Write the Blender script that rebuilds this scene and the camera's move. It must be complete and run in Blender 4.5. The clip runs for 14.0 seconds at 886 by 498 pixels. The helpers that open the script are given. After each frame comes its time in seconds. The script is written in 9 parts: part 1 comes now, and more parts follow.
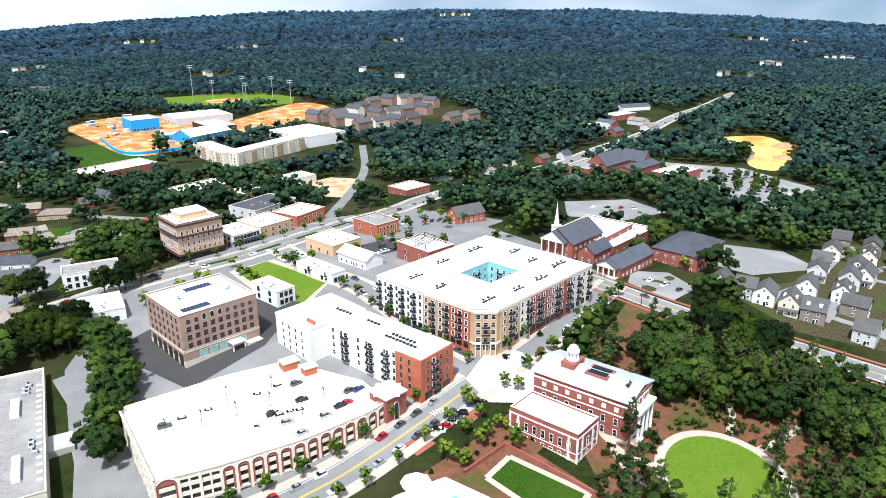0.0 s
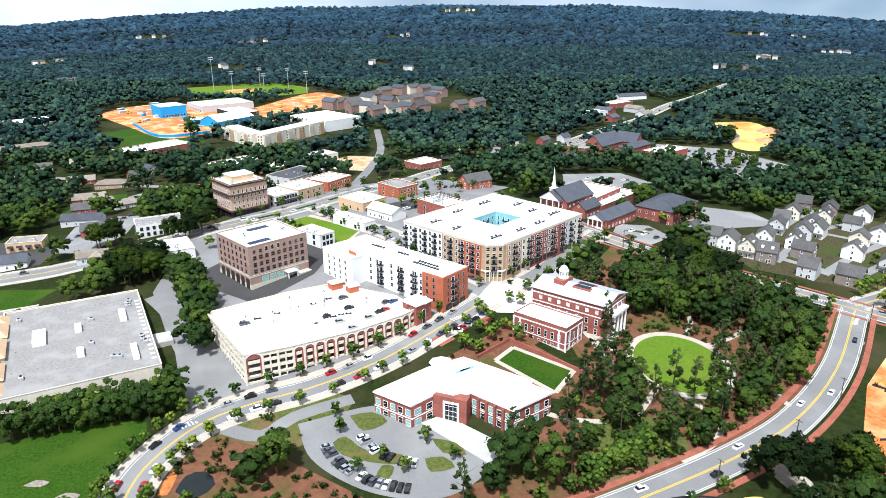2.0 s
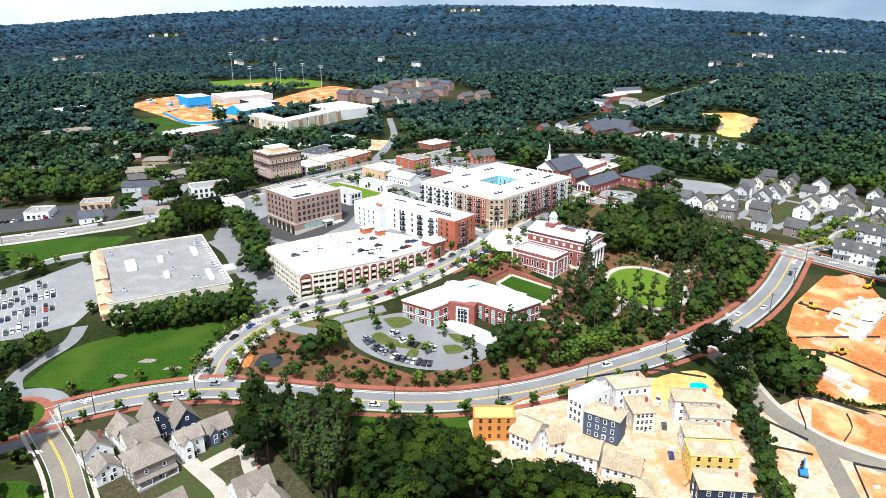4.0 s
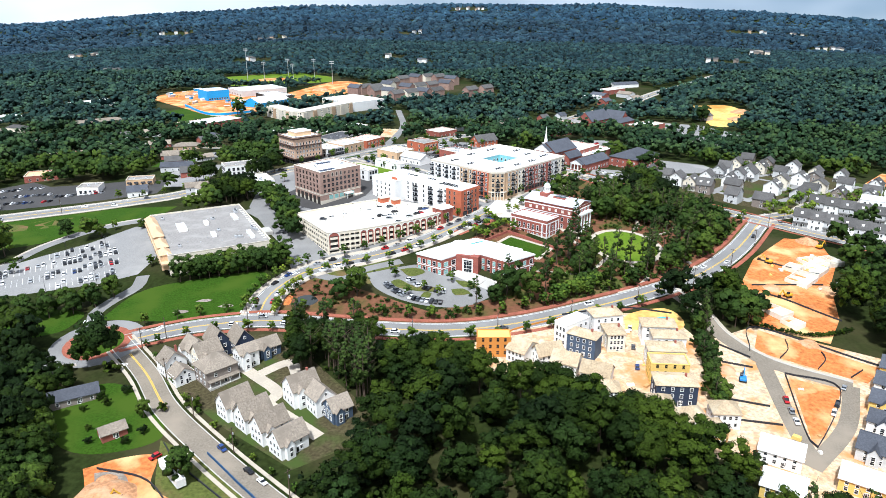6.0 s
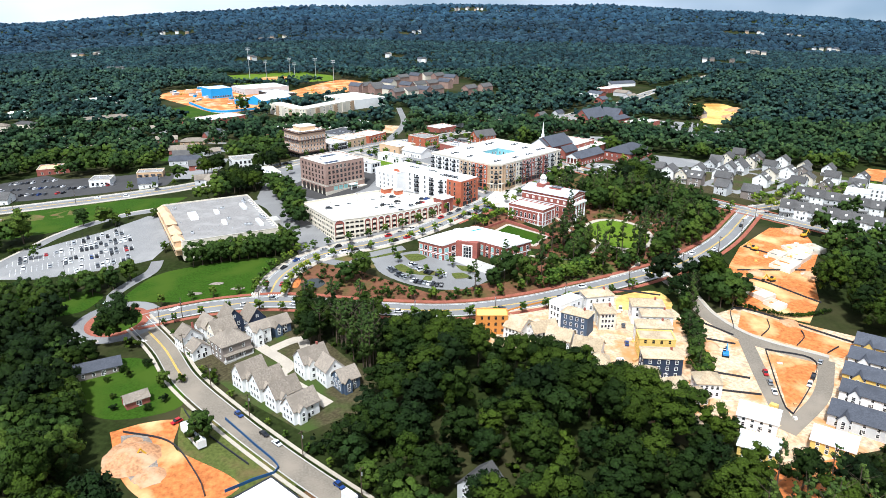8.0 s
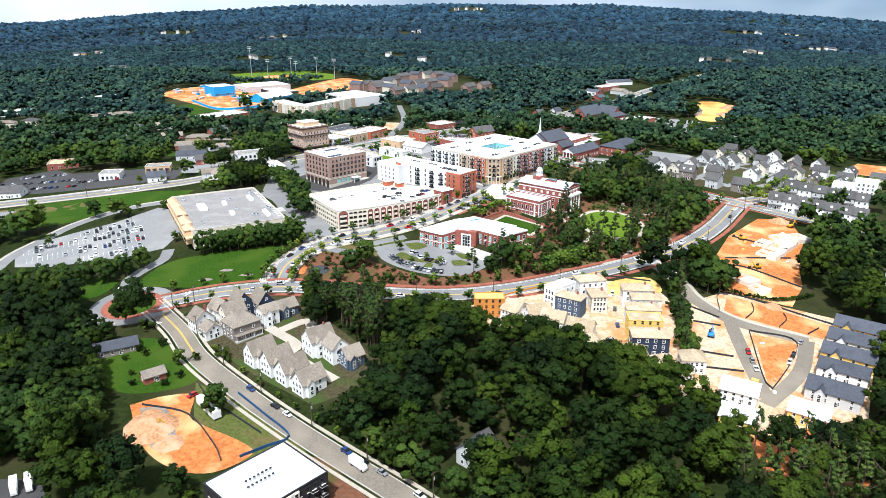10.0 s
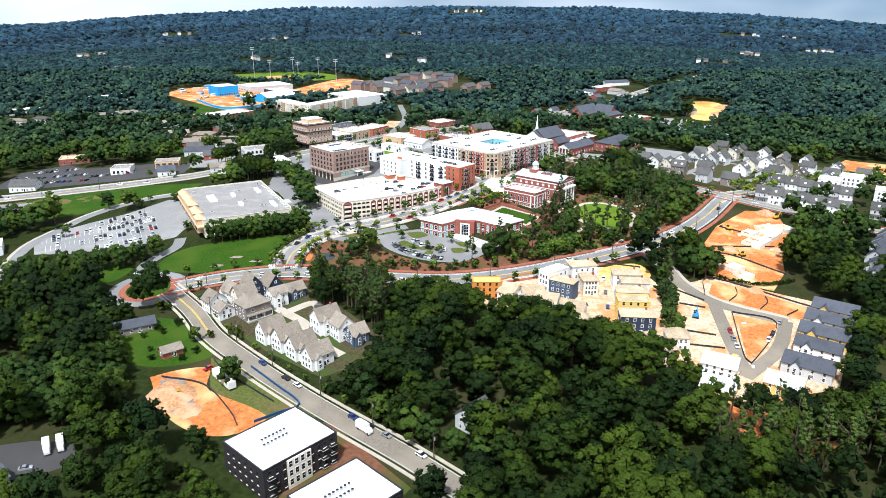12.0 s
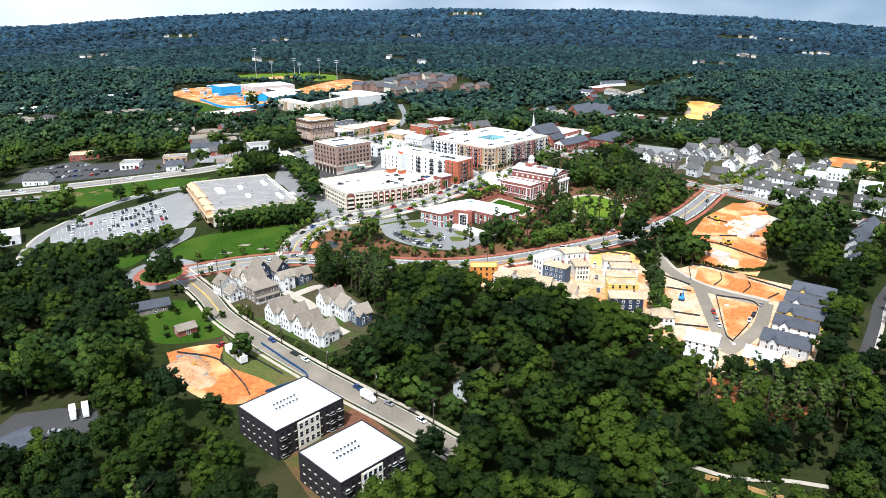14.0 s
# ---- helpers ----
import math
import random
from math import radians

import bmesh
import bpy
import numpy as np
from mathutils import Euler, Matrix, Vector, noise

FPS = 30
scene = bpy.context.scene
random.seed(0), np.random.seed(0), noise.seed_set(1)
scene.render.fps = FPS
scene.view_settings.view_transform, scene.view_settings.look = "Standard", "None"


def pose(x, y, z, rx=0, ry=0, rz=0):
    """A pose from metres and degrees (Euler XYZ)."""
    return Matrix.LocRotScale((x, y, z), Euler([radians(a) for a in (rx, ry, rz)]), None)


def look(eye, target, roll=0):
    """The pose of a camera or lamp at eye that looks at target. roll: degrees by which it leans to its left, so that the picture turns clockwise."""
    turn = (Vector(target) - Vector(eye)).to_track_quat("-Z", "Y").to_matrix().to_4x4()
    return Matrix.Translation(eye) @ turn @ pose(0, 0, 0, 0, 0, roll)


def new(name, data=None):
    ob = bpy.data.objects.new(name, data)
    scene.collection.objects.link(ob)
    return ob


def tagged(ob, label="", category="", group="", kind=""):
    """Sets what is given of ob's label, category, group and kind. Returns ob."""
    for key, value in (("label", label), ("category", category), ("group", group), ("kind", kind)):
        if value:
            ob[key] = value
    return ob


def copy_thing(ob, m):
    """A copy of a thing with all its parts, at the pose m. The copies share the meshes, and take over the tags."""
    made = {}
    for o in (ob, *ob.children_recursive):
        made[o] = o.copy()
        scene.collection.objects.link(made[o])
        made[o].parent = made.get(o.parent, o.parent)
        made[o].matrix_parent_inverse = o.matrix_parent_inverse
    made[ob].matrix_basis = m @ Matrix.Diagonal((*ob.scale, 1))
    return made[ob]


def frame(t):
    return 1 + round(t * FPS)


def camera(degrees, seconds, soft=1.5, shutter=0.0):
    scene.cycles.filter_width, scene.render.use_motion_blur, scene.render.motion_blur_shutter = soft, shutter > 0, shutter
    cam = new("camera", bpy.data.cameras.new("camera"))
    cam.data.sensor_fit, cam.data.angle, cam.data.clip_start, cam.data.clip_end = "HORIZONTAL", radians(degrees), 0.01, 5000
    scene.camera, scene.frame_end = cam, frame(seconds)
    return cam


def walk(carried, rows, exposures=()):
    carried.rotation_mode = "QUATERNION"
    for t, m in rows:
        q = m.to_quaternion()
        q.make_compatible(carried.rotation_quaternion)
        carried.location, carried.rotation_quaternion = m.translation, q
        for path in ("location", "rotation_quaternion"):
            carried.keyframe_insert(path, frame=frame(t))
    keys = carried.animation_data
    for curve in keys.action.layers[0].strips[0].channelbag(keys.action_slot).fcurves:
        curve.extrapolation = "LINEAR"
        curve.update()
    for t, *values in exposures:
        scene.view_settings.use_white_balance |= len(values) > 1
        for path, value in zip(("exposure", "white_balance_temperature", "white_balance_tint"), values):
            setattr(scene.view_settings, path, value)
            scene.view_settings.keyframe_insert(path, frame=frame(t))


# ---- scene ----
cam = camera(64.19, 14.0, soft=0.5)
# seconds, x, y, z, yaw, pitch, roll
ROWS = [
    (0.00, 0.00, 0.00, 150.00, 0.000, -19.522, 0.269),
    (0.50, -0.48, -19.23, 150.19, 0.121, -19.748, 0.382),
    (1.00, -2.34, -37.17, 149.60, 0.195, -19.815, 0.367),
    (1.50, -4.66, -53.39, 149.29, 0.256, -19.846, 0.301),
    (2.00, -6.34, -70.26, 148.37, 0.300, -19.793, 0.250),
    (2.50, -7.69, -88.82, 148.14, 0.406, -19.793, 0.205),
    (3.00, -8.41, -108.67, 147.84, 0.516, -19.787, 0.181),
    (3.50, -9.28, -128.08, 147.37, 0.588, -19.817, 0.158),
    (4.00, -10.35, -147.21, 146.11, 0.671, -19.737, 0.109),
    (4.50, -11.14, -165.93, 145.97, 0.725, -19.745, 0.106),
    (5.00, -11.61, -182.95, 146.00, 0.819, -19.772, 0.114),
    (5.50, -11.87, -197.43, 146.11, 0.922, -19.807, 0.126),
    (6.00, -12.02, -208.51, 146.20, 1.004, -19.835, 0.135),
    (6.50, -12.17, -215.34, 146.20, 1.033, -19.844, 0.134),
    (7.00, -12.29, -219.70, 145.91, 0.999, -19.817, 0.105),
    (7.50, -12.52, -224.18, 145.60, 0.981, -19.809, 0.079),
    (8.00, -12.72, -229.07, 145.20, 0.939, -19.792, 0.042),
    (8.60, -12.87, -234.49, 145.07, 0.926, -19.793, 0.032),
    (9.25, -12.85, -240.18, 144.94, 0.911, -19.801, 0.022),
    (9.90, -12.71, -246.14, 144.81, 0.901, -19.805, 0.014),
    (10.50, -12.55, -252.30, 144.71, 0.902, -19.796, 0.006),
    (11.00, -12.37, -257.81, 144.46, 0.941, -19.751, -0.021),
    (11.50, -12.28, -263.30, 144.17, 0.945, -19.695, -0.037),
    (12.00, -12.43, -268.59, 143.70, 0.901, -19.631, -0.054),
    (12.50, -12.43, -274.04, 143.41, 0.888, -19.579, -0.079),
    (13.00, -12.26, -279.40, 143.05, 0.895, -19.538, -0.095),
    (13.50, -12.04, -284.54, 142.59, 0.884, -19.503, -0.104),
    (14.00, -11.93, -289.68, 142.13, 0.863, -19.435, -0.099),
]
walk(cam, [(t, pose(x, y, z, 90 + pitch, roll, yaw)) for t, x, y, z, yaw, pitch, roll in ROWS],
     [(0.0, 0.72, 5680, 8), (3.0, 0.66, 5680, 8), (14.0, 0.64, 5680, 8)])

# ---- light ----
world = bpy.data.worlds.new("sky")
scene.world = world
world.use_nodes = True
_n = world.node_tree.nodes
_sky = _n.new("ShaderNodeTexSky")
_sky.sky_type = 'NISHITA'
_sky.sun_disc = False
_sky.sun_elevation = radians(60)
_sky.sun_rotation = radians(-160)
_sky.air_density = 1.0
_sky.dust_density = 2.2
_n["Background"].inputs[1].default_value = 0.07
# thin bright cloud drifts over the blue
_cloud = _n.new("ShaderNodeTexNoise")
_cloud.inputs["Scale"].default_value = 1.1
_cloud.inputs["Detail"].default_value = 5
_cover = _n.new("ShaderNodeMapRange")
_cover.inputs[1].default_value, _cover.inputs[2].default_value = 0.40, 0.58
_white = _n.new("ShaderNodeMix")
_white.data_type = 'RGBA'
_white.inputs[7].default_value = (11.0, 11.2, 11.5, 1)
world.node_tree.links.new(_cloud.outputs["Fac"], _cover.inputs[0])
world.node_tree.links.new(_cover.outputs[0], _white.inputs[0])
world.node_tree.links.new(_sky.outputs[0], _white.inputs[6])
world.node_tree.links.new(_white.outputs[2], _n["Background"].inputs[0])
# the eye stands high, so the sky's rim lies a little under the level line
_dir = _n.new("ShaderNodeTexCoord")
_rim = _n.new("ShaderNodeMapping")
_rim.inputs["Location"].default_value = (0, 0, 0.15)
world.node_tree.links.new(_dir.outputs["Generated"], _rim.inputs["Vector"])
world.node_tree.links.new(_rim.outputs[0], _sky.inputs["Vector"])
_drift = _n.new("ShaderNodeMapping")
_drift.inputs["Location"].default_value = (0.9, 0.0, 0.0)
_drift.inputs["Scale"].default_value = (1.0, 1.0, 2.2)
world.node_tree.links.new(_dir.outputs["Generated"], _drift.inputs["Vector"])
world.node_tree.links.new(_drift.outputs[0], _cloud.inputs["Vector"])
sun = new("sun", bpy.data.lights.new("sun", 'SUN'))
sun.data.energy = 4.0
sun.data.angle = radians(4)
sun.data.color = (1.0, 0.96, 0.90)
sun.matrix_world = look((-20, -62, 115), (0, 0, 0))

# ---- materials ----
_mats = {}


def mat(name, col, rough=0.8, var=0.18, fine=3.0, coarse=0.08, bump=0.15, metal=0.0, second=None, relief=0.1, island=0.0, objvar=0.0, spec=0.3):
    """Two scales of noise over world positions, a second colour in patches, and fine relief."""
    if name in _mats:
        return _mats[name]
    m = bpy.data.materials.new(name)
    m.use_nodes = True
    nt = m.node_tree
    b = nt.nodes["Principled BSDF"]
    b.inputs["Roughness"].default_value = rough
    b.inputs["Metallic"].default_value = metal
    b.inputs["Specular IOR Level"].default_value = spec if rough < 0.9 else min(spec, 0.05)
    geo = nt.nodes.new("ShaderNodeNewGeometry")

    def noise_at(scale, detail):
        t = nt.nodes.new("ShaderNodeTexNoise")
        t.inputs["Scale"].default_value = scale
        t.inputs["Detail"].default_value = detail
        nt.links.new(geo.outputs["Position"], t.inputs["Vector"])
        return t.outputs["Fac"]

    def mixed(a, c, fac):
        x = nt.nodes.new("ShaderNodeMix")
        x.data_type = 'RGBA'
        nt.links.new(fac, x.inputs[0])
        for sock, v in ((x.inputs[6], a), (x.inputs[7], c)):
            if isinstance(v, tuple):
                sock.default_value = v
            else:
                nt.links.new(v, sock)
        return x.outputs[2]

    def ramp(fac, lo, hi):
        r = nt.nodes.new("ShaderNodeMapRange")
        r.inputs[1].default_value, r.inputs[2].default_value = lo, hi
        nt.links.new(fac, r.inputs[0])
        return r.outputs[0]

    lo = tuple(c * (1 - var) for c in col) + (1,)
    hi = tuple(min(1, c * (1 + var)) for c in col) + (1,)
    f1 = noise_at(fine, 4)
    colour = mixed(lo, hi, ramp(f1, 0.3, 0.7))
    two = second or tuple(c * (1 - 0.8 * var) for c in col)
    colour = mixed(colour, tuple(two) + (1,), ramp(noise_at(coarse, 5), 0.48, 0.66))
    for amount, kind in ((island, "ShaderNodeNewGeometry"), (objvar, "ShaderNodeObjectInfo")):
        if amount:
            g = nt.nodes.new(kind)
            h = nt.nodes.new("ShaderNodeHueSaturation")
            mr = nt.nodes.new("ShaderNodeMapRange")
            mr.inputs[3].default_value, mr.inputs[4].default_value = 1 - amount, 1 + amount
            nt.links.new(g.outputs["Random Per Island" if kind.endswith("Geometry") else "Random"], mr.inputs[0])
            nt.links.new(mr.outputs[0], h.inputs["Value"])
            nt.links.new(colour, h.inputs["Color"])
            colour = h.outputs[0]
    nt.links.new(colour, b.inputs["Base Color"])
    if bump:
        bp = nt.nodes.new("ShaderNodeBump")
        bp.inputs["Strength"].default_value = bump
        bp.inputs["Distance"].default_value = relief
        nt.links.new(f1, bp.inputs["Height"])
        nt.links.new(bp.outputs[0], b.inputs["Normal"])
    _mats[name] = m
    return m


def leaf_mat(name, deep, mid, light, grain=1.6, stand=0.03, relief=0.5, island=0.16):
    """Foliage: each tree has a tint of its own, stands of trees drift in colour, leaf clumps give grain and relief."""
    m = bpy.data.materials.new(name)
    m.use_nodes = True
    nt = m.node_tree
    b = nt.nodes["Principled BSDF"]
    b.inputs["Roughness"].default_value = 0.75
    b.inputs["Specular IOR Level"].default_value = 0.12
    geo = nt.nodes.new("ShaderNodeNewGeometry")

    def math_node(op, a, c):
        x = nt.nodes.new("ShaderNodeMath")
        x.operation = op
        for sock, v in zip(x.inputs, (a, c)):
            if isinstance(v, (int, float)):
                sock.default_value = v
            else:
                nt.links.new(v, sock)
        return x.outputs[0]

    def noise_at(scale, detail, lo, hi, a, c):
        t = nt.nodes.new("ShaderNodeTexNoise")
        t.inputs["Scale"].default_value = scale
        t.inputs["Detail"].default_value = detail
        nt.links.new(geo.outputs["Position"], t.inputs["Vector"])
        r = nt.nodes.new("ShaderNodeMapRange")
        r.inputs[1].default_value, r.inputs[2].default_value, r.inputs[3].default_value, r.inputs[4].default_value = lo, hi, a, c
        nt.links.new(t.outputs["Fac"], r.inputs[0])
        return t.outputs["Fac"], r.outputs[0]
    own = nt.nodes.new("ShaderNodeAttribute")
    own.attribute_name = "tint"
    info = nt.nodes.new("ShaderNodeObjectInfo")
    tint = math_node('FRACT', math_node('ADD', own.outputs["Fac"], info.outputs["Random"]), 0)
    _, drift = noise_at(stand, 3, 0.35, 0.65, -0.3, 0.3)
    fac = math_node('ADD', tint, drift)
    ramp = nt.nodes.new("ShaderNodeValToRGB")
    e = ramp.color_ramp.elements
    e[0].position, e[0].color = 0.0, (*deep, 1)
    e[1].position, e[1].color = 1.0, (*light, 1)
    k = e.new(0.55)
    k.color = (*mid, 1)
    nt.links.new(fac, ramp.inputs[0])
    raw, grainy = noise_at(grain, 5, 0.32, 0.68, 0.6, 1.45)
    mr = nt.nodes.new("ShaderNodeMapRange")
    mr.inputs[3].default_value, mr.inputs[4].default_value = 1 - island, 1 + island
    nt.links.new(geo.outputs["Random Per Island"], mr.inputs[0])
    h = nt.nodes.new("ShaderNodeHueSaturation")
    nt.links.new(ramp.outputs[0], h.inputs["Color"])
    nt.links.new(math_node('MULTIPLY', grainy, mr.outputs[0]), h.inputs["Value"])
    nt.links.new(h.outputs[0], b.inputs["Base Color"])
    bp = nt.nodes.new("ShaderNodeBump")
    bp.inputs["Strength"].default_value = 1.0
    bp.inputs["Distance"].default_value = relief
    nt.links.new(raw, bp.inputs["Height"])
    nt.links.new(bp.outputs[0], b.inputs["Normal"])
    return m


WHITE_ROOF = mat("white_membrane", (0.80, 0.80, 0.78), 0.6, 0.05, 0.8, 0.05, 0.05, second=(0.70, 0.69, 0.66))
GREY_ROOF = mat("grey_gravel_roof", (0.255, 0.24, 0.225), 0.9, 0.16, 0.9, 0.12, 0.2, second=(0.31, 0.295, 0.275))
DECK = mat("pale_concrete_deck", (0.72, 0.67, 0.55), 0.8, 0.06, 0.6, 0.06, 0.1, second=(0.80, 0.78, 0.72))
DARK_ROOF = mat("dark_tar_roof", (0.07, 0.07, 0.075), 0.85, 0.2)
CONCRETE = mat("concrete", (0.44, 0.42, 0.38), 0.85, 0.12, 1.5, 0.1, 0.15)
WALKWAY = mat("pale_walk", (0.43, 0.375, 0.30), 0.85, 0.12, 1.5, 0.15)
ASPHALT = mat("asphalt", (0.19, 0.185, 0.178), 0.85, 0.15, 2.5, 0.05, 0.2, second=(0.235, 0.23, 0.22))
ASPHALT_TAN = mat("dusty_asphalt", (0.20, 0.172, 0.135), 0.9, 0.2, 1.5, 0.05, 0.2, second=(0.26, 0.22, 0.17))
ASPHALT_NEW = mat("dark_asphalt", (0.055, 0.052, 0.05), 0.8, 0.2, 2.5, 0.06, 0.2)
ASPHALT_OLD = mat("worn_asphalt", (0.235, 0.23, 0.222), 0.9, 0.15, 1.5, 0.05, 0.2, second=(0.30, 0.29, 0.275))
BRICK = mat("red_brick", (0.30, 0.095, 0.068), 0.85, 0.25, 5, 0.3, 0.2, second=(0.24, 0.075, 0.058))
BRICK_ROSE = mat("rose_brick", (0.29, 0.185, 0.15), 0.85, 0.2, 4, 0.2, 0.2)
PLAZA = mat("pale_plaza_paving", (0.60, 0.56, 0.50), 0.85, 0.10, 1.2, 0.12, 0.1)
BRICK_ORANGE = mat("orange_brick", (0.42, 0.12, 0.06), 0.85, 0.2, 5, 0.3, 0.2)
BRICK_BROWN = mat("brown_brick", (0.335, 0.225, 0.18), 0.85, 0.2, 5, 0.3, 0.2, second=(0.28, 0.18, 0.14))
BRICK_TAN = mat("tan_brick", (0.46, 0.32, 0.20), 0.85, 0.2, 5, 0.3, 0.2)
BRICK_HOTEL = mat("brown_pink_brick", (0.55, 0.37, 0.26), 0.85, 0.2, 5, 0.3, 0.2)
IRON_BROWN = mat("dark_brown_iron", (0.055, 0.03, 0.025), 0.6, 0.2)
BRICK_PATH = mat("brick_paving", (0.30, 0.105, 0.068), 0.9, 0.25, 2, 0.2, 0.2)
STUCCO = mat("cream_stucco", (0.72, 0.65, 0.52), 0.85, 0.08, 1.5, 0.15, 0.1)
STUCCO_TAN = mat("tan_stucco", (0.62, 0.42, 0.25), 0.85, 0.1, 1.5, 0.15, 0.1)
STONE = mat("limestone", (0.62, 0.56, 0.46), 0.8, 0.1, 2, 0.2, 0.1)
WHITE = mat("white_paint", (0.80, 0.79, 0.76), 0.6, 0.05, 1.5, 0.2, 0.04)
GREY_WALL = mat("grey_siding", (0.55, 0.55, 0.54), 0.7, 0.08, 1.5, 0.2)
NAVY = mat("navy_siding", (0.028, 0.04, 0.07), 0.7, 0.15, 1.5, 0.3)
SLATE_BLUE = mat("slate_blue_siding", (0.07, 0.10, 0.15), 0.7, 0.12, 1.5, 0.3)
TAUPE = mat("taupe_siding", (0.24, 0.20, 0.17), 0.75, 0.12, 1.5, 0.3)
BLACK_BRICK = mat("black_brick", (0.030, 0.026, 0.028), 0.8, 0.25, 4, 0.3)
SHINGLE = mat("grey_shingle", (0.098, 0.094, 0.090), 0.9, 0.22, 1.8, 0.25, 0.3, objvar=0.18)
SHINGLE_DARK = mat("dark_shingle", (0.085, 0.09, 0.105), 0.9, 0.2, 1.8, 0.2, 0.3, objvar=0.12)
SHINGLE_BROWN = mat("weathered_shingle", (0.26, 0.22, 0.175), 0.9, 0.25, 1.6, 0.2, 0.3, objvar=0.18)
SHINGLE_TAN = mat("tan_shingle", (0.40, 0.31, 0.20), 0.9, 0.25, 1.4, 0.2, 0.3, objvar=0.15, second=(0.48, 0.40, 0.28))
GRAVEL = mat("grey_gravel", (0.26, 0.22, 0.18), 0.95, 0.35, 1.5, 0.2, 0.6)
METAL_ROOF = mat("metal_roof", (0.62, 0.64, 0.68), 0.35, 0.05, 1, 0.1, 0.05, metal=0.3)
RED_ROOF = mat("red_metal_roof", (0.62, 0.03, 0.03), 0.5, 0.1)
GLASS = mat("dark_window_glass", (0.018, 0.021, 0.025), 0.12, 0.3, 0.5, 0.2, 0.0, spec=0.5)
GLASS_TEAL = mat("teal_window_glass", (0.25, 0.48, 0.45), 0.2, 0.15, 0.7, 0.2, 0.0, spec=0.5)
# near-black colour that stands in for shade inside open structures
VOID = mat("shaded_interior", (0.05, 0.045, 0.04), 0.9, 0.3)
SOLAR = mat("solar_cells", (0.012, 0.025, 0.07), 0.25, 0.2, 3, 0.3, 0.0)
METAL = mat("galvanised_metal", (0.50, 0.51, 0.52), 0.45, 0.1, 2, 0.3, 0.1, metal=0.4)
DARK_METAL = mat("black_metal", (0.02, 0.02, 0.022), 0.5, 0.2)
WOOD = mat("raw_timber", (0.52, 0.30, 0.12), 0.8, 0.2)
SHEATHING = mat("yellow_sheathing", (0.72, 0.50, 0.14), 0.8, 0.12)
ORANGE_WALL = mat("orange_sheathing", (0.58, 0.24, 0.05), 0.8, 0.12)
BLUE_WRAP = mat("blue_wrap", (0.03, 0.32, 0.72), 0.6, 0.12)
NAVY_SHEET = mat("navy_sheet", (0.02, 0.07, 0.17), 0.6, 0.15)
BLUE_SHEET = mat("blue_sheet", (0.02, 0.42, 0.62), 0.5, 0.12)
TEAL_WRAP = mat("teal_boarding", (0.30, 0.62, 0.66), 0.7, 0.12, 0.6, 0.3)
GRASS = mat("lawn_grass", (0.030, 0.068, 0.006), 0.95, 0.3, 1.2, 0.05, 0.3, second=(0.048, 0.084, 0.009), spec=0.1)
GRASS_LIME = mat("mown_turf", (0.10, 0.165, 0.014), 0.95, 0.14, 0.8, 0.06, 0.3, second=(0.125, 0.175, 0.018))
GRASS_DRY = mat("rough_grass", (0.085, 0.10, 0.025), 0.95, 0.3, 0.8, 0.06, 0.3, second=(0.16, 0.10, 0.05))
STRAW = mat("pine_straw", (0.150, 0.068, 0.038), 0.95, 0.22, 0.5, 0.045, 0.2, second=(0.060, 0.075, 0.018))
MULCH = mat("dark_mulch", (0.065, 0.055, 0.028), 0.95, 0.4, 0.9, 0.07, 0.3, second=(0.05, 0.075, 0.018))
CLAY = mat("red_clay", (0.50, 0.165, 0.05), 0.95, 0.35, 0.6, 0.06, 0.4, second=(0.64, 0.42, 0.19))
CLAY_YELLOW = mat("yellow_clay", (0.70, 0.44, 0.14), 0.95, 0.3, 0.3, 0.02, 0.3, second=(0.62, 0.20, 0.04))
CLAY_PALE = mat("pale_clay", (0.55, 0.41, 0.27), 0.95, 0.35, 0.7, 0.11, 0.4, second=(0.50, 0.24, 0.09))
FOREST = mat("forest_floor", (0.020, 0.028, 0.007), 0.95, 0.35, 0.5, 0.02, 0.3, second=(0.05, 0.045, 0.02))
BARK = mat("bark", (0.10, 0.075, 0.055), 0.95, 0.3, 3, 0.5, 0.4)
LEAF = leaf_mat("oak_leaves", (0.0049, 0.0131, 0.0016), (0.0123, 0.0254, 0.0016), (0.0377, 0.0607, 0.0041), island=0.14)
LEAF_BRIGHT = leaf_mat("sunny_leaves", (0.0139, 0.0295, 0.0025), (0.0238, 0.0435, 0.0025), (0.0459, 0.0722, 0.0049), island=0.14)
LEAF_DEEP = leaf_mat("deep_green_leaves", (0.0066, 0.0172, 0.0025), (0.0115, 0.0254, 0.0033), (0.0172, 0.0336, 0.0033))
LEAF_TOWN = leaf_mat("town_leaves", (0.016, 0.034, 0.006), (0.029, 0.054, 0.007), (0.052, 0.082, 0.009), 1.3, relief=0.35)
LEAF_STREET = leaf_mat("street_tree_leaves", (0.028, 0.058, 0.008), (0.052, 0.092, 0.010), (0.085, 0.125, 0.013), 1.6, relief=0.25)
LEAF_LIGHT = leaf_mat("bright_leaves", (0.060, 0.105, 0.012), (0.10, 0.155, 0.015), (0.16, 0.20, 0.02), 1.8, relief=0.3)
NEEDLES = leaf_mat("pine_needles", (0.026, 0.048, 0.010), (0.042, 0.070, 0.013), (0.060, 0.090, 0.015), 1.8, relief=0.3)
# distance haze put into the leaf colours, bluer at each step outward
LEAF_MID = leaf_mat("faintly_hazed_leaves", (0.011, 0.030, 0.013), (0.024, 0.050, 0.018), (0.046, 0.080, 0.023), 0.8, 0.018, 0.7)
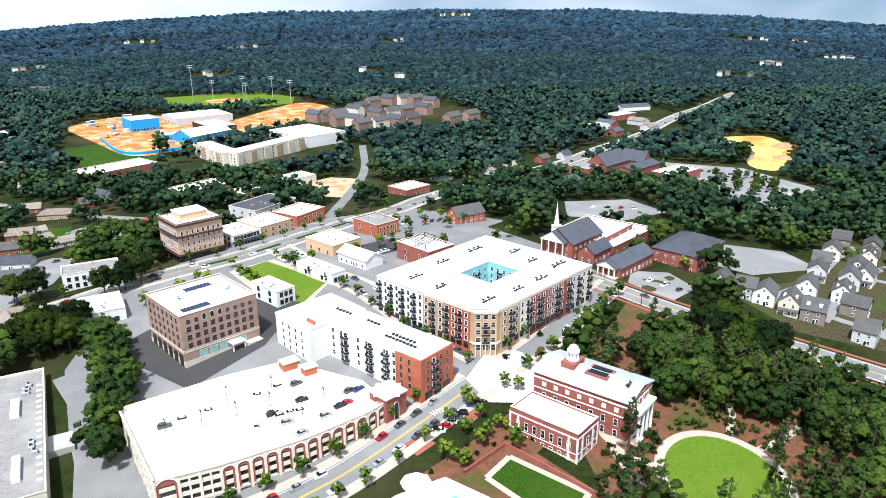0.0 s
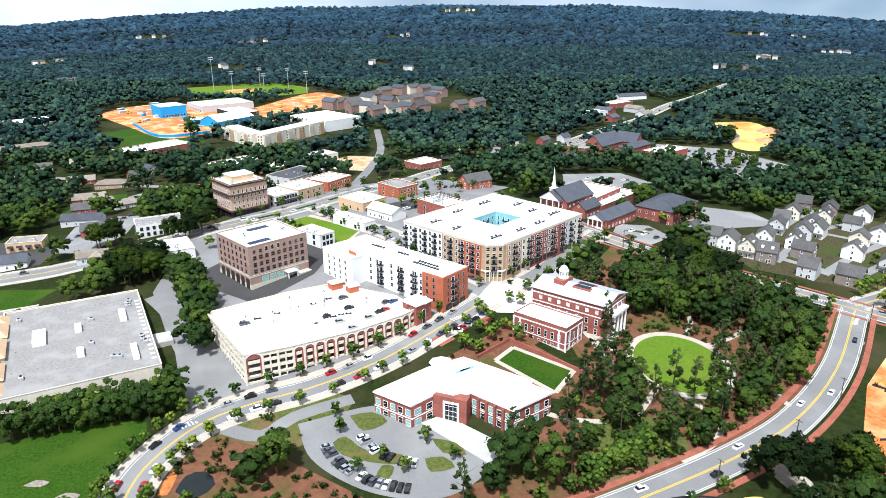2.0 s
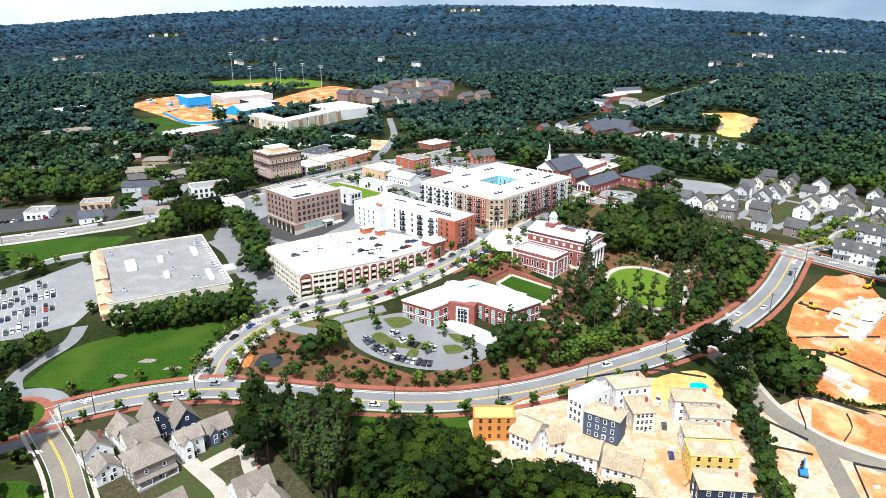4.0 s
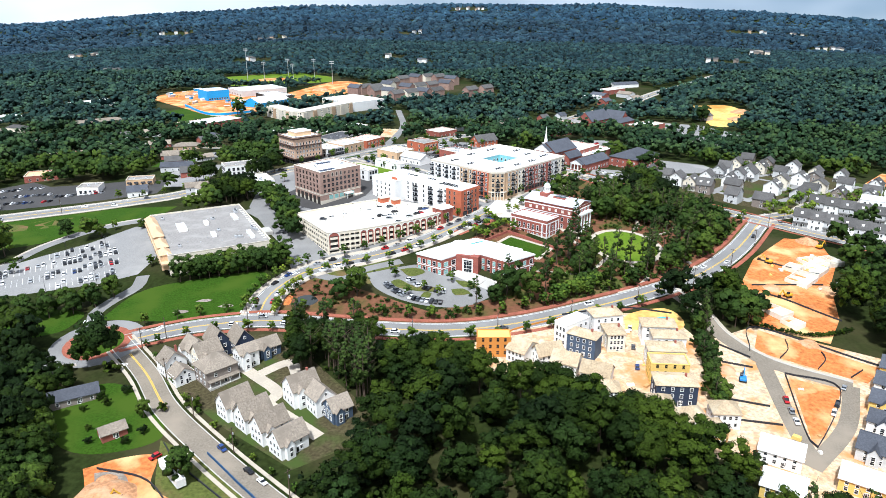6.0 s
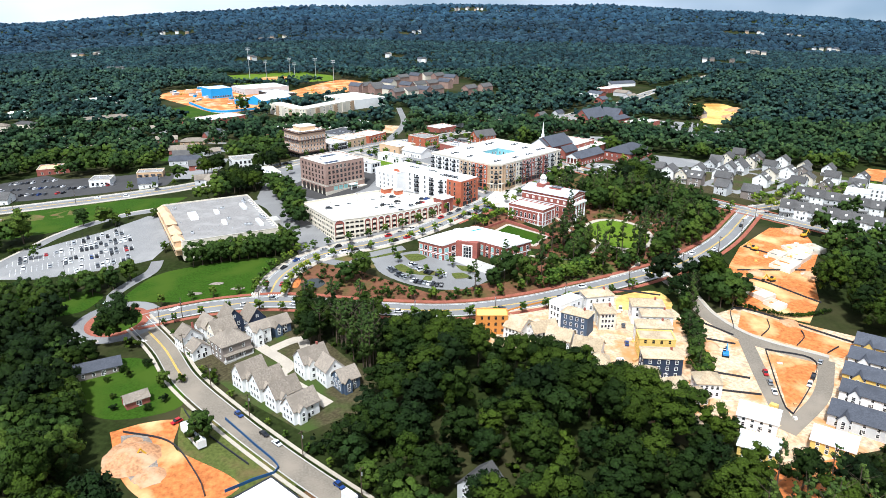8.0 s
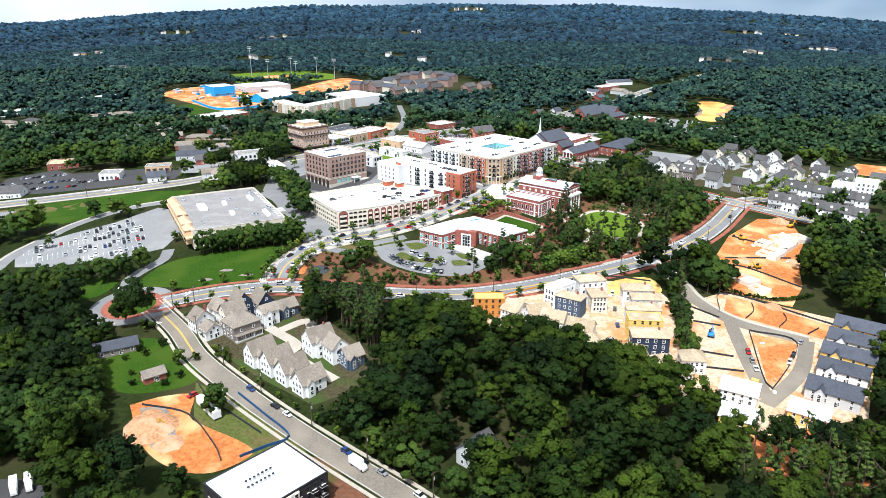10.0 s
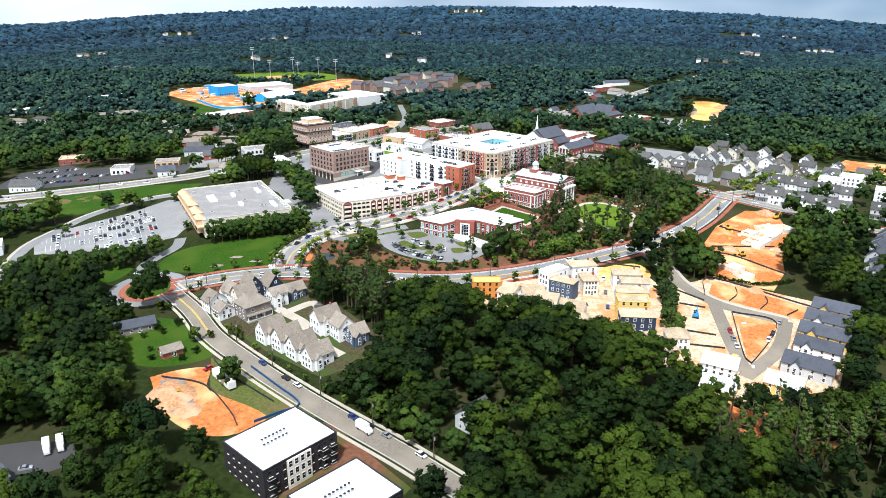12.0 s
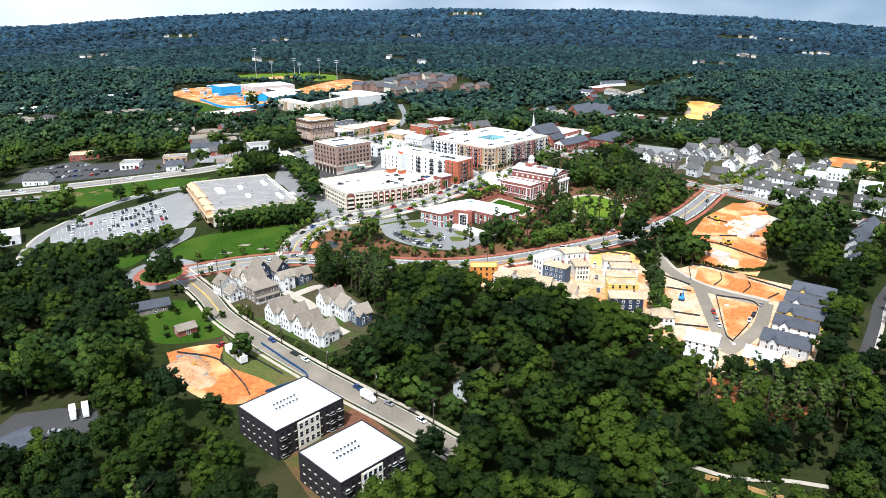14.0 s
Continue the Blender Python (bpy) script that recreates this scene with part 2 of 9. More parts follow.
LEAF_OUTER = leaf_mat("hazed_outer_leaves", (0.011, 0.030, 0.028), (0.024, 0.053, 0.041), (0.044, 0.084, 0.047), 0.4, 0.010, 1.2)
LEAF_FAR = leaf_mat("hazed_distant_leaves", (0.012, 0.032, 0.038), (0.020, 0.048, 0.054), (0.036, 0.074, 0.065), 0.25, 0.006, 1.5)
LEAF_HORIZON = leaf_mat("hazed_horizon_leaves", (0.015, 0.036, 0.057), (0.022, 0.049, 0.073), (0.033, 0.067, 0.087), 0.15, 0.004, 2.0)
LEAF_RIM = leaf_mat("hazed_rim_leaves", (0.020, 0.050, 0.084), (0.027, 0.064, 0.098), (0.036, 0.078, 0.110), 0.08, 0.002, 2.5)
LINE_WHITE = mat("white_line", (0.75, 0.75, 0.73), 0.7, 0.1)
LINE_YELLOW = mat("yellow_line", (0.65, 0.42, 0.05), 0.7, 0.1)
AWNING = mat("dark_awning", (0.03, 0.03, 0.035), 0.8, 0.2)
SKYLIGHT = mat("pale_blue_skylight", (0.20, 0.60, 0.66), 0.2, 0.1, spec=0.5)

# ---- helpers for building ----


def ground_z(x, y):
    """The town's low hill, then wide rolling country that reaches the horizon."""
    z = -12.0 + 31.5 * math.exp(-((x + 20) / 300) ** 2 - ((y - 340) / 240) ** 2)
    if y > 1100:
        s = min(1, (y - 1100) / 1200)
        s = s * s * (3 - 2 * s)
        u = x / (0.627 * (y + 150))
        roll = 5 + 0.0028 * (y - 1100)
        z -= s * 0.024 * y * min(u * u, 1.6)
        z += s * roll * (0.6 * math.sin(y * 0.0043 + x * 0.0011) + 0.45 * math.sin(y * 0.0101 - x * 0.0019 + 1) + 0.3 * math.sin(x * 0.0061 + y * 0.0017))
        r = min(1, max(0, (y - 2700) / 2000))
        z += 76 * r * r * (3 - 2 * r)
    return z


def part(name, bm, material, parent=None, label=""):
    """One bmesh becomes one mesh object, under a thing or a part."""
    me = bpy.data.meshes.new(name)
    bm.to_mesh(me)
    bm.free()
    me.materials.append(material)
    ob = new(name, me)
    if parent:
        ob.parent = parent
    if label:
        ob["label"] = label
    return ob


def shared(name, me, parent, m):
    """A further object on a mesh that alike pieces share."""
    ob = new(name, me)
    ob.parent = parent
    ob.matrix_basis = m
    return ob


def mesh_of(name, bm, *materials):
    me = bpy.data.meshes.new(name)
    bm.to_mesh(me)
    bm.free()
    for m in materials:
        me.materials.append(m)
    return me


def box(bm, x0, y0, z0, x1, y1, z1, index=0):
    v = [bm.verts.new((x, y, z)) for z in (z0, z1) for x, y in ((x0, y0), (x1, y0), (x1, y1), (x0, y1))]
    for f in ((3, 2, 1, 0), (4, 5, 6, 7), (0, 1, 5, 4), (1, 2, 6, 5), (2, 3, 7, 6), (3, 0, 4, 7)):
        bm.faces.new([v[i] for i in f]).material_index = index
    return v


def prism(bm, pts, z0, z1, index=0):
    n = len(pts)
    a = [bm.verts.new((x, y, z0)) for x, y in pts]
    b = [bm.verts.new((x, y, z1)) for x, y in pts]
    bm.faces.new(a[::-1]).material_index = index
    bm.faces.new(b).material_index = index
    for i in range(n):
        j = (i + 1) % n
        bm.faces.new((a[i], a[j], b[j], b[i])).material_index = index


def cyl(bm, x, y, z0, z1, r0, r1, n=8, index=0):
    a = [bm.verts.new((x + r0 * math.cos(6.2832 * i / n), y + r0 * math.sin(6.2832 * i / n), z0)) for i in range(n)]
    b = [bm.verts.new((x + r1 * math.cos(6.2832 * i / n), y + r1 * math.sin(6.2832 * i / n), z1)) for i in range(n)]
    for i in range(n):
        j = (i + 1) % n
        bm.faces.new((a[i], a[j], b[j], b[i])).material_index = index
    bm.faces.new(b).material_index = index
    bm.faces.new(a[::-1]).material_index = index


def empty_at(name, x, y, yaw, z=None):
    ob = new(name)
    ob.matrix_basis = pose(x, y, ground_z(x, y) if z is None else z, 0, 0, yaw)
    return ob


# ---- occupancy, so that no tree grows in a road or a wall ----
OX, OY, OW, OH = -620, -330, 1240, 1740
TAKEN = np.zeros((OH, OW), bool)
SPARSE = np.zeros((OH, OW), bool)


def inside(pts, px, py):
    res = np.zeros(px.shape, bool)
    n = len(pts)
    for i in range(n):
        (xa, ya), (xb, yb) = pts[i], pts[(i + 1) % n]
        if ya == yb:
            continue
        c = ((ya > py) != (yb > py)) & (px < (xb - xa) * (py - ya) / (yb - ya) + xa)
        res ^= c
    return res


def reserve(pts, grid=None):
    grid = TAKEN if grid is None else grid
    xs, ys = [p[0] for p in pts], [p[1] for p in pts]
    i0, i1 = max(0, int(min(xs)) - OX - 1), min(OW, int(max(xs)) - OX + 2)
    j0, j1 = max(0, int(min(ys)) - OY - 1), min(OH, int(max(ys)) - OY + 2)
    if i1 <= i0 or j1 <= j0:
        return
    px, py = np.meshgrid(np.arange(i0, i1) + OX + 0.5, np.arange(j0, j1) + OY + 0.5)
    grid[j0:j1, i0:i1] |= inside(pts, px, py)


def reserve_box(cx, cy, w, d, yaw, grow=2.0):
    c, s = math.cos(radians(yaw)), math.sin(radians(yaw))
    w, d = w / 2 + grow, d / 2 + grow
    reserve([(cx + a * c - b * s, cy + a * s + b * c) for a, b in ((-w, -d), (w, -d), (w, d), (-w, d))])


def is_taken(x, y):
    i, j = int(x - OX), int(y - OY)
    return 0 <= i < OW and 0 <= j < OH and TAKEN[j, i]


def is_sparse(x, y):
    i, j = int(x - OX), int(y - OY)
    return 0 <= i < OW and 0 <= j < OH and SPARSE[j, i]


# ---- the ground: one sheet to the horizon ----
def ground_sheet():
    def steps(lo, hi, fine_lo, fine_hi, fine, grow):
        v = list(np.arange(fine_lo, fine_hi + 0.1, fine))
        s = fine
        while v[-1] < hi:
            s *= grow
            v.append(min(hi, v[-1] + s))
        s = fine
        while v[0] > lo:
            s *= grow
            v.insert(0, max(lo, v[0] - s))
        return v
    xs = steps(-4200, 4200, -330, 330, 6, 1.09)
    ys = steps(-1500, 4850, -150, 620, 6, 1.035)
    verts = [(x, y, ground_z(x, y)) for y in ys for x in xs]
    n = len(xs)
    faces = [(j * n + i, j * n + i + 1, (j + 1) * n + i + 1, (j + 1) * n + i) for j in range(len(ys) - 1) for i in range(n - 1)]
    me = bpy.data.meshes.new("ground")
    me.from_pydata(verts, [], faces)
    me.materials.append(FOREST)
    for p in me.polygons:
        p.use_smooth = True
    return tagged(new("ground", me), "wooded rolling ground with dark leaf litter", "ground", kind="structure")


ground_sheet()


def spline(pts, step=4.0):
    out = []
    P = [np.array(p, float) for p in pts]
    P = [2 * P[0] - P[1]] + P + [2 * P[-1] - P[-2]]
    for i in range(1, len(P) - 2):
        n = max(2, int(np.linalg.norm(P[i + 1] - P[i]) / step))
        for k in range(n):
            t = k / n
            out.append(0.5 * (2 * P[i] + (P[i + 1] - P[i - 1]) * t + (2 * P[i - 1] - 5 * P[i] + 4 * P[i + 1] - P[i + 2]) * t * t
                              + (3 * P[i] - P[i - 1] - 3 * P[i + 1] + P[i + 2]) * t ** 3))
    out.append(P[-2])
    return out


def offset_line(line, off):
    res = []
    for i, p in enumerate(line):
        d = line[min(i + 1, len(line) - 1)] - line[max(i - 1, 0)]
        d = d / (np.linalg.norm(d) + 1e-9)
        res.append(p + off * np.array((-d[1], d[0])))
    return res


def ribbon(name, line, a, b, z, material, label="", category="", skirt=0.3, parent=None):
    """A strip between the offsets a and b of a line, draped on the ground, with sides."""
    L, R = offset_line(line, a), offset_line(line, b)
    bm = bmesh.new()
    rows = []
    for p, q in zip(L, R):
        zp, zq = ground_z(*p), ground_z(*q)
        rows.append([bm.verts.new((p[0], p[1], zp - skirt)), bm.verts.new((p[0], p[1], zp + z)), bm.verts.new((q[0], q[1], zq + z)), bm.verts.new((q[0], q[1], zq - skirt))])
    for u, v in zip(rows, rows[1:]):
        for i in range(3):
            bm.faces.new((u[i], v[i], v[i + 1], u[i + 1]))
    bmesh.ops.recalc_face_normals(bm, faces=bm.faces)
    ob = part(name, bm, material, parent)
    if not parent:
        tagged(ob, label, category, kind="structure")
    return ob


def road(pts, width, material=None, walks=(1, 1), line="yellow", label="grey asphalt street with painted lines", walk_mat=None, gap=0.0, walk_w=1.7):
    line_pts = spline(pts)
    h = width / 2
    ob = ribbon("road", line_pts, h, -h, 0.10, material or ASPHALT, label, "road")
    if line == "yellow":
        for o in (0.25, -0.25):
            ribbon("centre_line", line_pts, o + 0.14, o - 0.14, 0.115, LINE_YELLOW, skirt=0, parent=ob)
    if width > 10:
        for o in (h - 0.5, -h + 0.5):
            ribbon("edge_line", line_pts, o + 0.1, o - 0.1, 0.115, LINE_WHITE, skirt=0, parent=ob)
    for s, on in zip((1, -1), walks):
        if on:
            ribbon("kerb", line_pts, s * (h + 0.35), s * h, 0.26, CONCRETE, "pale concrete kerb", "kerb")
            ribbon("pavement", line_pts, s * (h + 0.36 + gap + walk_w), s * (h + 0.36 + gap), 0.25, walk_mat or WALKWAY, "pavement beside the street", "pavement")
    w = h + 1.6 + (2.0 if any(walks) else 0)
    reserve([tuple(p) for p in offset_line(line_pts, w)] + [tuple(p) for p in offset_line(line_pts, -w)][::-1])
    return line_pts


def patch(name, pts, z, material, label, category, grid="taken", cell=12.0, rounded=False, kind="structure"):
    """A flat area draped on the ground."""
    if rounded:
        pts = [tuple(p) for p in spline(list(pts) + [pts[0]], 3.0)][:-1]
    bm = bmesh.new()
    f = bm.faces.new([bm.verts.new((x, y, 0)) for x, y in pts])
    if f.normal.z < 0 or True:
        bm.normal_update()
        if f.normal.z < 0:
            f.normal_flip()
    bmesh.ops.triangulate(bm, faces=bm.faces[:])
    xs, ys = [p[0] for p in pts], [p[1] for p in pts]
    for lo, hi, axis in ((min(xs), max(xs), (1, 0, 0)), (min(ys), max(ys), (0, 1, 0))):
        v = math.ceil(lo / cell) * cell
        while v < hi:
            bmesh.ops.bisect_plane(bm, geom=bm.verts[:] + bm.edges[:] + bm.faces[:], plane_co=(v * axis[0], v * axis[1], 0), plane_no=axis)
            v += cell
    for v in bm.verts:
        v.co.z = ground_z(v.co.x, v.co.y) + z
    ob = part(name, bm, material)
    if grid == "taken":
        reserve(pts)
    elif grid == "sparse":
        reserve(pts, SPARSE)
    return tagged(ob, label, category, kind=kind)


# ---- areas ----
patch("pavement", [(-152, 250), (-128, 205), (-95, 152), (-57, 170), (8, 232), (36, 250), (88, 325), (62, 375), (-20, 480), (-95, 440), (-160, 335)], 0.04, ASPHALT,
      "grey paved downtown blocks with drives", "pavement")
patch("grass", [(-186, 102), (-178, 130), (-156, 142), (-118, 150), (-114, 130), (-116, 103), (-150, 99)], 0.06, GRASS, "mown green lawn beside the road", "lawn", rounded=True)
patch("grass", [(-275, 84), (-236, 82), (-205, 88), (-197, 98), (-202, 112), (-256, 112)], 0.05, GRASS, "green verge below a hedge", "lawn", rounded=True)
patch("grass", [(-420, 226), (-330, 246), (-276, 254), (-276, 236), (-330, 228), (-420, 214)], 0.05, GRASS_DRY, "thin verge beside the main street", "lawn")
patch("grass", [(-330, 208), (-300, 196), (-272, 206), (-248, 232), (-212, 244), (-206, 262), (-250, 268), (-330, 252)], 0.05, GRASS, "green verge beside the parking lot", "lawn")
patch("grass", [(-176, 40), (-150, 46), (-120, 14), (-140, 2), (-160, 10)], 0.05, GRASS, "green yard of a small house", "lawn", rounded=True)
patch("grass", [(-215, -5), (-200, 8), (-180, -2), (-196, -16)], 0.05, GRASS, "green clearing between the trees", "lawn", rounded=True)
patch("grass", [(-108, 342), (-95, 355), (-58, 322), (-65, 300), (-78, 302)], 0.09, GRASS_LIME, "bright green town square", "lawn")
patch("ground_bed", [(-118, 102), (-53, 96), (-15, 95), (20, 102), (62, 120), (98, 142), (128, 166), (160, 205), (180, 236), (108, 284), (88, 308), (62, 262), (45, 200), (50, 172), (32, 150), (10, 120), (-25, 106), (-60, 128), (-90, 148)],
      0.04, STRAW, "red-brown pine straw between park trees", "ground", grid="sparse")
patch("grass", [(-92, 143), (-60, 133), (-42, 158), (-62, 165), (-80, 156)], 0.07, GRASS_DRY, "thin lawn on a bank", "lawn", grid="sparse", rounded=True)
patch("grass", [(45, 118), (75, 132), (70, 150), (52, 150), (38, 135)], 0.07, GRASS_DRY, "worn park grass", "lawn", grid="sparse", rounded=True)
_ring = [(88.5 + 18.5 * math.cos(a * 0.15708), 186 + 20.5 * math.sin(a * 0.15708)) for a in range(40)]
patch("path", [(88.5 + (x - 88.5) * 1.17, 186 + (y - 186) * 1.15) for x, y in _ring], 0.09, WALKWAY, "pale concrete ring path in the park", "path")
patch("grass", _ring, 0.14, GRASS_LIME, "round bright green park lawn", "lawn")
patch("grass", [(14, 184), (21, 193), (43, 178), (34, 165)], 0.12, GRASS, "green garden lawn with stone edging", "lawn")
patch("parking_lot", [(-60, 146), (-52, 128), (-33, 114), (-12, 110), (2, 117), (8, 129), (-6, 143), (-14, 149), (-32, 156)], 0.08, ASPHALT, "grey curved asphalt parking lot", "parking lot", rounded=True)
for q in ([(-42, 150), (-34, 152), (-28, 147), (-36, 142)], [(-46, 136), (-42, 130), (-30, 126), (-20, 126), (-22, 130), (-34, 132), (-42, 139)], [(-14, 128), (-8, 129), (-4, 124), (-12, 122)], [(-12, 138), (-4, 136), (0, 130), (-8, 131)], [(-30, 119), (-26, 118), (-24, 124), (-28, 125)]):
    patch("planted_island", q, 0.22, GRASS_DRY, "kerbed planted island in a parking lot", "island", rounded=True)
patch("pavement", [(-16, 146), (-8, 151), (16, 133), (7, 126)], 0.12, CONCRETE, "pale entrance plaza", "pavement")
patch("parking_lot", [(-268, 132), (-245, 131), (-205, 142), (-188, 152), (-186, 172), (-196, 215), (-220, 226), (-240, 200), (-260, 184), (-284, 160)], 0.06, ASPHALT_OLD, "worn grey supermarket parking lot", "parking lot")
patch("pavement", [(8, 236), (20, 262), (36, 252), (40, 236), (28, 222), (16, 222)], 0.12, PLAZA, "pale plaza with a small planted circle", "plaza")
for q in ([(2, 214), (9, 221), (14, 216), (8, 209)], [(-14, 199), (-8, 205), (-3, 200), (-9, 194)], [(20, 262), (26, 270), (30, 266), (24, 259)]):
    patch("pavement", q, 0.13, BRICK_PATH, "red brick paved crossing", "pavement")
patch("dirt", [(-141, -6), (-130, 0), (-118, 1), (-114, -14), (-104, -21), (-90, -29), (-84, -36), (-95, -46), (-110, -44), (-126, -31)], 0.06, CLAY, "bare red clay building plot", "dirt", rounded=True)
patch("gravel", [(-136, -8), (-126, -8), (-118, -20), (-112, -34), (-120, -34), (-128, -24)], 0.1, GRAVEL, "grey gravel spread on a clay plot", "gravel", rounded=True)
patch("parking_lot", [(-186, -74), (-182, -54), (-167, -50), (-152, -50), (-144, -62), (-165, -78)], 0.06, ASPHALT_NEW, "dark asphalt yard", "parking lot")
patch("dirt", [(-88, -56), (-60, -36), (-26, -74), (-50, -112)], 0.05, STRAW, "red clay round new buildings", "dirt")
patch("dirt", [(-4, 78), (0, 56), (30, 42), (58, 30), (60, 2), (95, 2), (94, 35), (102, 78), (92, 108), (40, 106), (8, 84)], 0.05, CLAY_PALE, "pale trampled clay of a building site", "dirt")
patch("dirt", [(140, 142), (160, 176), (193, 212), (214, 212), (208, 176), (190, 146), (176, 108), (160, 84), (128, 100)], 0.05, CLAY, "red clay building site beside the road", "dirt")
patch("dirt", [(104, 84), (130, 98), (188, 66), (178, 40), (148, -10), (96, -24), (92, 8), (88, 36)], 0.04, CLAY_PALE, "pale clay of a new subdivision", "dirt")
patch("dirt", [(122, 76), (131, 95), (172, 64), (160, 52)], 0.09, CLAY, "graded red clay terrace", "dirt")
patch("dirt", [(129, 55), (146, 46), (124, 15), (119, 14)], 0.12, CLAY, "triangular clay island between lanes", "dirt")
patch("dirt", [(96, -24), (124, -18), (128, -48), (98, -52)], 0.03, CLAY, "clay between trees below the subdivision", "dirt", rounded=True)
patch("ground_bed", [(-150, 60), (-128, 84), (-92, 86), (-48, 32), (-42, 12), (-68, -6), (-100, 18), (-128, 44)], 0.04, MULCH, "mulch and thin grass between cottages", "ground")
patch("parking_lot", [(84, 462), (92, 520), (146, 540), (162, 494), (120, 455)], 0.06, ASPHALT_OLD, "grey church parking lot", "parking lot")
patch("parking_lot", [(225, 720), (225, 660), (232, 560), (226, 505), (318, 566), (328, 606), (298, 690)], 0.06, ASPHALT_OLD, "large pale parking lot", "parking lot")
patch("parking_lot", [(98, 345), (92, 328), (108, 308), (126, 326), (118, 346)], 0.10, ASPHALT_OLD, "grey church forecourt", "parking lot")
for _pts in ([(97, 322), (101, 326), (105, 322), (101, 318)], [(101, 334), (108, 334), (114, 331), (113, 329), (106, 331), (101, 332)], [(113, 338), (117, 341), (119, 338), (115, 334)]):
    patch("planting_bed", _pts, 0.2, MULCH, "planted island in a forecourt", "bed", rounded=True)
patch("parking_lot", [(130, 380), (165, 352), (212, 372), (205, 402), (150, 412)], 0.06, ASPHALT_OLD, "grey car park behind the church", "parking lot")
patch("dirt", [(340, 864), (393, 868), (398, 815), (380, 773), (352, 715), (326, 680), (310, 700), (328, 770)], 0.06, CLAY_YELLOW, "bright orange clay clearing", "dirt", rounded=True)
patch("dirt", [(-512, 948), (-490, 1030), (-430, 1056), (-300, 1004), (-225, 945), (-300, 800), (-345, 768), (-420, 846)], 0.06, CLAY, "clay of the school building site", "dirt", rounded=True)
patch("dirt", [(-300, 1010), (-232, 950), (-175, 1105), (-240, 1185)], 0.08, CLAY, "orange clay fill beside the field", "dirt", rounded=True)
patch("grass", [(-500, 1260), (-425, 1112), (-357, 1108), (-250, 1180), (-262, 1260), (-350, 1350)], 0.08, GRASS_LIME, "green sports field", "lawn")
patch("dirt", [(-388, 1185), (-350, 1200), (-345, 1240), (-385, 1245), (-405, 1215)], 0.12, CLAY, "clay infield of a ball field", "dirt", rounded=True)
patch("dirt", [(-130, 600), (-106, 548), (-72, 530), (-78, 630), (-105, 640)], 0.06, CLAY_PALE, "bare downtown plot with rubble", "dirt")
patch("parking_lot", [(-238, 318), (-252, 372), (-232, 392), (-214, 388), (-206, 345), (-214, 312)], 0.06, ASPHALT_OLD, "grey yard behind low shops", "parking lot")
patch("parking_lot", [(-265, 440), (-250, 470), (-205, 465), (-200, 425)], 0.06, ASPHALT, "grey parking lot beside trees", "parking lot")
patch("grass", [(-284, 404), (-286, 470), (-262, 474), (-246, 440), (-252, 402)], 0.06, GRASS, "green back yard", "lawn")
patch("parking_lot", [(-38, 415), (10, 395), (40, 440), (-8, 470)], 0.06, ASPHALT, "grey parking lot with planted rows", "parking lot")
patch("parking_lot", [(-392, 288), (-400, 345), (-372, 372), (-345, 350), (-300, 348), (-270, 350), (-238, 338), (-236, 300), (-290, 290), (-340, 284)], 0.06, ASPHALT_NEW, "grey forecourt of roadside shops", "parking lot")
patch("parking_lot", [(-420, 235), (-330, 240), (-330, 215), (-420, 200)], 0.06, ASPHALT, "grey roadside lot", "parking lot")
patch("grass", [(198, 262), (222, 275), (232, 262), (205, 246)], 0.06, GRASS_DRY, "verge before pale houses", "lawn")
patch("dirt", [(330, 372), (372, 420), (420, 400), (390, 350)], 0.06, CLAY, "bare brown plot behind houses", "dirt")

patch("pavement", [(140, 326), (158, 284), (212, 264), (258, 284), (345, 296), (352, 352), (262, 432), (236, 404), (184, 346)], 0.04, MULCH, "dark mulch and thin grass between houses", "ground")
patch("parking_lot", [(-140, 262), (-96, 232), (-74, 262), (-66, 300), (-86, 318), (-122, 292)], 0.08, ASPHALT_NEW, "dark asphalt drive round an office", "parking lot")
for q in ([(-285, 700), (-200, 690), (-110, 790), (-135, 812), (-262, 722)], [(-365, 640), (-280, 640), (-262, 690), (-370, 660)], [(-240, 945), (-100, 880), (60, 950), (60, 1000), (0, 1180), (-130, 1180), (-190, 1040)],
          [(110, 640), (240, 610), (250, 660), (110, 690)], [(195, 860), (290, 850), (340, 1100), (285, 1110)], [(80, 700), (135, 720), (140, 745), (95, 740)], [(-150, 300), (-140, 270), (-125, 300), (-140, 320)],
          [(-215, 300), (-170, 300), (-150, 330), (-200, 330)], [(-310, 250), (-200, 262), (-190, 282), (-310, 270)], [(-60, 520), (0, 520), (20, 580), (-60, 600)], [(60, 440), (160, 440), (150, 460), (80, 462)], [(296, 640), (352, 700), (320, 720), (290, 690)]):
    reserve(q)
for q in ([(205, 225), (262, 192), (300, 165), (320, 150), (370, 260), (350, 300), (300, 300), (240, 290)],):
    reserve(q, SPARSE)

ribbon("path", spline([(72, -82), (84, -88), (101, -89), (114, -92)]), 1.0, -1.0, 0.12, WALKWAY, "pale path among tall trees", "path")
reserve([(76, -79), (96, -88), (94, -94), (72, -87)])
patch("grass", [(70, -90), (84, -94), (98, -101), (76, -106)], 0.05, GRASS, "strip of lawn among tall trees", "lawn", rounded=True)

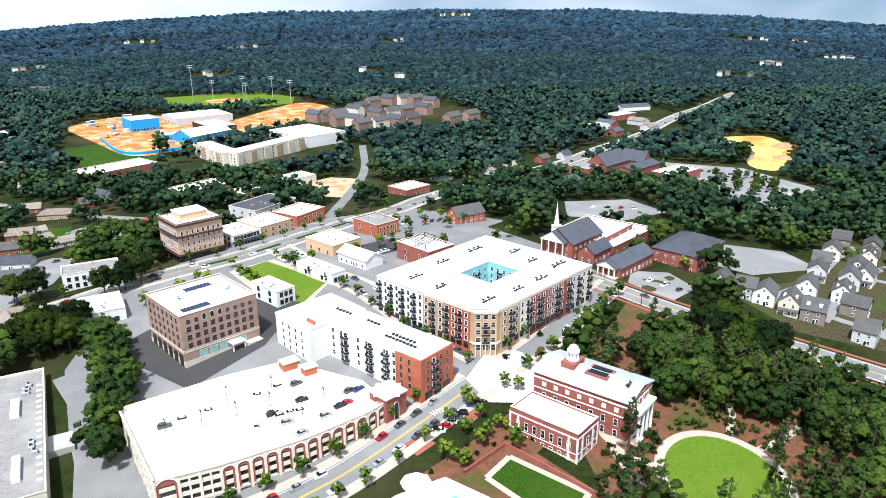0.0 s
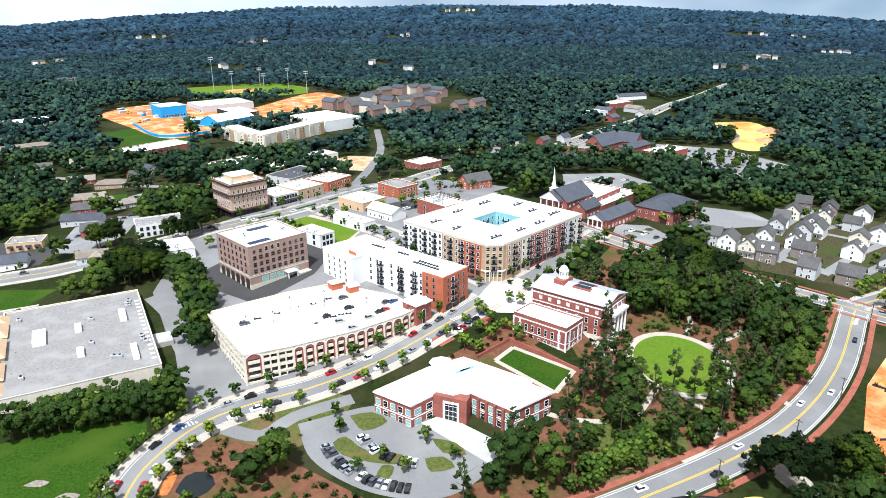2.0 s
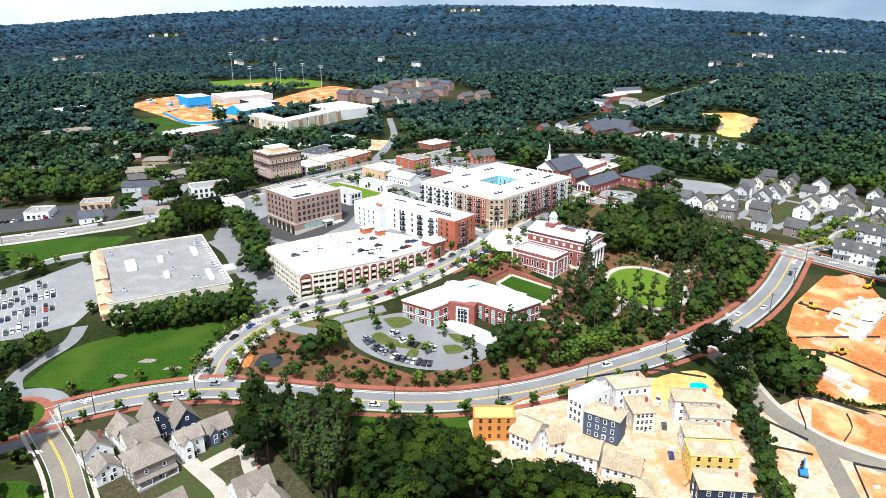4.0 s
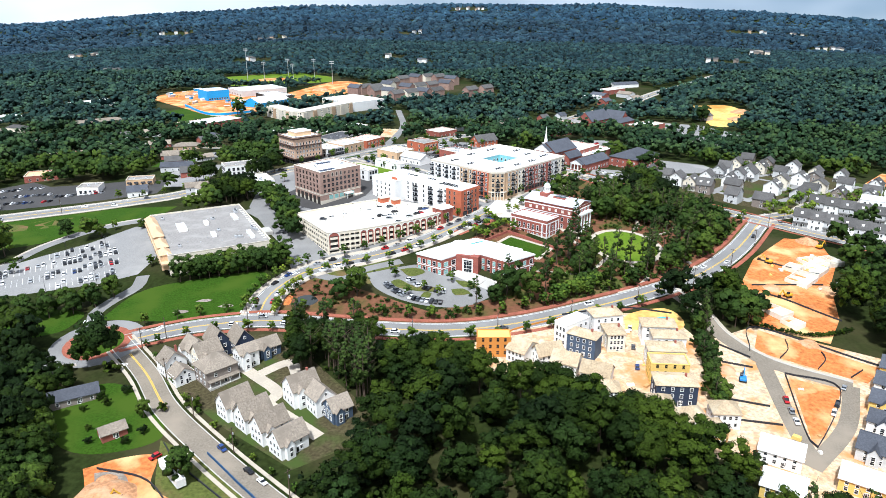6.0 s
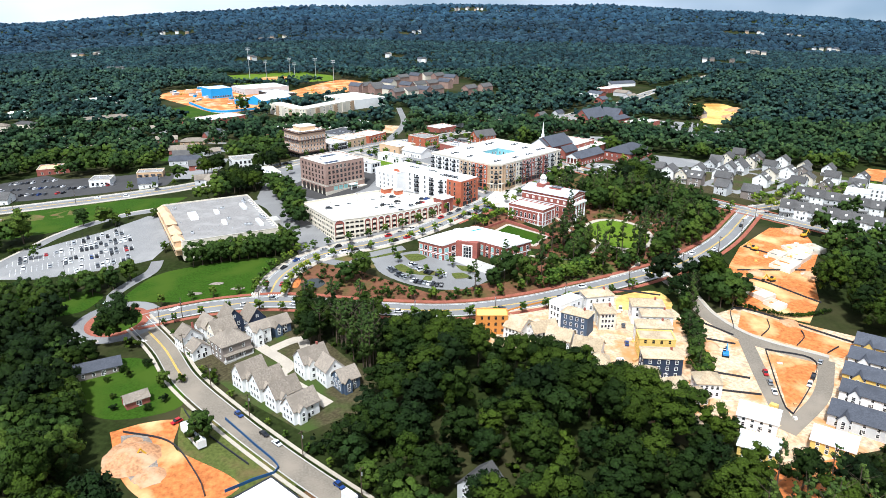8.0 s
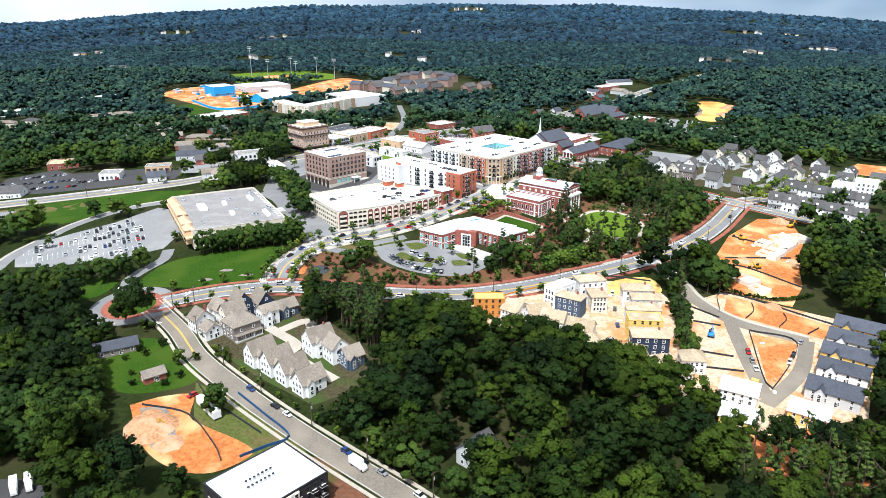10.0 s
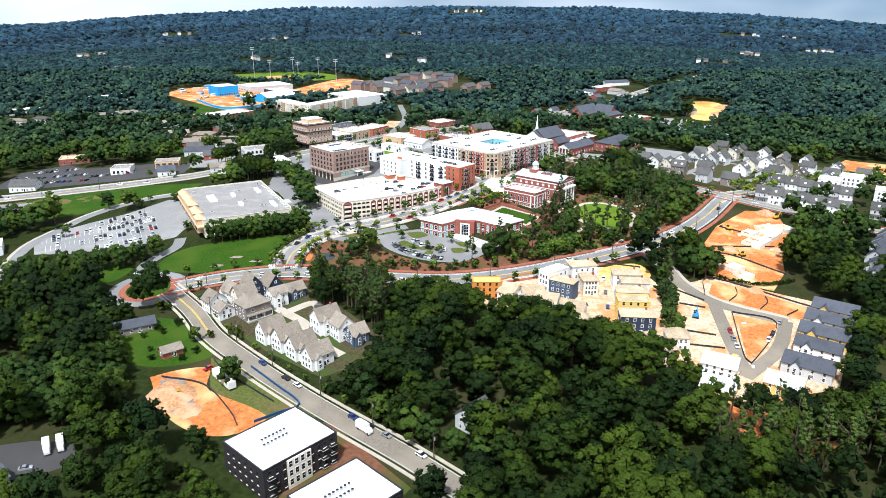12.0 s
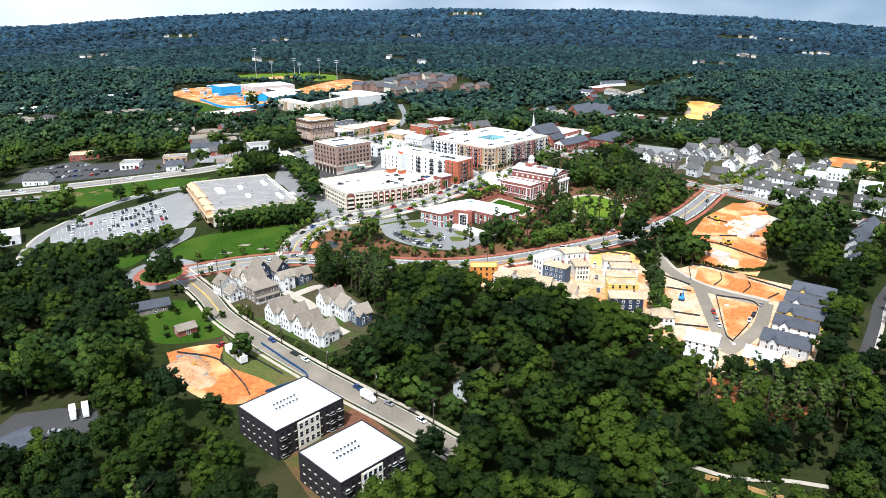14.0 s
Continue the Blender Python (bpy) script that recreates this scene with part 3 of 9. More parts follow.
patch("grass", [(-440, 790), (-350, 690), (-285, 745), (-345, 800), (-400, 860)], 0.05, GRASS, "green burial ground with pale stones", "lawn")
reserve([(-480, 900), (-430, 790), (-350, 680), (-285, 730), (-300, 800), (-420, 846)])
patch("ground_bed", [(-12, 182), (8, 200), (30, 224), (42, 208), (30, 196), (48, 178), (38, 160), (24, 162), (6, 176)], 0.05, STRAW, "planted beds of a formal garden", "garden")
for i, (a, b) in enumerate((((13, 184.5), (21, 194)), ((21, 194), (44, 178.5)), ((44, 178.5), (34.5, 164)), ((34.5, 164), (13, 184.5)))):
    ribbon("garden_path", [np.array(a, float), np.array(b, float)], 1.0, -1.0, 0.16, WALKWAY, "pale stone edging path of a garden", "path")
ribbon("garden_wall", [np.array((48.0, 176.0)), np.array((20.0, 199.0)), np.array((6.0, 186.0))], 0.25, -0.25, 1.6, BRICK, "low brick garden wall", "wall")

patch("grass", [(-120, 10), (-102, 0), (-64, -34), (-92, -42), (-108, -26), (-114, -10)], 0.04, GRASS_DRY, "rough weedy verge beside the street", "lawn")
for q in ([(-188, 68), (-100, 88), (-100, 112), (-188, 112)], [(-184, 50), (-144, 52), (-114, 12), (-146, -8), (-178, 18)], [(-2, 62), (30, 44), (62, 30), (64, 8), (48, 22), (22, 36), (-6, 46)], [(-300, 650), (-190, 640), (-120, 740), (-120, 800), (-262, 722)]):
    reserve(q)

POND = mat("dark_pond_water", (0.012, 0.016, 0.014), 0.08, 0.2, 0.5, 0.2, 0.0, spec=0.5)
patch("pond", [(-93, 114), (-86, 111), (-81, 117), (-86, 123), (-92, 121)], 0.1, POND, "small dark pond among shrubs", "pond", rounded=True)
patch("dirt", [(-98, 113), (-98, 122), (-95, 122), (-95, 113)], 0.09, CLAY, "strip of bare red clay beside a pond", "dirt", rounded=True)

for x, y in ((-140, 119), (-127, 113), (-148, 108)):
    patch("stone_bed", [(x - 4, y - 1), (x + 2, y - 1.6), (x + 4, y + 0.6), (x - 1, y + 1.6)], 0.16, GRAVEL, "bed of pale grey stones in a lawn", "stones", grid="", rounded=True)
patch("tarp", [(85, 99), (92, 99), (92, 104), (86, 104)], 0.2, BLUE_SHEET, "bright blue sheet spread on clay", "tarp", grid="", rounded=True, kind="")
patch("dirt", [(68, 92), (72, 106), (92, 113), (98, 102), (92, 92)], 0.1, CLAY_YELLOW, "yellow clay heap beside new houses", "dirt", rounded=True)

# ---- streets ----
for pts in ([(160, 320), (196, 350), (236, 398), (262, 424)], [(176, 298), (212, 342), (246, 376), (282, 396)], [(196, 284), (240, 326), (290, 366)], [(222, 290), (262, 322), (320, 360)], [(168, 316), (186, 300), (206, 286)], [(222, 368), (258, 348), (292, 330)]):
    ribbon("lane", spline(pts), 2.6, -2.6, 0.08, ASPHALT_OLD, "narrow grey lane between houses", "lane")
for pts in ([(-112, 66), (-96, 52), (-84, 40), (-88, 32)], [(-96, 52), (-84, 62), (-78, 52), (-72, 44)], [(-88, 34), (-76, 24), (-62, 12)]):
    ribbon("driveway", spline(pts, 2), 2.6, -2.6, 0.1, WALKWAY, "pale concrete drive between cottages", "driveway")
MAIN_ROAD = road([(-167, 80), (-148, 89), (-129, 95), (-100, 98), (-53, 91), (-15, 89), (18, 96), (49, 109), (91, 131), (123, 154), (155, 189), (190, 241)], 11.5, walk_mat=BRICK_PATH, gap=1.2, walk_w=2.3)
HIGHWAY = road([(52, 352), (85, 318), (112, 294), (150, 269), (190, 243), (225, 220), (270, 190), (340, 140), (430, 60)], 13, walks=(1, 1), walk_mat=BRICK_PATH, gap=2)
HOUSE_STREET = road([(193, 246), (225, 266), (250, 290), (300, 306), (360, 330)], 8, walks=(1, 1))
GARAGE_STREET = road([(12, 234), (-7, 212), (-33, 185), (-57, 168), (-79, 158), (-96, 146), (-107, 125), (-108, 103)], 11, walks=(1, 1), walk_w=3.2)
CROSS_STREET = road([(84, 326), (53, 281), (36, 258), (24, 246)], 9, line="", walk_w=3)
ALLEY = road([(-96, 150), (-109, 178), (-128, 218), (-150, 246)], 9, line="", walks=(0, 0))
MAIN_STREET = road([(-560, 236), (-420, 247), (-366, 256), (-306, 269), (-275, 275), (-245, 282), (-217, 290), (-188, 308), (-163, 330), (-140, 347), (-114, 365), (-92, 389), (-67, 425), (-34, 474), (-11, 530), (32, 602), (124, 715), (175, 789), (255, 890), (281, 938), (341, 1032), (415, 1127), (533, 1303)], 15, label="wide grey main street through town", walk_w=2.6)
road([(-77, 440), (-76, 560), (-78, 681), (-95, 820)], 8, line="", walks=(0, 0))
road([(-520, 600), (-367, 560), (-302, 528), (-243, 496), (-150, 455), (-77, 432)], 9, walks=(0, 0))
APT_STREET = road([(-95, 380), (-66, 339), (-40, 315), (-12, 278), (14, 252)], 10, line="", walk_w=2.5)
STREET_F = road([(-168, 82), (-144, 55), (-125, 29), (-98, 2), (-76, -18), (-56, -35), (-29, -57), (-8, -76)], 9.0, ASPHALT_TAN, line="", walks=(1, 1), label="dusty tan asphalt street down the slope", walk_w=1.4, gap=1.2)
SUB_ROAD = road([(99, 134), (108, 112), (112, 88), (125, 66), (152, 49)], 7.5, ASPHALT_TAN, line="", walks=(1, 0))
road([(122, 66), (117, 30), (114, 2)], 6.5, ASPHALT_TAN, line="", walks=(0, 0))
road([(152, 50), (136, 22), (112, -2)], 6.5, ASPHALT_TAN, line="", walks=(0, 0))
LANE_R = road([(300, 150), (223, 67), (194, 26), (172, -6), (166, -16)], 5.2, ASPHALT_NEW, line="", walks=(1, 0), walk_w=1.3)
road([(-183, 94), (-191, 108), (-188, 122), (-182, 136), (-184, 150)], 7, line="", walks=(0, 0))
road([(-180, 66), (-205, 52), (-260, 52), (-340, 50)], 8, line="", walks=(1, 0))
road([(-256, 66), (-264, 92), (-275, 122), (-279, 148), (-274, 172), (-265, 202), (-240, 229), (-205, 240)], 7, line="", walks=(1, 0))
road([(-42, 160), (-62, 150), (-72, 140), (-90, 146)], 6, line="", walks=(0, 0))

# roundabout with a red brick apron
_c = (-176.5, 80)
patch("road", [(_c[0] + 21 * math.cos(a * 0.2618), _c[1] + 21 * math.sin(a * 0.2618)) for a in range(24)], 0.11, ASPHALT, "round asphalt junction", "road")
patch("apron", [(_c[0] + 15 * math.cos(a * 0.2618), _c[1] + 15 * math.sin(a * 0.2618)) for a in range(24)], 0.2, BRICK_PATH, "red brick apron of a roundabout", "roundabout")
patch("island", [(_c[0] + 11.5 * math.cos(a * 0.2618), _c[1] + 11.5 * math.sin(a * 0.2618)) for a in range(24)], 0.3, GRASS, "planted island of a roundabout", "roundabout")
patch("road", [(178, 240), (190, 254), (205, 243), (192, 228)], 0.11, ASPHALT, "wide asphalt crossing", "road")

# crossings of white bars


def crossing(x, y, yaw, n=8, length=3.0):
    root = tagged(empty_at("crosswalk", x, y, yaw), "white painted bars across the street", "crosswalk", kind="structure")
    for i in range(n):
        bm = bmesh.new()
        u = (i - (n - 1) / 2) * 1.3
        box(bm, u - 0.3, -length / 2, 0.118, u + 0.3, length / 2, 0.135)
        part("bar", bm, LINE_WHITE, root)


for x, y, a in ((-113, 107, 5), (-104, 106, 5), (-152, 94, 75), (-156, 62, 45), (-188, 101, 15), (176, 250, -32), (205, 232, -32), (196, 254, 35), (184, 230, 55), (-98, 148, 40), (18, 242, 45), (-1, 218, 45), (-82, 452, 0), (-62, 440, 35)):
    crossing(x, y, a)

# park paths
for pts in ([(70, 178), (60, 186), (56, 200), (62, 214)], [(70, 190), (58, 198), (52, 214), (58, 228)], [(74, 168), (62, 152), (50, 148), (34, 150), (20, 158)], [(84, 163), (92, 150), (86, 138), (72, 128)],
            [(106, 174), (118, 172), (122, 160)], [(104, 200), (118, 208), (132, 220), (150, 236)], [(98, 208), (104, 224), (96, 244)]):
    L = spline(pts, 2.0)
    ribbon("path", L, 1.2, -1.2, 0.12, WALKWAY, "pale curving park path", "path")

reserve([(-108, 20), (-66, -16), (-46, -4), (-60, 14)])
reserve([(98, -44), (126, -44), (124, -70), (100, -70)])
reserve([(72, -84), (96, -92), (94, -108), (76, -106)])
reserve_box(-71.5, -62.5, 30, 24, 48, 9.0)
reserve_box(-45, -90.5, 27, 23, 46, 8.0)
reserve([(-300, 60), (-262, 70), (-205, 62), (-184, 78), (-200, 112), (-260, 108), (-300, 100)])
reserve([(-420, 212), (-268, 236), (-215, 246), (-190, 262), (-190, 292), (-268, 272), (-420, 258)])
patch("grass", [(-44, 60), (-24, 52), (-8, 56), (-6, 82), (-44, 84)], 0.05, GRASS, "green strip of lawn below the road", "lawn", rounded=True)
reserve([(-186, -74), (-142, -62), (-140, -78), (-168, -96), (-188, -92)])

for o in (0.25, -0.25):
    ribbon("centre_line", STREET_F[4:18], o + 0.14, o - 0.14, 0.115, LINE_YELLOW, "yellow double line on the street", "road marking", skirt=0)

# hedged islands down the middle of the main street
_mid = [p for p in MAIN_STREET if 352 < p[1] < 440 and p[0] < -55]
for a in range(0, len(_mid) - 4, 7):
    ribbon("median", _mid[a:a + 5], 1.0, -1.0, 0.55, GRASS, "low hedged island in the main street", "median")
patch("parking_lot", [(-42, 352), (-20, 372), (0, 362), (-8, 384), (-30, 392), (-50, 376)], 0.07, ASPHALT_NEW, "dark parking lot behind the shops", "parking lot")
patch("pavement", [(-112, 342), (-92, 358), (-56, 324), (-62, 300), (-72, 296), (-84, 304)], 0.065, WALKWAY, "pale walks round the town square", "pavement")
for x, y, w, d, a in ((-288, 507, 26, 14, 10), (-326, 530, 22, 12, 20), (-281, 564, 14, 11, -30), (-394, 594, 14, 10, 30), (-250, 380, 26, 10, 8), (-468, 684, 60, 16, 40), (-633, 715, 34, 16, 15), (-610, 731, 34, 16, 15), (-578, 635, 26, 16, 0), (-552, 653, 26, 16, 0), (-541, 601, 26, 16, 0)):
    reserve_box(x, y - 6, w, d + 16, a)

reserve([(-146, -4), (-128, 8), (-112, 6), (-92, -8), (-74, -24), (-62, -36), (-70, -50), (-104, -56), (-134, -44), (-146, -24)])

reserve([(-275, 95), (-262, 88), (-195, 102), (-178, 120), (-186, 152), (-205, 142), (-245, 131), (-270, 134)])
reserve([(-330, 205), (-300, 192), (-268, 200), (-245, 228), (-205, 242), (-190, 262), (-330, 262)])
reserve([(-320, 120), (-286, 118), (-288, 150), (-320, 152)])
reserve([(-78, -96), (-50, -124), (-34, -118), (-22, -100), (-22, -80), (-45, -90)])
reserve([(74, -78), (116, -84), (118, -98), (100, -112), (74, -112)])
reserve([(82, -28), (124, -30), (122, -66), (86, -64)])

# ---- buildings ----
_win = {}


def window_mesh(w, h, glass=None, trim=None, kind="sash"):
    """A framed window that stands in a facade: pane set back in a frame, a sill, a head."""
    glass, trim = glass or GLASS, trim or WHITE
    key = (w, h, glass.name, trim.name, kind)
    if key not in _win:
        bm = bmesh.new()
        t = 0.14
        if kind == "arch":
            arc = [(math.cos(k * math.pi / 6), math.sin(k * math.pi / 6)) for k in range(7)]
            inn = [(-w / 2, 0), (w / 2, 0)] + [(w / 2 * c, h + w / 2 * s_) for c, s_ in arc]
            out = [(-w / 2 - t, -t), (w / 2 + t, -t)] + [((w / 2 + t) * c, h + (w / 2 + t) * s_) for c, s_ in arc]
        else:
            inn = [(-w / 2, 0), (w / 2, 0), (w / 2, h), (-w / 2, h)]
            out = [(-w / 2 - t, -t), (w / 2 + t, -t), (w / 2 + t, h + t), (-w / 2 - t, h + t)]
        rings = [[bm.verts.new((x, y, z)) for x, z in pts] for pts, y in ((out, 0.04), (out, -0.13), (inn, -0.13), (inn, -0.02))]
        n = len(inn)
        for ra, rb in zip(rings, rings[1:]):
            for i in range(n):
                j = (i + 1) % n
                bm.faces.new((ra[i], ra[j], rb[j], rb[i])).material_index = 1
        if kind == "sash":
            # upper and lower pane meet at a rail that is part of the frame
            e = rings[3]
            m0, m1 = bm.verts.new((-w / 2, -0.02, h * 0.5)), bm.verts.new((w / 2, -0.02, h * 0.5))
            k0, k1 = bm.verts.new((-w / 2, -0.02, h * 0.5 + 0.1)), bm.verts.new((w / 2, -0.02, h * 0.5 + 0.1))
            bm.faces.new((e[0], e[1], m1, m0))
            bm.faces.new((m0, m1, k1, k0)).material_index = 1
            bm.faces.new((k0, k1, e[2], e[3]))
        else:
            bm.faces.new(rings[3])
        _win[key] = mesh_of("window", bm, glass, trim)
    return _win[key]


FACES = {"front": 0, "left": -90, "right": 90, "back": 180}


def facade(root, face, w, d, off=0.0):
    """The matrix of a facade: x along it, z up, -y outwards."""
    if face in ("front", "back"):
        half = d / 2
    else:
        half = w / 2
    return pose(0, 0, 0, 0, 0, FACES[face]) @ pose(0, -half - off, 0)


def windows(root, face, w, d, n, z, me, margin=1.5, off=0.0, skip=(), name="window", shift=0.0):
    length = (w if face in ("front", "back") else d) - 2 * margin
    m = facade(root, face, w, d, off)
    for i in range(n):
        if i in skip:
            continue
        u = -length / 2 + (i + 0.5) * length / n + shift
        shared(name, me, root, m @ pose(u, 0, z))


_hvac = {}


def rooftop_unit(x, y, z, yaw=45, s=1.0):
    if (s < 0.7) not in _hvac:
        bm = bmesh.new()
        box(bm, -1.1, -0.8, 0, 1.1, 0.8, 1.1)
        bmesh.ops.bevel(bm, geom=bm.edges[:], offset=0.06, affect='EDGES')
        root = part("rooftop_unit", bm, METAL if s >= 0.7 else DARK_METAL)
        if s >= 0.7:
            bm = bmesh.new()
            cyl(bm, 0.35, 0, 1.1, 1.3, 0.5, 0.5, 10)
            part("fan", bm, DARK_METAL, root, "dark fan cowl")
        tagged(root, "grey metal air handling unit on a flat roof" if s >= 0.7 else "small dark condenser unit on a white roof", "rooftop unit", "rooftop units")
        _hvac[s < 0.7] = root
        root.matrix_basis = pose(x, y, z, 0, 0, yaw) @ Matrix.Scale(s, 4)
        return root
    ob = copy_thing(_hvac[s < 0.7], pose(x, y, z, 0, 0, yaw))
    ob.scale = (s, s, s)
    return ob


def units_on(cx, cy, yaw, z, spots, s=1.0):
    c, si = math.cos(radians(yaw)), math.sin(radians(yaw))
    for a, b in spots:
        rooftop_unit(cx + a * c - b * si, cy + a * si + b * c, z, yaw + random.choice((0, 90)), s)


def flat_building(name, label, cx, cy, w, d, h, yaw, wall, roof=None, trim=None, parapet=0.7, base_h=0.0, base=None, bands=(), category="building", z=None):
    """Walls, a set-in roof with a parapet and coping, and string courses."""
    roof, trim = roof or WHITE_ROOF, trim or STONE
    root = tagged(empty_at(name, cx, cy, yaw, z), label, category)
    bm = bmesh.new()
    box(bm, -w / 2, -d / 2, -3.0, w / 2, d / 2, h - 0.4)
    t = 0.35
    for b in ((-w / 2, -d / 2, w / 2, -d / 2 + t), (-w / 2, d / 2 - t, w / 2, d / 2), (-w / 2, -d / 2 + t, -w / 2 + t, d / 2 - t), (w / 2 - t, -d / 2 + t, w / 2, d / 2 - t)):
        box(bm, b[0], b[1], h - 0.4, b[2], b[3], h - 0.4 + parapet)
    part("wall", bm, wall, root)
    bm = bmesh.new()
    box(bm, -w / 2 + t, -d / 2 + t, h - 0.39, w / 2 - t, d / 2 - t, h - 0.1)
    part("roof", bm, roof, root)
    bm = bmesh.new()
    o, zt = 0.15, h - 0.4 + parapet
    for b in ((-w / 2 - o, -d / 2 - o, w / 2 + o, -d / 2 + t + 0.05), (-w / 2 - o, d / 2 - t - 0.05, w / 2 + o, d / 2 + o), (-w / 2 - o, -d / 2 + t + 0.05, -w / 2 + t + 0.05, d / 2 - t - 0.05), (w / 2 - t - 0.05, -d / 2 + t + 0.05, w / 2 + o, d / 2 - t - 0.05)):
        box(bm, b[0], b[1], zt, b[2], b[3], zt + 0.18)
    part("coping", bm, trim, root)
    for zb, hb in bands:
        bm = bmesh.new()
        o = 0.12
        for b in ((-w / 2 - o, -d / 2 - o, w / 2 + o, -d / 2), (-w / 2 - o, d / 2, w / 2 + o, d / 2 + o), (-w / 2 - o, -d / 2, -w / 2, d / 2), (w / 2, -d / 2, w / 2 + o, d / 2)):
            box(bm, b[0], b[1], zb, b[2], b[3], zb + hb)
        part("string_course", bm, trim, root)
    if base_h:
        bm = bmesh.new()
        o = 0.08
        for b in ((-w / 2 - o, -d / 2 - o, w / 2 + o, -d / 2), (-w / 2 - o, -d / 2, -w / 2, d / 2), (w / 2, -d / 2, w / 2 + o, d / 2), (-w / 2 - o, d / 2, w / 2 + o, d / 2 + o)):
            box(bm, b[0], b[1], -2, b[2], b[3], base_h)
        part("base", bm, base or STONE, root)
    reserve_box(cx, cy, w, d, yaw)
    return root


def door_mesh(w=1.8, h=2.4, material=None):
    return window_mesh(w, h, material or GLASS, WHITE, "door")


def gable_roof(bm, w, d, h, rise, over=0.5, thick=0.25, along="x"):
    """Two thick slopes; the ridge runs along x or y."""
    if along == "y":
        w, d = d, w
    def P(x, y, z):
        return (x, y, z) if along == "x" else (-y, x, z)
    x = w / 2 + over
    k = rise / (d / 2)
    y, ze = d / 2 + over, h - over * k
    for s in (1, -1):
        v = [bm.verts.new(P(*p)) for p in ((-x, s * y, ze), (x, s * y, ze), (x, 0, h + rise), (-x, 0, h + rise), (-x, s * y, ze + thick), (x, s * y, ze + thick), (x, 0, h + rise + thick), (-x, 0, h + rise + thick))]
        for f in ((0, 1, 2, 3), (4, 5, 6, 7), (0, 1, 5, 4), (1, 2, 6, 5), (2, 3, 7, 6), (3, 0, 4, 7)):
            bm.faces.new([v[i] for i in f])
    bmesh.ops.recalc_face_normals(bm, faces=bm.faces)


def hip_roof(bm, w, d, h, rise, over=0.5, thick=0.2):
    x, y = w / 2 + over, d / 2 + over
    r = max(0.1, x - y)
    for zo in (0,):
        v = [bm.verts.new(p) for p in ((-x, -y, h), (x, -y, h), (x, y, h), (-x, y, h))]
        e = [bm.verts.new(p) for p in ((-x, -y, h + thick), (x, -y, h + thick), (x, y, h + thick), (-x, y, h + thick))]
        if x >= y:
            a, b = bm.verts.new((-r, 0, h + rise)), bm.verts.new((r, 0, h + rise))
            fs = [(e[0], e[1], b, a), (e[1], e[2], b), (e[2], e[3], a, b), (e[3], e[0], a)]
        else:
            r = max(0.1, y - x)
            a, b = bm.verts.new((0, -r, h + rise)), bm.verts.new((0, r, h + rise))
            fs = [(e[0], e[1], a), (e[1], e[2], b, a), (e[2], e[3], b), (e[3], e[0], a, b)]
        for f in fs:
            bm.faces.new(f)
        bm.faces.new(v[::-1])
        for i in range(4):
            bm.faces.new((v[i], v[(i + 1) % 4], e[(i + 1) % 4], e[i]))


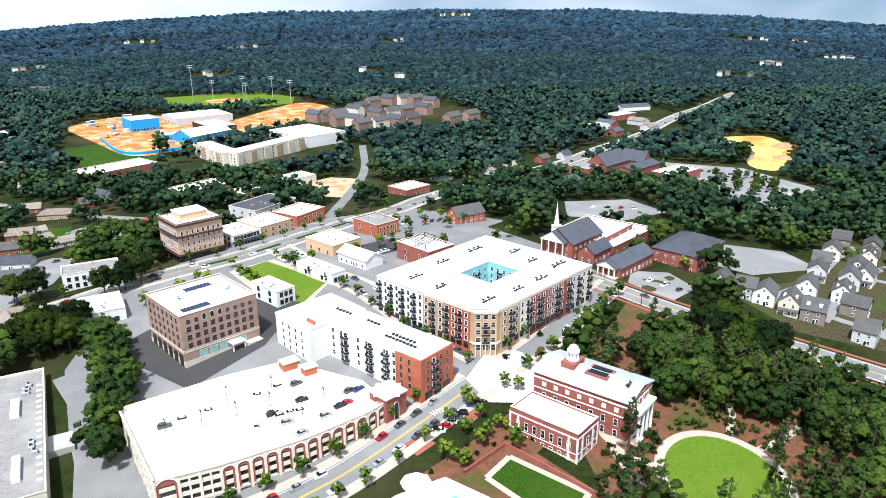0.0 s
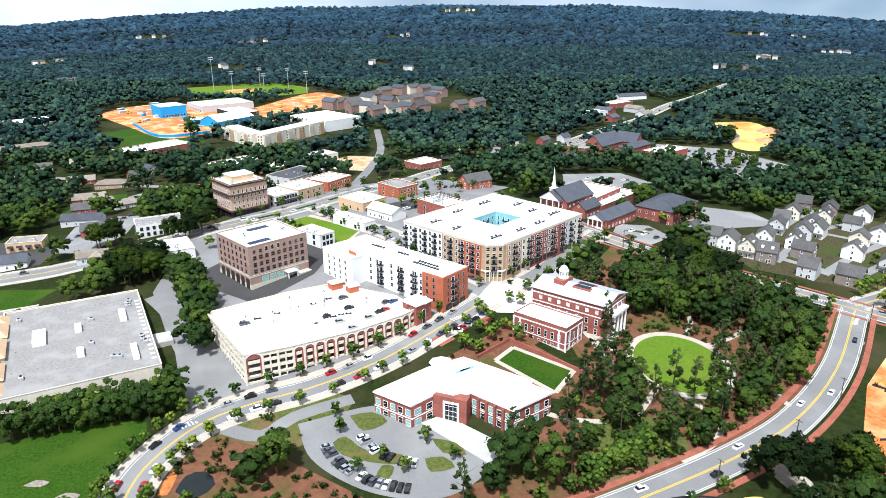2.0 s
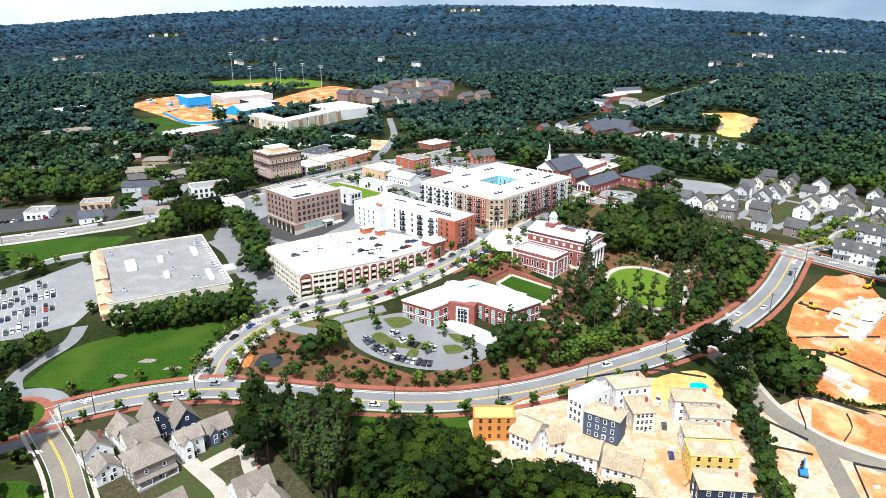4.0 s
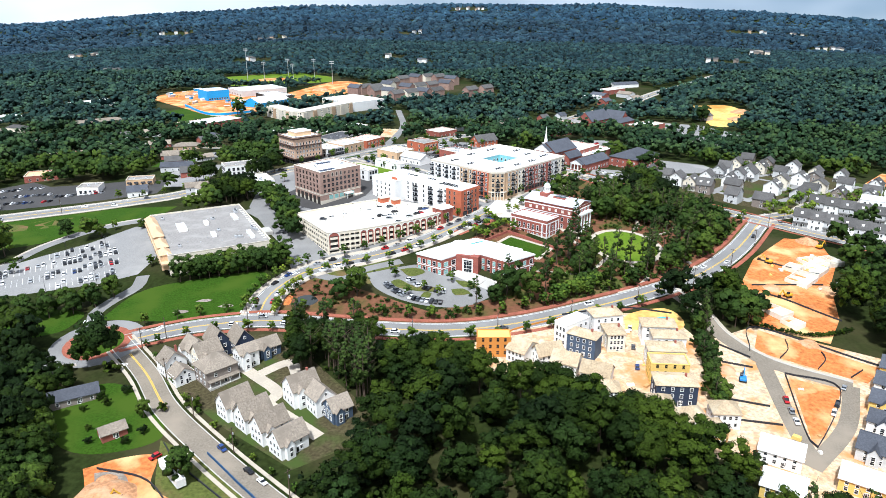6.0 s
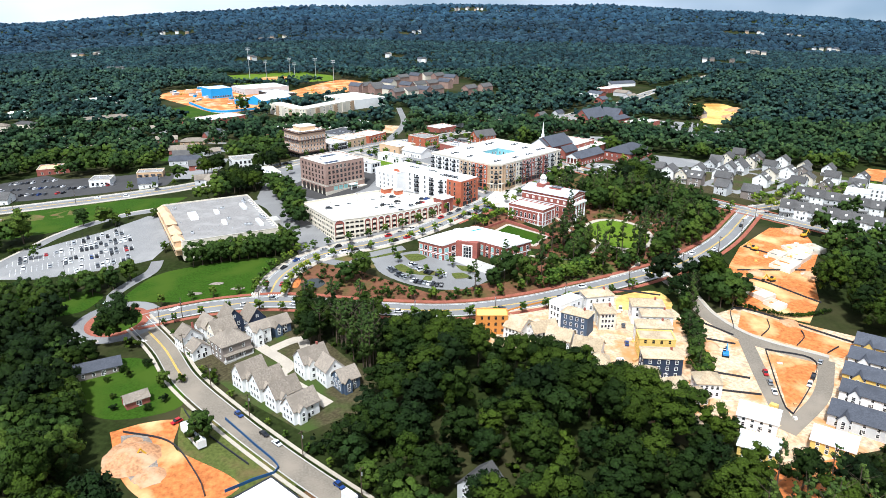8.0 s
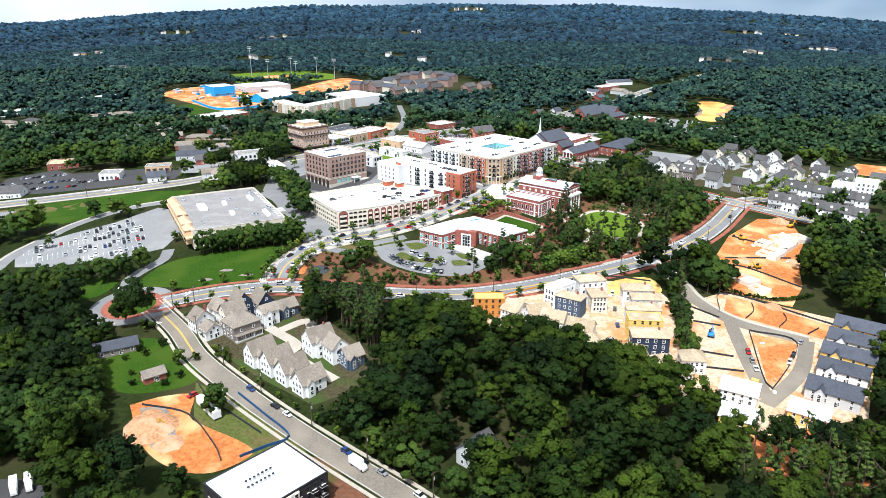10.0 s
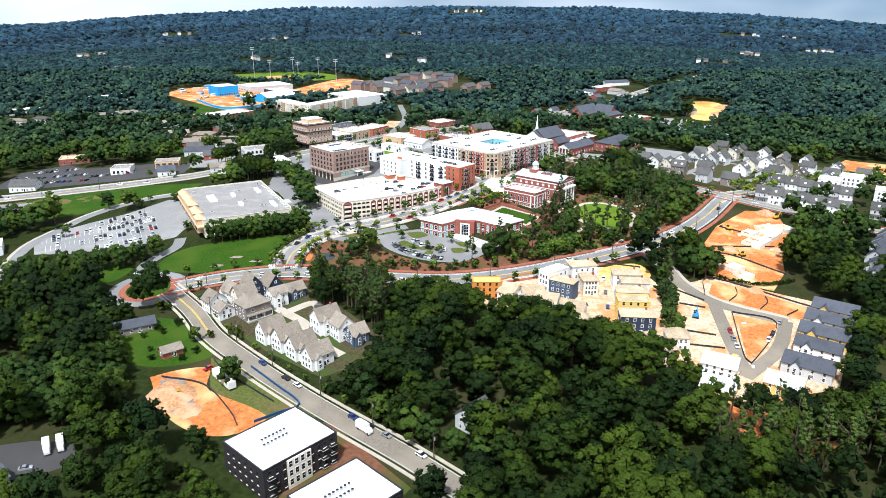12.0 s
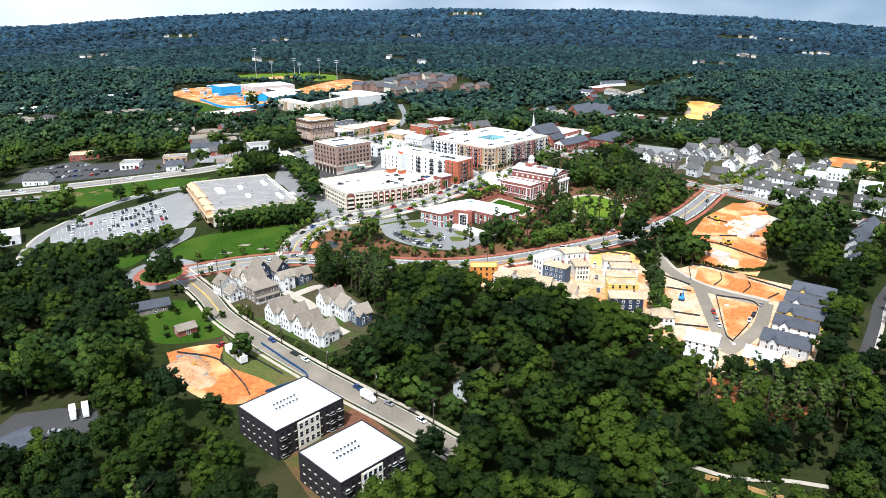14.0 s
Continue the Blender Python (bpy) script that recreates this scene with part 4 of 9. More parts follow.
def house(name, label, cx, cy, w, d, h, rise, yaw, wall, roof, along="x", hip=False, wins=(3, 2), chimney=False, porch=0.0, dormer=0, glass=None, category="house", floors=2, z=None, group="", sides=False, wing=0.0):
    root = tagged(empty_at(name, cx, cy, yaw, z), label, category, group)
    bm = bmesh.new()
    box(bm, -w / 2, -d / 2, -3, w / 2, d / 2, h)
    if not hip:
        if along == "x":
            tri = [[(s * w / 2, -d / 2, h), (s * w / 2, d / 2, h), (s * w / 2, 0, h + rise)] for s in (1, -1)]
        else:
            tri = [[(-w / 2, s * d / 2, h), (w / 2, s * d / 2, h), (0, s * d / 2, h + rise)] for s in (1, -1)]
        for t in tri:
            bm.faces.new([bm.verts.new(p) for p in t])
    part("wall", bm, wall, root)
    bm = bmesh.new()
    (hip_roof(bm, w, d, h, rise) if hip else gable_roof(bm, w, d, h, rise, along=along))
    part("roof", bm, roof, root)
    me = window_mesh(1.0, 1.5, glass)
    for f in range(floors if cy < 600 else 0):
        zf = 0.9 + f * (h - 0.3) / floors
        windows(root, "front", w, d, wins[0], zf, me, 0.8)
        windows(root, "left", w, d, wins[1], zf, me, 0.8)
        if sides:
            windows(root, "right", w, d, wins[1], zf, me, 0.8)
    if not hip and cy < 480:
        face = "left" if along == "x" else "front"
        shared("gable_window", window_mesh(0.9, 1.1, glass), root, facade(root, face, w, d) @ pose(0, 0, h + rise * 0.2))
    if cy < 480:
        shared("door", door_mesh(1.0, 2.1), root, facade(root, "front", w, d) @ pose(w * 0.08, 0, 0.1))
    if chimney:
        bm = bmesh.new()
        box(bm, w * 0.22, -0.4, h, w * 0.22 + 0.8, 0.4, h + rise + 1.0)
        part("chimney", bm, BRICK, root)
    if porch:
        bm = bmesh.new()
        v = [bm.verts.new(p) for p in ((-w / 2, -d / 2 - porch, 2.7), (w / 2, -d / 2 - porch, 2.7), (w / 2, -d / 2, 3.2), (-w / 2, -d / 2, 3.2))]
        u = [bm.verts.new((*p.co.xy, p.co.z + 0.2)) for p in v]
        bm.faces.new(v[::-1])
        bm.faces.new(u)
        for i in range(4):
            bm.faces.new((v[i], v[(i + 1) % 4], u[(i + 1) % 4], u[i]))
        part("porch_roof", bm, roof, root)
        for i in range(4):
            bm = bmesh.new()
            x = -w / 2 + 0.3 + i * (w - 0.6) / 3
            box(bm, x - 0.12, -d / 2 - porch + 0.1, 0, x + 0.12, -d / 2 - porch + 0.34, 2.75)
            part("porch_post", bm, WHITE, root)
        bm = bmesh.new()
        box(bm, -w / 2, -d / 2 - porch, -2, w / 2, -d / 2, 0.3)
        part("porch_floor", bm, CONCRETE, root)
    if wing:
        # a narrow gabled bay that steps out of the front
        x0, yf, hw = -w * 0.22, -d / 2 - 1.5, h * 0.92
        bm = bmesh.new()
        box(bm, x0 - wing / 2, yf, -3, x0 + wing / 2, -d / 2 + 0.5, hw)
        bm.faces.new([bm.verts.new(p) for p in ((x0 - wing / 2, yf, hw), (x0 + wing / 2, yf, hw), (x0, yf, hw + wing * 0.6))])
        part("front_bay", bm, wall, root)
        bm = bmesh.new()
        gable_roof(bm, wing, d / 2 + 1.5, hw, wing * 0.6, 0.25, 0.2, "y")
        part("bay_roof", bm, roof, root).matrix_basis = pose(x0, yf / 2, 0)
        for zf in (0.9, hw * 0.55):
            shared("window", window_mesh(1.2, 1.5, glass), root, pose(x0, yf, zf))
    for i in range(dormer):
        bm = bmesh.new()
        x = (i - (dormer - 1) / 2) * w / max(1, dormer)
        box(bm, x - 0.8, -d / 2 * 0.72, h + 0.2, x + 0.8, -d * 0.1, h + rise * 0.62)
        box(bm, x - 0.5, -d / 2 * 0.72 - 0.05, h + rise * 0.28, x + 0.5, -d / 2 * 0.72, h + rise * 0.55, 0)
        part("dormer", bm, WHITE, root)
    reserve_box(cx, cy, w, d, yaw, 1.0)
    return root


# -- brick office with five storeys --
def office():
    w, d, h = 33, 32, 20
    r = flat_building("office_building", "brown brick office building with white bands and solar panels", -101, 269.5, w, d, h, 44, BRICK_BROWN, WHITE_ROOF, STONE, 0.9, 1.0, STONE, ((4.6, 0.5), (5.4, 0.25)))
    for f in range(4):
        z = 6.2 + f * 3.45
        if f == 3:
            windows(r, "front", w, d, 9, z, window_mesh(1.5, 1.7, None, BRICK_BROWN), skip=(2, 3, 4))
            windows(r, "front", w, d, 9, z, window_mesh(1.5, 1.7, None, STONE, "arch"), skip=(0, 1, 5, 6, 7, 8))
        else:
            windows(r, "front", w, d, 9, z, window_mesh(1.9, 2.1, None, BRICK_BROWN))
        windows(r, "left", w, d, 7, z, window_mesh(1.7, 2.1, None, BRICK_BROWN))
    windows(r, "front", w, d, 7, 0.6, window_mesh(3.2, 3.2, GLASS_TEAL, STONE), skip=(0, 6))
    # open ground floor on the lower side: dark wall panels paint its shade
    for i in range(6):
        bm = bmesh.new()
        y = -d / 2 + 1.2 + i * (d - 7) / 5
        box(bm, -w / 2 - 0.16, y, -2.5, -w / 2 - 0.09, y + 3.4, 3.6)
        part("garage_opening", bm, VOID, r, "dark panel painting the shade of an open parking bay")
    bm = bmesh.new()
    box(bm, 2, -d / 2 - 4, 3.2, 8, -d / 2 - 0.1, 3.6)
    box(bm, 2.2, -d / 2 - 3.8, 0, 2.6, -d / 2 - 3.4, 3.2)
    box(bm, 7.4, -d / 2 - 3.8, 0, 7.8, -d / 2 - 3.4, 3.2)
    part("entrance_canopy", bm, WHITE, r, "white entrance canopy")
    bm = bmesh.new()
    box(bm, 8.5, -d / 2 - 3.5, -2, 16, -d / 2 - 0.1, 1.2)
    part("terrace", bm, STONE, r)
    z = ground_z(-101, 269.5) + h - 0.1
    c, s = math.cos(radians(44)), math.sin(radians(44))
    for (a, b, n) in ((-6, -10, 8), (4, 9, 8)):
        for i in range(n):
            for j in range(2):
                u, v = a + i * 1.45 - 5, b + j * 1.9
                bm = bmesh.new()
                box(bm, -0.66, -0.85, 0.25, 0.66, 0.85, 0.32)
                box(bm, -0.6, -0.8, 0, -0.5, 0.8, 0.25)
                box(bm, 0.5, -0.8, 0, 0.6, 0.8, 0.25)
                o = part("solar_panel", bm, SOLAR)
                o.matrix_basis = pose(-101 + u * c - v * s, 267.5 + u * s + v * c, z, 0, 0, 44)
                tagged(o, "dark blue solar panel on a white roof", "solar panel", "solar panels")
    units_on(-101, 269.5, 44, z, ((-9, 0), (-8, 3), (10, -3), (12, -2)), 0.8)


office()


# -- multi-storey car park with an arched front that bends --
def parking_garage():
    h, lv = 13.0, 3.1
    gx, gy = -63, 205
    zb = ground_z(-84, 169) - 0.2
    root = tagged(new("parking_garage"), "cream and brick parking garage with arched bays", "parking garage")
    root.matrix_basis = pose(0, 0, zb)
    front = [(-84, 169), (-67, 177), (-44, 190.5), (-26, 205), (-20, 212)]
    back = [(-30, 226), (-61, 241), (-81, 230), (-111, 208)]
    poly = front + back
    reserve(poly)
    for lev in range(4):
        bm = bmesh.new()
        prism(bm, [(gx + (x - gx) * 0.985, gy + (y - gy) * 0.985) for x, y in poly], lev * lv - 0.25 if lev else -2.5, lev * lv)
        part("deck", bm, CONCRETE, root)
    bm = bmesh.new()
    prism(bm, [(gx + (x - gx) * 0.985, gy + (y - gy) * 0.985) for x, y in poly], 4 * lv - 0.8, 4 * lv - 0.5)
    part("roof_deck", bm, DECK, root, "pale sunlit top parking deck")
    # solid dark block added to paint the shade deep between the decks
    bm = bmesh.new()
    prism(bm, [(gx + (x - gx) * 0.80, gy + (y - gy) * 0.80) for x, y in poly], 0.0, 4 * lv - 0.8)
    part("core", bm, VOID, root, "dark block painted as the shade inside the garage")

    def side(p, q, n, arched):
        p, q = np.array(p, float), np.array(q, float)
        L = np.linalg.norm(q - p)
        yaw = math.degrees(math.atan2(q[1] - p[1], q[0] - p[0]))
        m = pose(p[0], p[1], 0, 0, 0, yaw)
        b = L / n
        # spandrels and parapet
        bm = bmesh.new()
        box(bm, 0, 0, -2.5, L, 0.4, 1.3)
        for lev in range(1, 4):
            box(bm, 0, 0.05, lv * lev - 0.45, L, 0.35, lv * lev + 0.95)
        box(bm, 0, 0, 4 * lv - 0.9, L, 0.4, 4 * lv + 0.75)
        part("spandrel", bm, STUCCO, root).matrix_basis = m
        bm = bmesh.new()
        box(bm, -0.1, -0.25, 4 * lv + 0.75, L + 0.1, 0.55, 4 * lv + 1.0)
        part("cornice", bm, STONE, root).matrix_basis = m
        bm = bmesh.new()
        box(bm, 0, -0.12, lv + 0.1, L, 0.0, lv + 0.5)
        part("string_course", bm, STONE, root).matrix_basis = m
        for i in range(n + 1):
            bm = bmesh.new()
            box(bm, i * b - 0.45, -0.18, -2.5, i * b + 0.45, 0.3, 4 * lv + 0.4)
            part("pier", bm, STUCCO, root).matrix_basis = m
        for i in range(n):
            x0, x1 = i * b + 0.45, (i + 1) * b - 0.45
            if arched:
                for a, c in ((x0, x0 + 0.62), (x1 - 0.62, x1)):
                    bm = bmesh.new()
                    box(bm, a, -0.06, lv + 0.6, c, 0.3, 4 * lv - 0.9)
                    part("brick_pier", bm, BRICK, root, "red brick strip").matrix_basis = m
                bm = bmesh.new()
                cx, r = (x0 + x1) / 2, (x1 - x0) / 2
                pi = [(cx + r * math.cos(k * math.pi / 8), 4 * lv - 1.5 + r * 0.75 * math.sin(k * math.pi / 8)) for k in range(9)]
                po = [(cx + (x - cx) * 1.18, 4 * lv - 1.5 + (z - 4 * lv + 1.5) * 1.22) for x, z in pi]
                for y0 in (-0.2,):
                    A = [bm.verts.new((x, y0, z)) for x, z in pi]
                    B = [bm.verts.new((x, y0, z)) for x, z in po]
                    C = [bm.verts.new((x, 0.05, z)) for x, z in po]
                    D = [bm.verts.new((x, 0.05, z)) for x, z in pi]
                    for k in range(8):
                        bm.faces.new((A[k], A[k + 1], B[k + 1], B[k]))
                        bm.faces.new((B[k], B[k + 1], C[k + 1], C[k]))
                        bm.faces.new((D[k], D[k + 1], A[k + 1], A[k]))
                part("arch", bm, WHITE, root, "white arch over a bay").matrix_basis = m
                bm = bmesh.new()
                pts = [(x, z) for x, z in pi]
                bm.faces.new([bm.verts.new((x, -0.02, z)) for x, z in pts][::-1])
                part("arch_brick", bm, BRICK, root).matrix_basis = m
            else:
                bm = bmesh.new()
                cx = (x0 + x1) / 2
                box(bm, cx - 0.3, 0.02, 1.2, cx + 0.3, 0.3, 4 * lv - 0.9)
                part("mullion_pier", bm, STUCCO, root).matrix_basis = m
    side((-84, 169), (-78, 172), 1, True)
    side((-78, 172), (-67, 177), 2, False)
    side((-67, 177), (-44, 190.5), 6, True)
    side((-44, 190.5), (-26, 205), 5, True)
    side((-26, 205), (-20, 212), 2, True)
    side((-111, 208), (-84, 169), 8, False)
    side((-20, 212), (-30, 226), 3, False)
    side((-30, 226), (-61, 241), 6, False)
    side((-61, 241), (-81, 230), 4, False)
    side((-81, 230), (-111, 208), 7, False)
    # stair tower
    bm = bmesh.new()
    box(bm, -4.5, -4.5, -2.5, 4.5, 4.5, 15.0)
    t = part("stair_tower", bm, BRICK, root, "red brick stair tower")
    t.matrix_basis = pose(-20, 216, 0, 0, 0, 45)
    bm = bmesh.new()
    box(bm, -5.0, -5.0, 15.0, 5.0, 5.0, 15.5)
    cyl(bm, 0, 0, 15.5, 16.6, 6.4, 0.3, 4)
    part("tower_roof", bm, WHITE_ROOF, t)
    for face in (0, -90):
        shared("tower_window", window_mesh(2.0, 6.5, GLASS, WHITE, "arch"), t, pose(0, 0, 0, 0, 0, face) @ pose(0, -4.52, 5.0))
    for px, py, w_, d_, hh in ((-59, 238.5, 6.5, 4.5, 3.0), (-50.8, 234.5, 5, 4, 2.8)):
        bm = bmesh.new()
        box(bm, -w_ / 2, -d_ / 2, 0, w_ / 2, d_ / 2, hh)
        s = part("stair_head", bm, BRICK_ORANGE, root, "brick stair head on the deck")
        s.matrix_basis = pose(px, py, 4 * lv - 0.5, 0, 0, 35)
        bm = bmesh.new()
        box(bm, -w_ / 2 - 0.3, -d_ / 2 - 0.3, hh, w_ / 2 + 0.3, d_ / 2 + 0.3, hh + 0.4)
        part("stair_roof", bm, STONE, s)
    return zb + 4 * lv - 0.5


GARAGE_DECK_Z = parking_garage()


# -- lamp posts --
_lamp = {}


def lamp_post(x, y, z=None, h=7.0, yaw=0, label="slim dark street lamp beside the kerb"):
    key = (h, label)
    if key not in _lamp:
        root = tagged(new("street_lamp"), label, "street lamp", "street lamps")
        bm = bmesh.new()
        cyl(bm, 0, 0, 0, h, 0.11, 0.07, 6)
        part("pole", bm, DARK_METAL, root)
        bm = bmesh.new()
        box(bm, -0.2, -0.9, h - 0.05, 0.2, 0.9, h + 0.12)
        part("lamp_head", bm, DARK_METAL, root)
        bm = bmesh.new()
        cyl(bm, 0, 0, 0, 0.5, 0.28, 0.22, 8)
        part("foot", bm, CONCRETE, root)
        _lamp[key] = root
        root.matrix_basis = pose(x, y, ground_z(x, y) if z is None else z, 0, 0, yaw)
        return root
    return copy_thing(_lamp[key], pose(x, y, ground_z(x, y) if z is None else z, 0, 0, yaw))


for x, y in ((-90, 195), (-80, 200), (-70, 205), (-60, 211), (-76, 215), (-62, 222), (-48, 206), (-42, 214)):
    lamp_post(x, y, GARAGE_DECK_Z, 5.5, 30, "slim lamp post on the top parking deck")


# -- balconies --
_balc = {}


def balcony_mesh(w, mat_):
    key = (w, mat_.name)
    if key not in _balc:
        bm = bmesh.new()
        # slab and railing in one folded tray
        o = [(-w / 2, 0), (-w / 2, -1.4), (w / 2, -1.4), (w / 2, 0)]
        i_ = [(-w / 2 + 0.06, 0), (-w / 2 + 0.06, -1.34), (w / 2 - 0.06, -1.34), (w / 2 - 0.06, 0)]
        rings = [[bm.verts.new((x, y, z)) for x, y in pts] for pts, z in ((o, 0), (o, 0.2), (o, 1.08), (i_, 1.08), (i_, 0.2))]
        for k, (ra, rb) in enumerate(zip(rings, rings[1:])):
            for i in range(3):
                bm.faces.new((ra[i], ra[i + 1], rb[i + 1], rb[i])).material_index = 0 if k == 0 else 1
        bm.faces.new(rings[0][::-1])
        bm.faces.new(rings[4])
        _balc[key] = mesh_of("balcony", bm, mat_, DARK_METAL)
    return _balc[key]


def bay(root, face, w, d, u0, u1, h, wall, proud=0.35, z0=0.0, label=""):
    """A wall panel that stands proud of a facade, in its own cladding."""
    m = facade(root, face, w, d)
    bm = bmesh.new()
    box(bm, u0, -proud, z0, u1, 0.0, h)
    o = part("facade_panel", bm, wall, root, label)
    o.matrix_basis = m
    return m


# -- white apartment house with a red brick end --
def apartments():
    z0 = ground_z(-9, 226) - 0.5
    h = 17.0
    # long wing
    cx, cy, w, d = -27.5, 248.5, 64, 17
    yaw = -40
    r = flat_building("apartment_building", "white apartment building with balconies and a red brick end", cx, cy, w, d, h, yaw, WHITE, WHITE_ROOF, WHITE, 0.8, z=z0)
    # the end that faces the plaza street
    bay(r, "right", w, d, -d / 2 - 0.4, d / 2 + 0.4, h + 0.1, BRICK_ORANGE, 0.5, -2, "red brick end wall")
    bay(r, "front", w, d, w / 2 - 12, w / 2 + 0.48, h + 0.1, BRICK_ORANGE, 0.5, -2, "red brick end wall")
    me, me2 = window_mesh(1.3, 1.9), window_mesh(1.2, 1.9, None, BRICK_BROWN)
    for f in range(4):
        z = 4.4 + f * 3.2
        windows(r, "front", w, d, 13, z, me, 1.5, skip=(2, 5, 8, 11, 12))
        windows(r, "right", w, d, 4, z, me2, 1.2, 0.52, skip=(1,))
        m = facade(r, "front", w, d)
        for u in (52 / 2 - 3, 52 / 2 + 1):
            shared("window", me2, r, m @ pose(u, -0.52, z))
        for u in (-21, -7, 6.5, 15):
            shared("balcony", balcony_mesh(3.4, METAL), r, m @ pose(u, 0, z - 0.6))
            shared("balcony_door", window_mesh(2.0, 2.2), r, m @ pose(u, 0, z - 0.4))
        shared("balcony", balcony_mesh(3.0, METAL), r, facade(r, "right", w, d) @ pose(-2, -0.5, z - 0.6))
        shared("balcony_door", window_mesh(1.8, 2.2), r, facade(r, "right", w, d) @ pose(-2, -0.52, z - 0.4))
        windows(r, "left", w, d, 4, z, me, 2)
    windows(r, "right", w, d, 3, 0.4, window_mesh(3.4, 3.0, GLASS, DARK_METAL), 1.0, 0.52)
    # short wing toward the office
    r2 = flat_building("apartment_building", "white apartment wing with small windows", -50.9, 265.1, 23.7, 28, 16.3, -45, WHITE, WHITE_ROOF, WHITE, 0.8, z=z0)
    for f in range(4):
        windows(r2, "left", 23.7, 28, 4, 3.4 + f * 3.1, window_mesh(1.1, 1.7), 3)
        windows(r2, "front", 23.7, 28, 4, 3.4 + f * 3.1, window_mesh(1.1, 1.7), 3)
    bm = bmesh.new()
    box(bm, -2.6, -0.3, 0, 2.6, 0.3, 1.6)
    p = part("stair_roof", bm, BRICK_ORANGE, r2, "brick gable on the roof")
    p.matrix_basis = pose(6, -9, 16.2)
    z = z0 + h - 0.1
    units_on(cx, cy, yaw, z, [(-24 + i * 1.9, 3.0) for i in range(5)] + [(-6 + i * 1.9, 3.2) for i in range(4)] + [(9 + i * 1.8, -2.0) for i in range(9)] + [(10 + i * 1.8, 0.6) for i in range(7)], 0.55)
    units_on(-50.9, 265.1, -45, z0 + 16.2, ((-3, 4), (-1, 5), (1, 5), (-3, 6.5)), 0.55)


apartments()


# -- large block round a courtyard --
def courtyard_block():
    cx, cy, w, d, yaw, h = 19, 297, 75, 63, 47, 17.2
    z0 = ground_z(cx, cy) - 1.0
    root = tagged(empty_at("apartment_block", cx, cy, yaw, z0), "five-storey apartment block with mixed brick facades round a courtyard", "apartment block")
    reserve_box(cx, cy, w, d, yaw)
    ch = 8.5
    x0, x1, y0, y1 = -w / 2, w / 2, -d / 2, d / 2
    a0, a1, b0, b1 = -11, 10, -11.5, 7
    outer = [(x0 + ch * 0, y0 + ch), (x0 + ch, y0), (x1, y0), (x1, y1), (x0, y1)]
    bm = bmesh.new()
    # outer wall, courtyard wall and flat roof between them
    def loop(pts, z):
        return [bm.verts.new((x, y, z)) for x, y in pts]
    inner = [(a0, b0), (a0, b1), (a1, b1), (a1, b0)]
    ob, ot = loop(outer, -4), loop(outer, h)
    ib, it = loop(inner, -1), loop(inner, h)
    for A, B, rev in ((ob, ot, False), (ib, it, False)):
        n = len(A)
        for i in range(n):
            j = (i + 1) % n
            bm.faces.new((A[i], A[j], B[j], B[i]))
    part("wall", bm, STUCCO, root)
    bm = bmesh.new()
    for q in ((x0, b1, x1, y1), (x0 + 0.0, b0, a0, b1), (a1, b0, x1, b1)):
        box(bm, q[0] + 0.02, q[1], h - 0.5, q[2] - 0.02, q[3] - (0.02 if q[3] == y1 else 0), h)
    prism(bm, [(x0 + 0.02, b0), (x0 + 0.02, y0 + ch), (x0 + ch, y0 + 0.02), (x1 - 0.02, y0 + 0.02), (x1 - 0.02, b0)], h - 0.5, h)
    part("roof", bm, WHITE_ROOF, root)
    bm = bmesh.new()
    edge = outer + [outer[0]]
    for p, q in zip(edge, edge[1:]):
        L = math.hypot(q[0] - p[0], q[1] - p[1])
        an = math.atan2(q[1] - p[1], q[0] - p[0])
        vs = box(bm, -0.2, -0.35, h - 0.6, L + 0.2, 0.3, h + 0.5)
        bmesh.ops.transform(bm, matrix=Matrix.Translation((p[0], p[1], 0)) @ Matrix.Rotation(an, 4, 'Z'), verts=vs)
    part("cornice", bm, STONE, root)
    bm = bmesh.new()
    for p, q in (((a0, b0), (a1, b0)), ((a0, b1), (a1, b1)), ((a0, b0), (a0, b1)), ((a1, b0), (a1, b1))):
        box(bm, min(p[0], q[0]) - 0.3, min(p[1], q[1]) - 0.3, h, max(p[0], q[0]) + 0.3, max(p[1], q[1]) + 0.3, h + 0.4)
    part("court_parapet", bm, WHITE_ROOF, root)
    # courtyard lining
    bm = bmesh.new()
    for x, y, xx, yy in ((a0, b0, a0 + 0.2, b1), (a1 - 0.2, b0, a1, b1), (a0 + 0.2, b0, a1 - 0.2, b0 + 0.2), (a0 + 0.2, b1 - 0.2, a1 - 0.2, b1)):
        box(bm, x, y, -0.5, xx, yy, h - 0.02)
    part("court_wall", bm, TEAL_WRAP, root, "pale teal sheathed courtyard wall")
    bm = bmesh.new()
    box(bm, a0, b0, -1, a1, b1, -0.5)
    part("court_floor", bm, CONCRETE, root)
    wm = window_mesh(1.2, 1.8, GLASS, WHITE)
    for f in range(4):
        z = 3.6 + f * 3.2
        for k in range(5):
            u = a0 + 2.2 + k * 4.0
            shared("court_window", wm, root, pose(u, b1 - 0.22, z))
            shared("court_window", wm, root, pose(a1 - 0.22, b0 + 1.8 + k * 3.6, z, 0, 0, -90))
        for u in (a0 + 4.2, a0 + 12.2):
            shared("balcony", balcony_mesh(2.6, METAL), root, pose(u, b1 - 0.2, z - 0.5))
        for u in (b0 + 3.6, b0 + 11):
            shared("balcony", balcony_mesh(2.6, METAL), root, pose(a1 - 0.2, u, z - 0.5, 0, 0, -90))
    # facade panels in several claddings: front faces the park street
    flen = w - ch
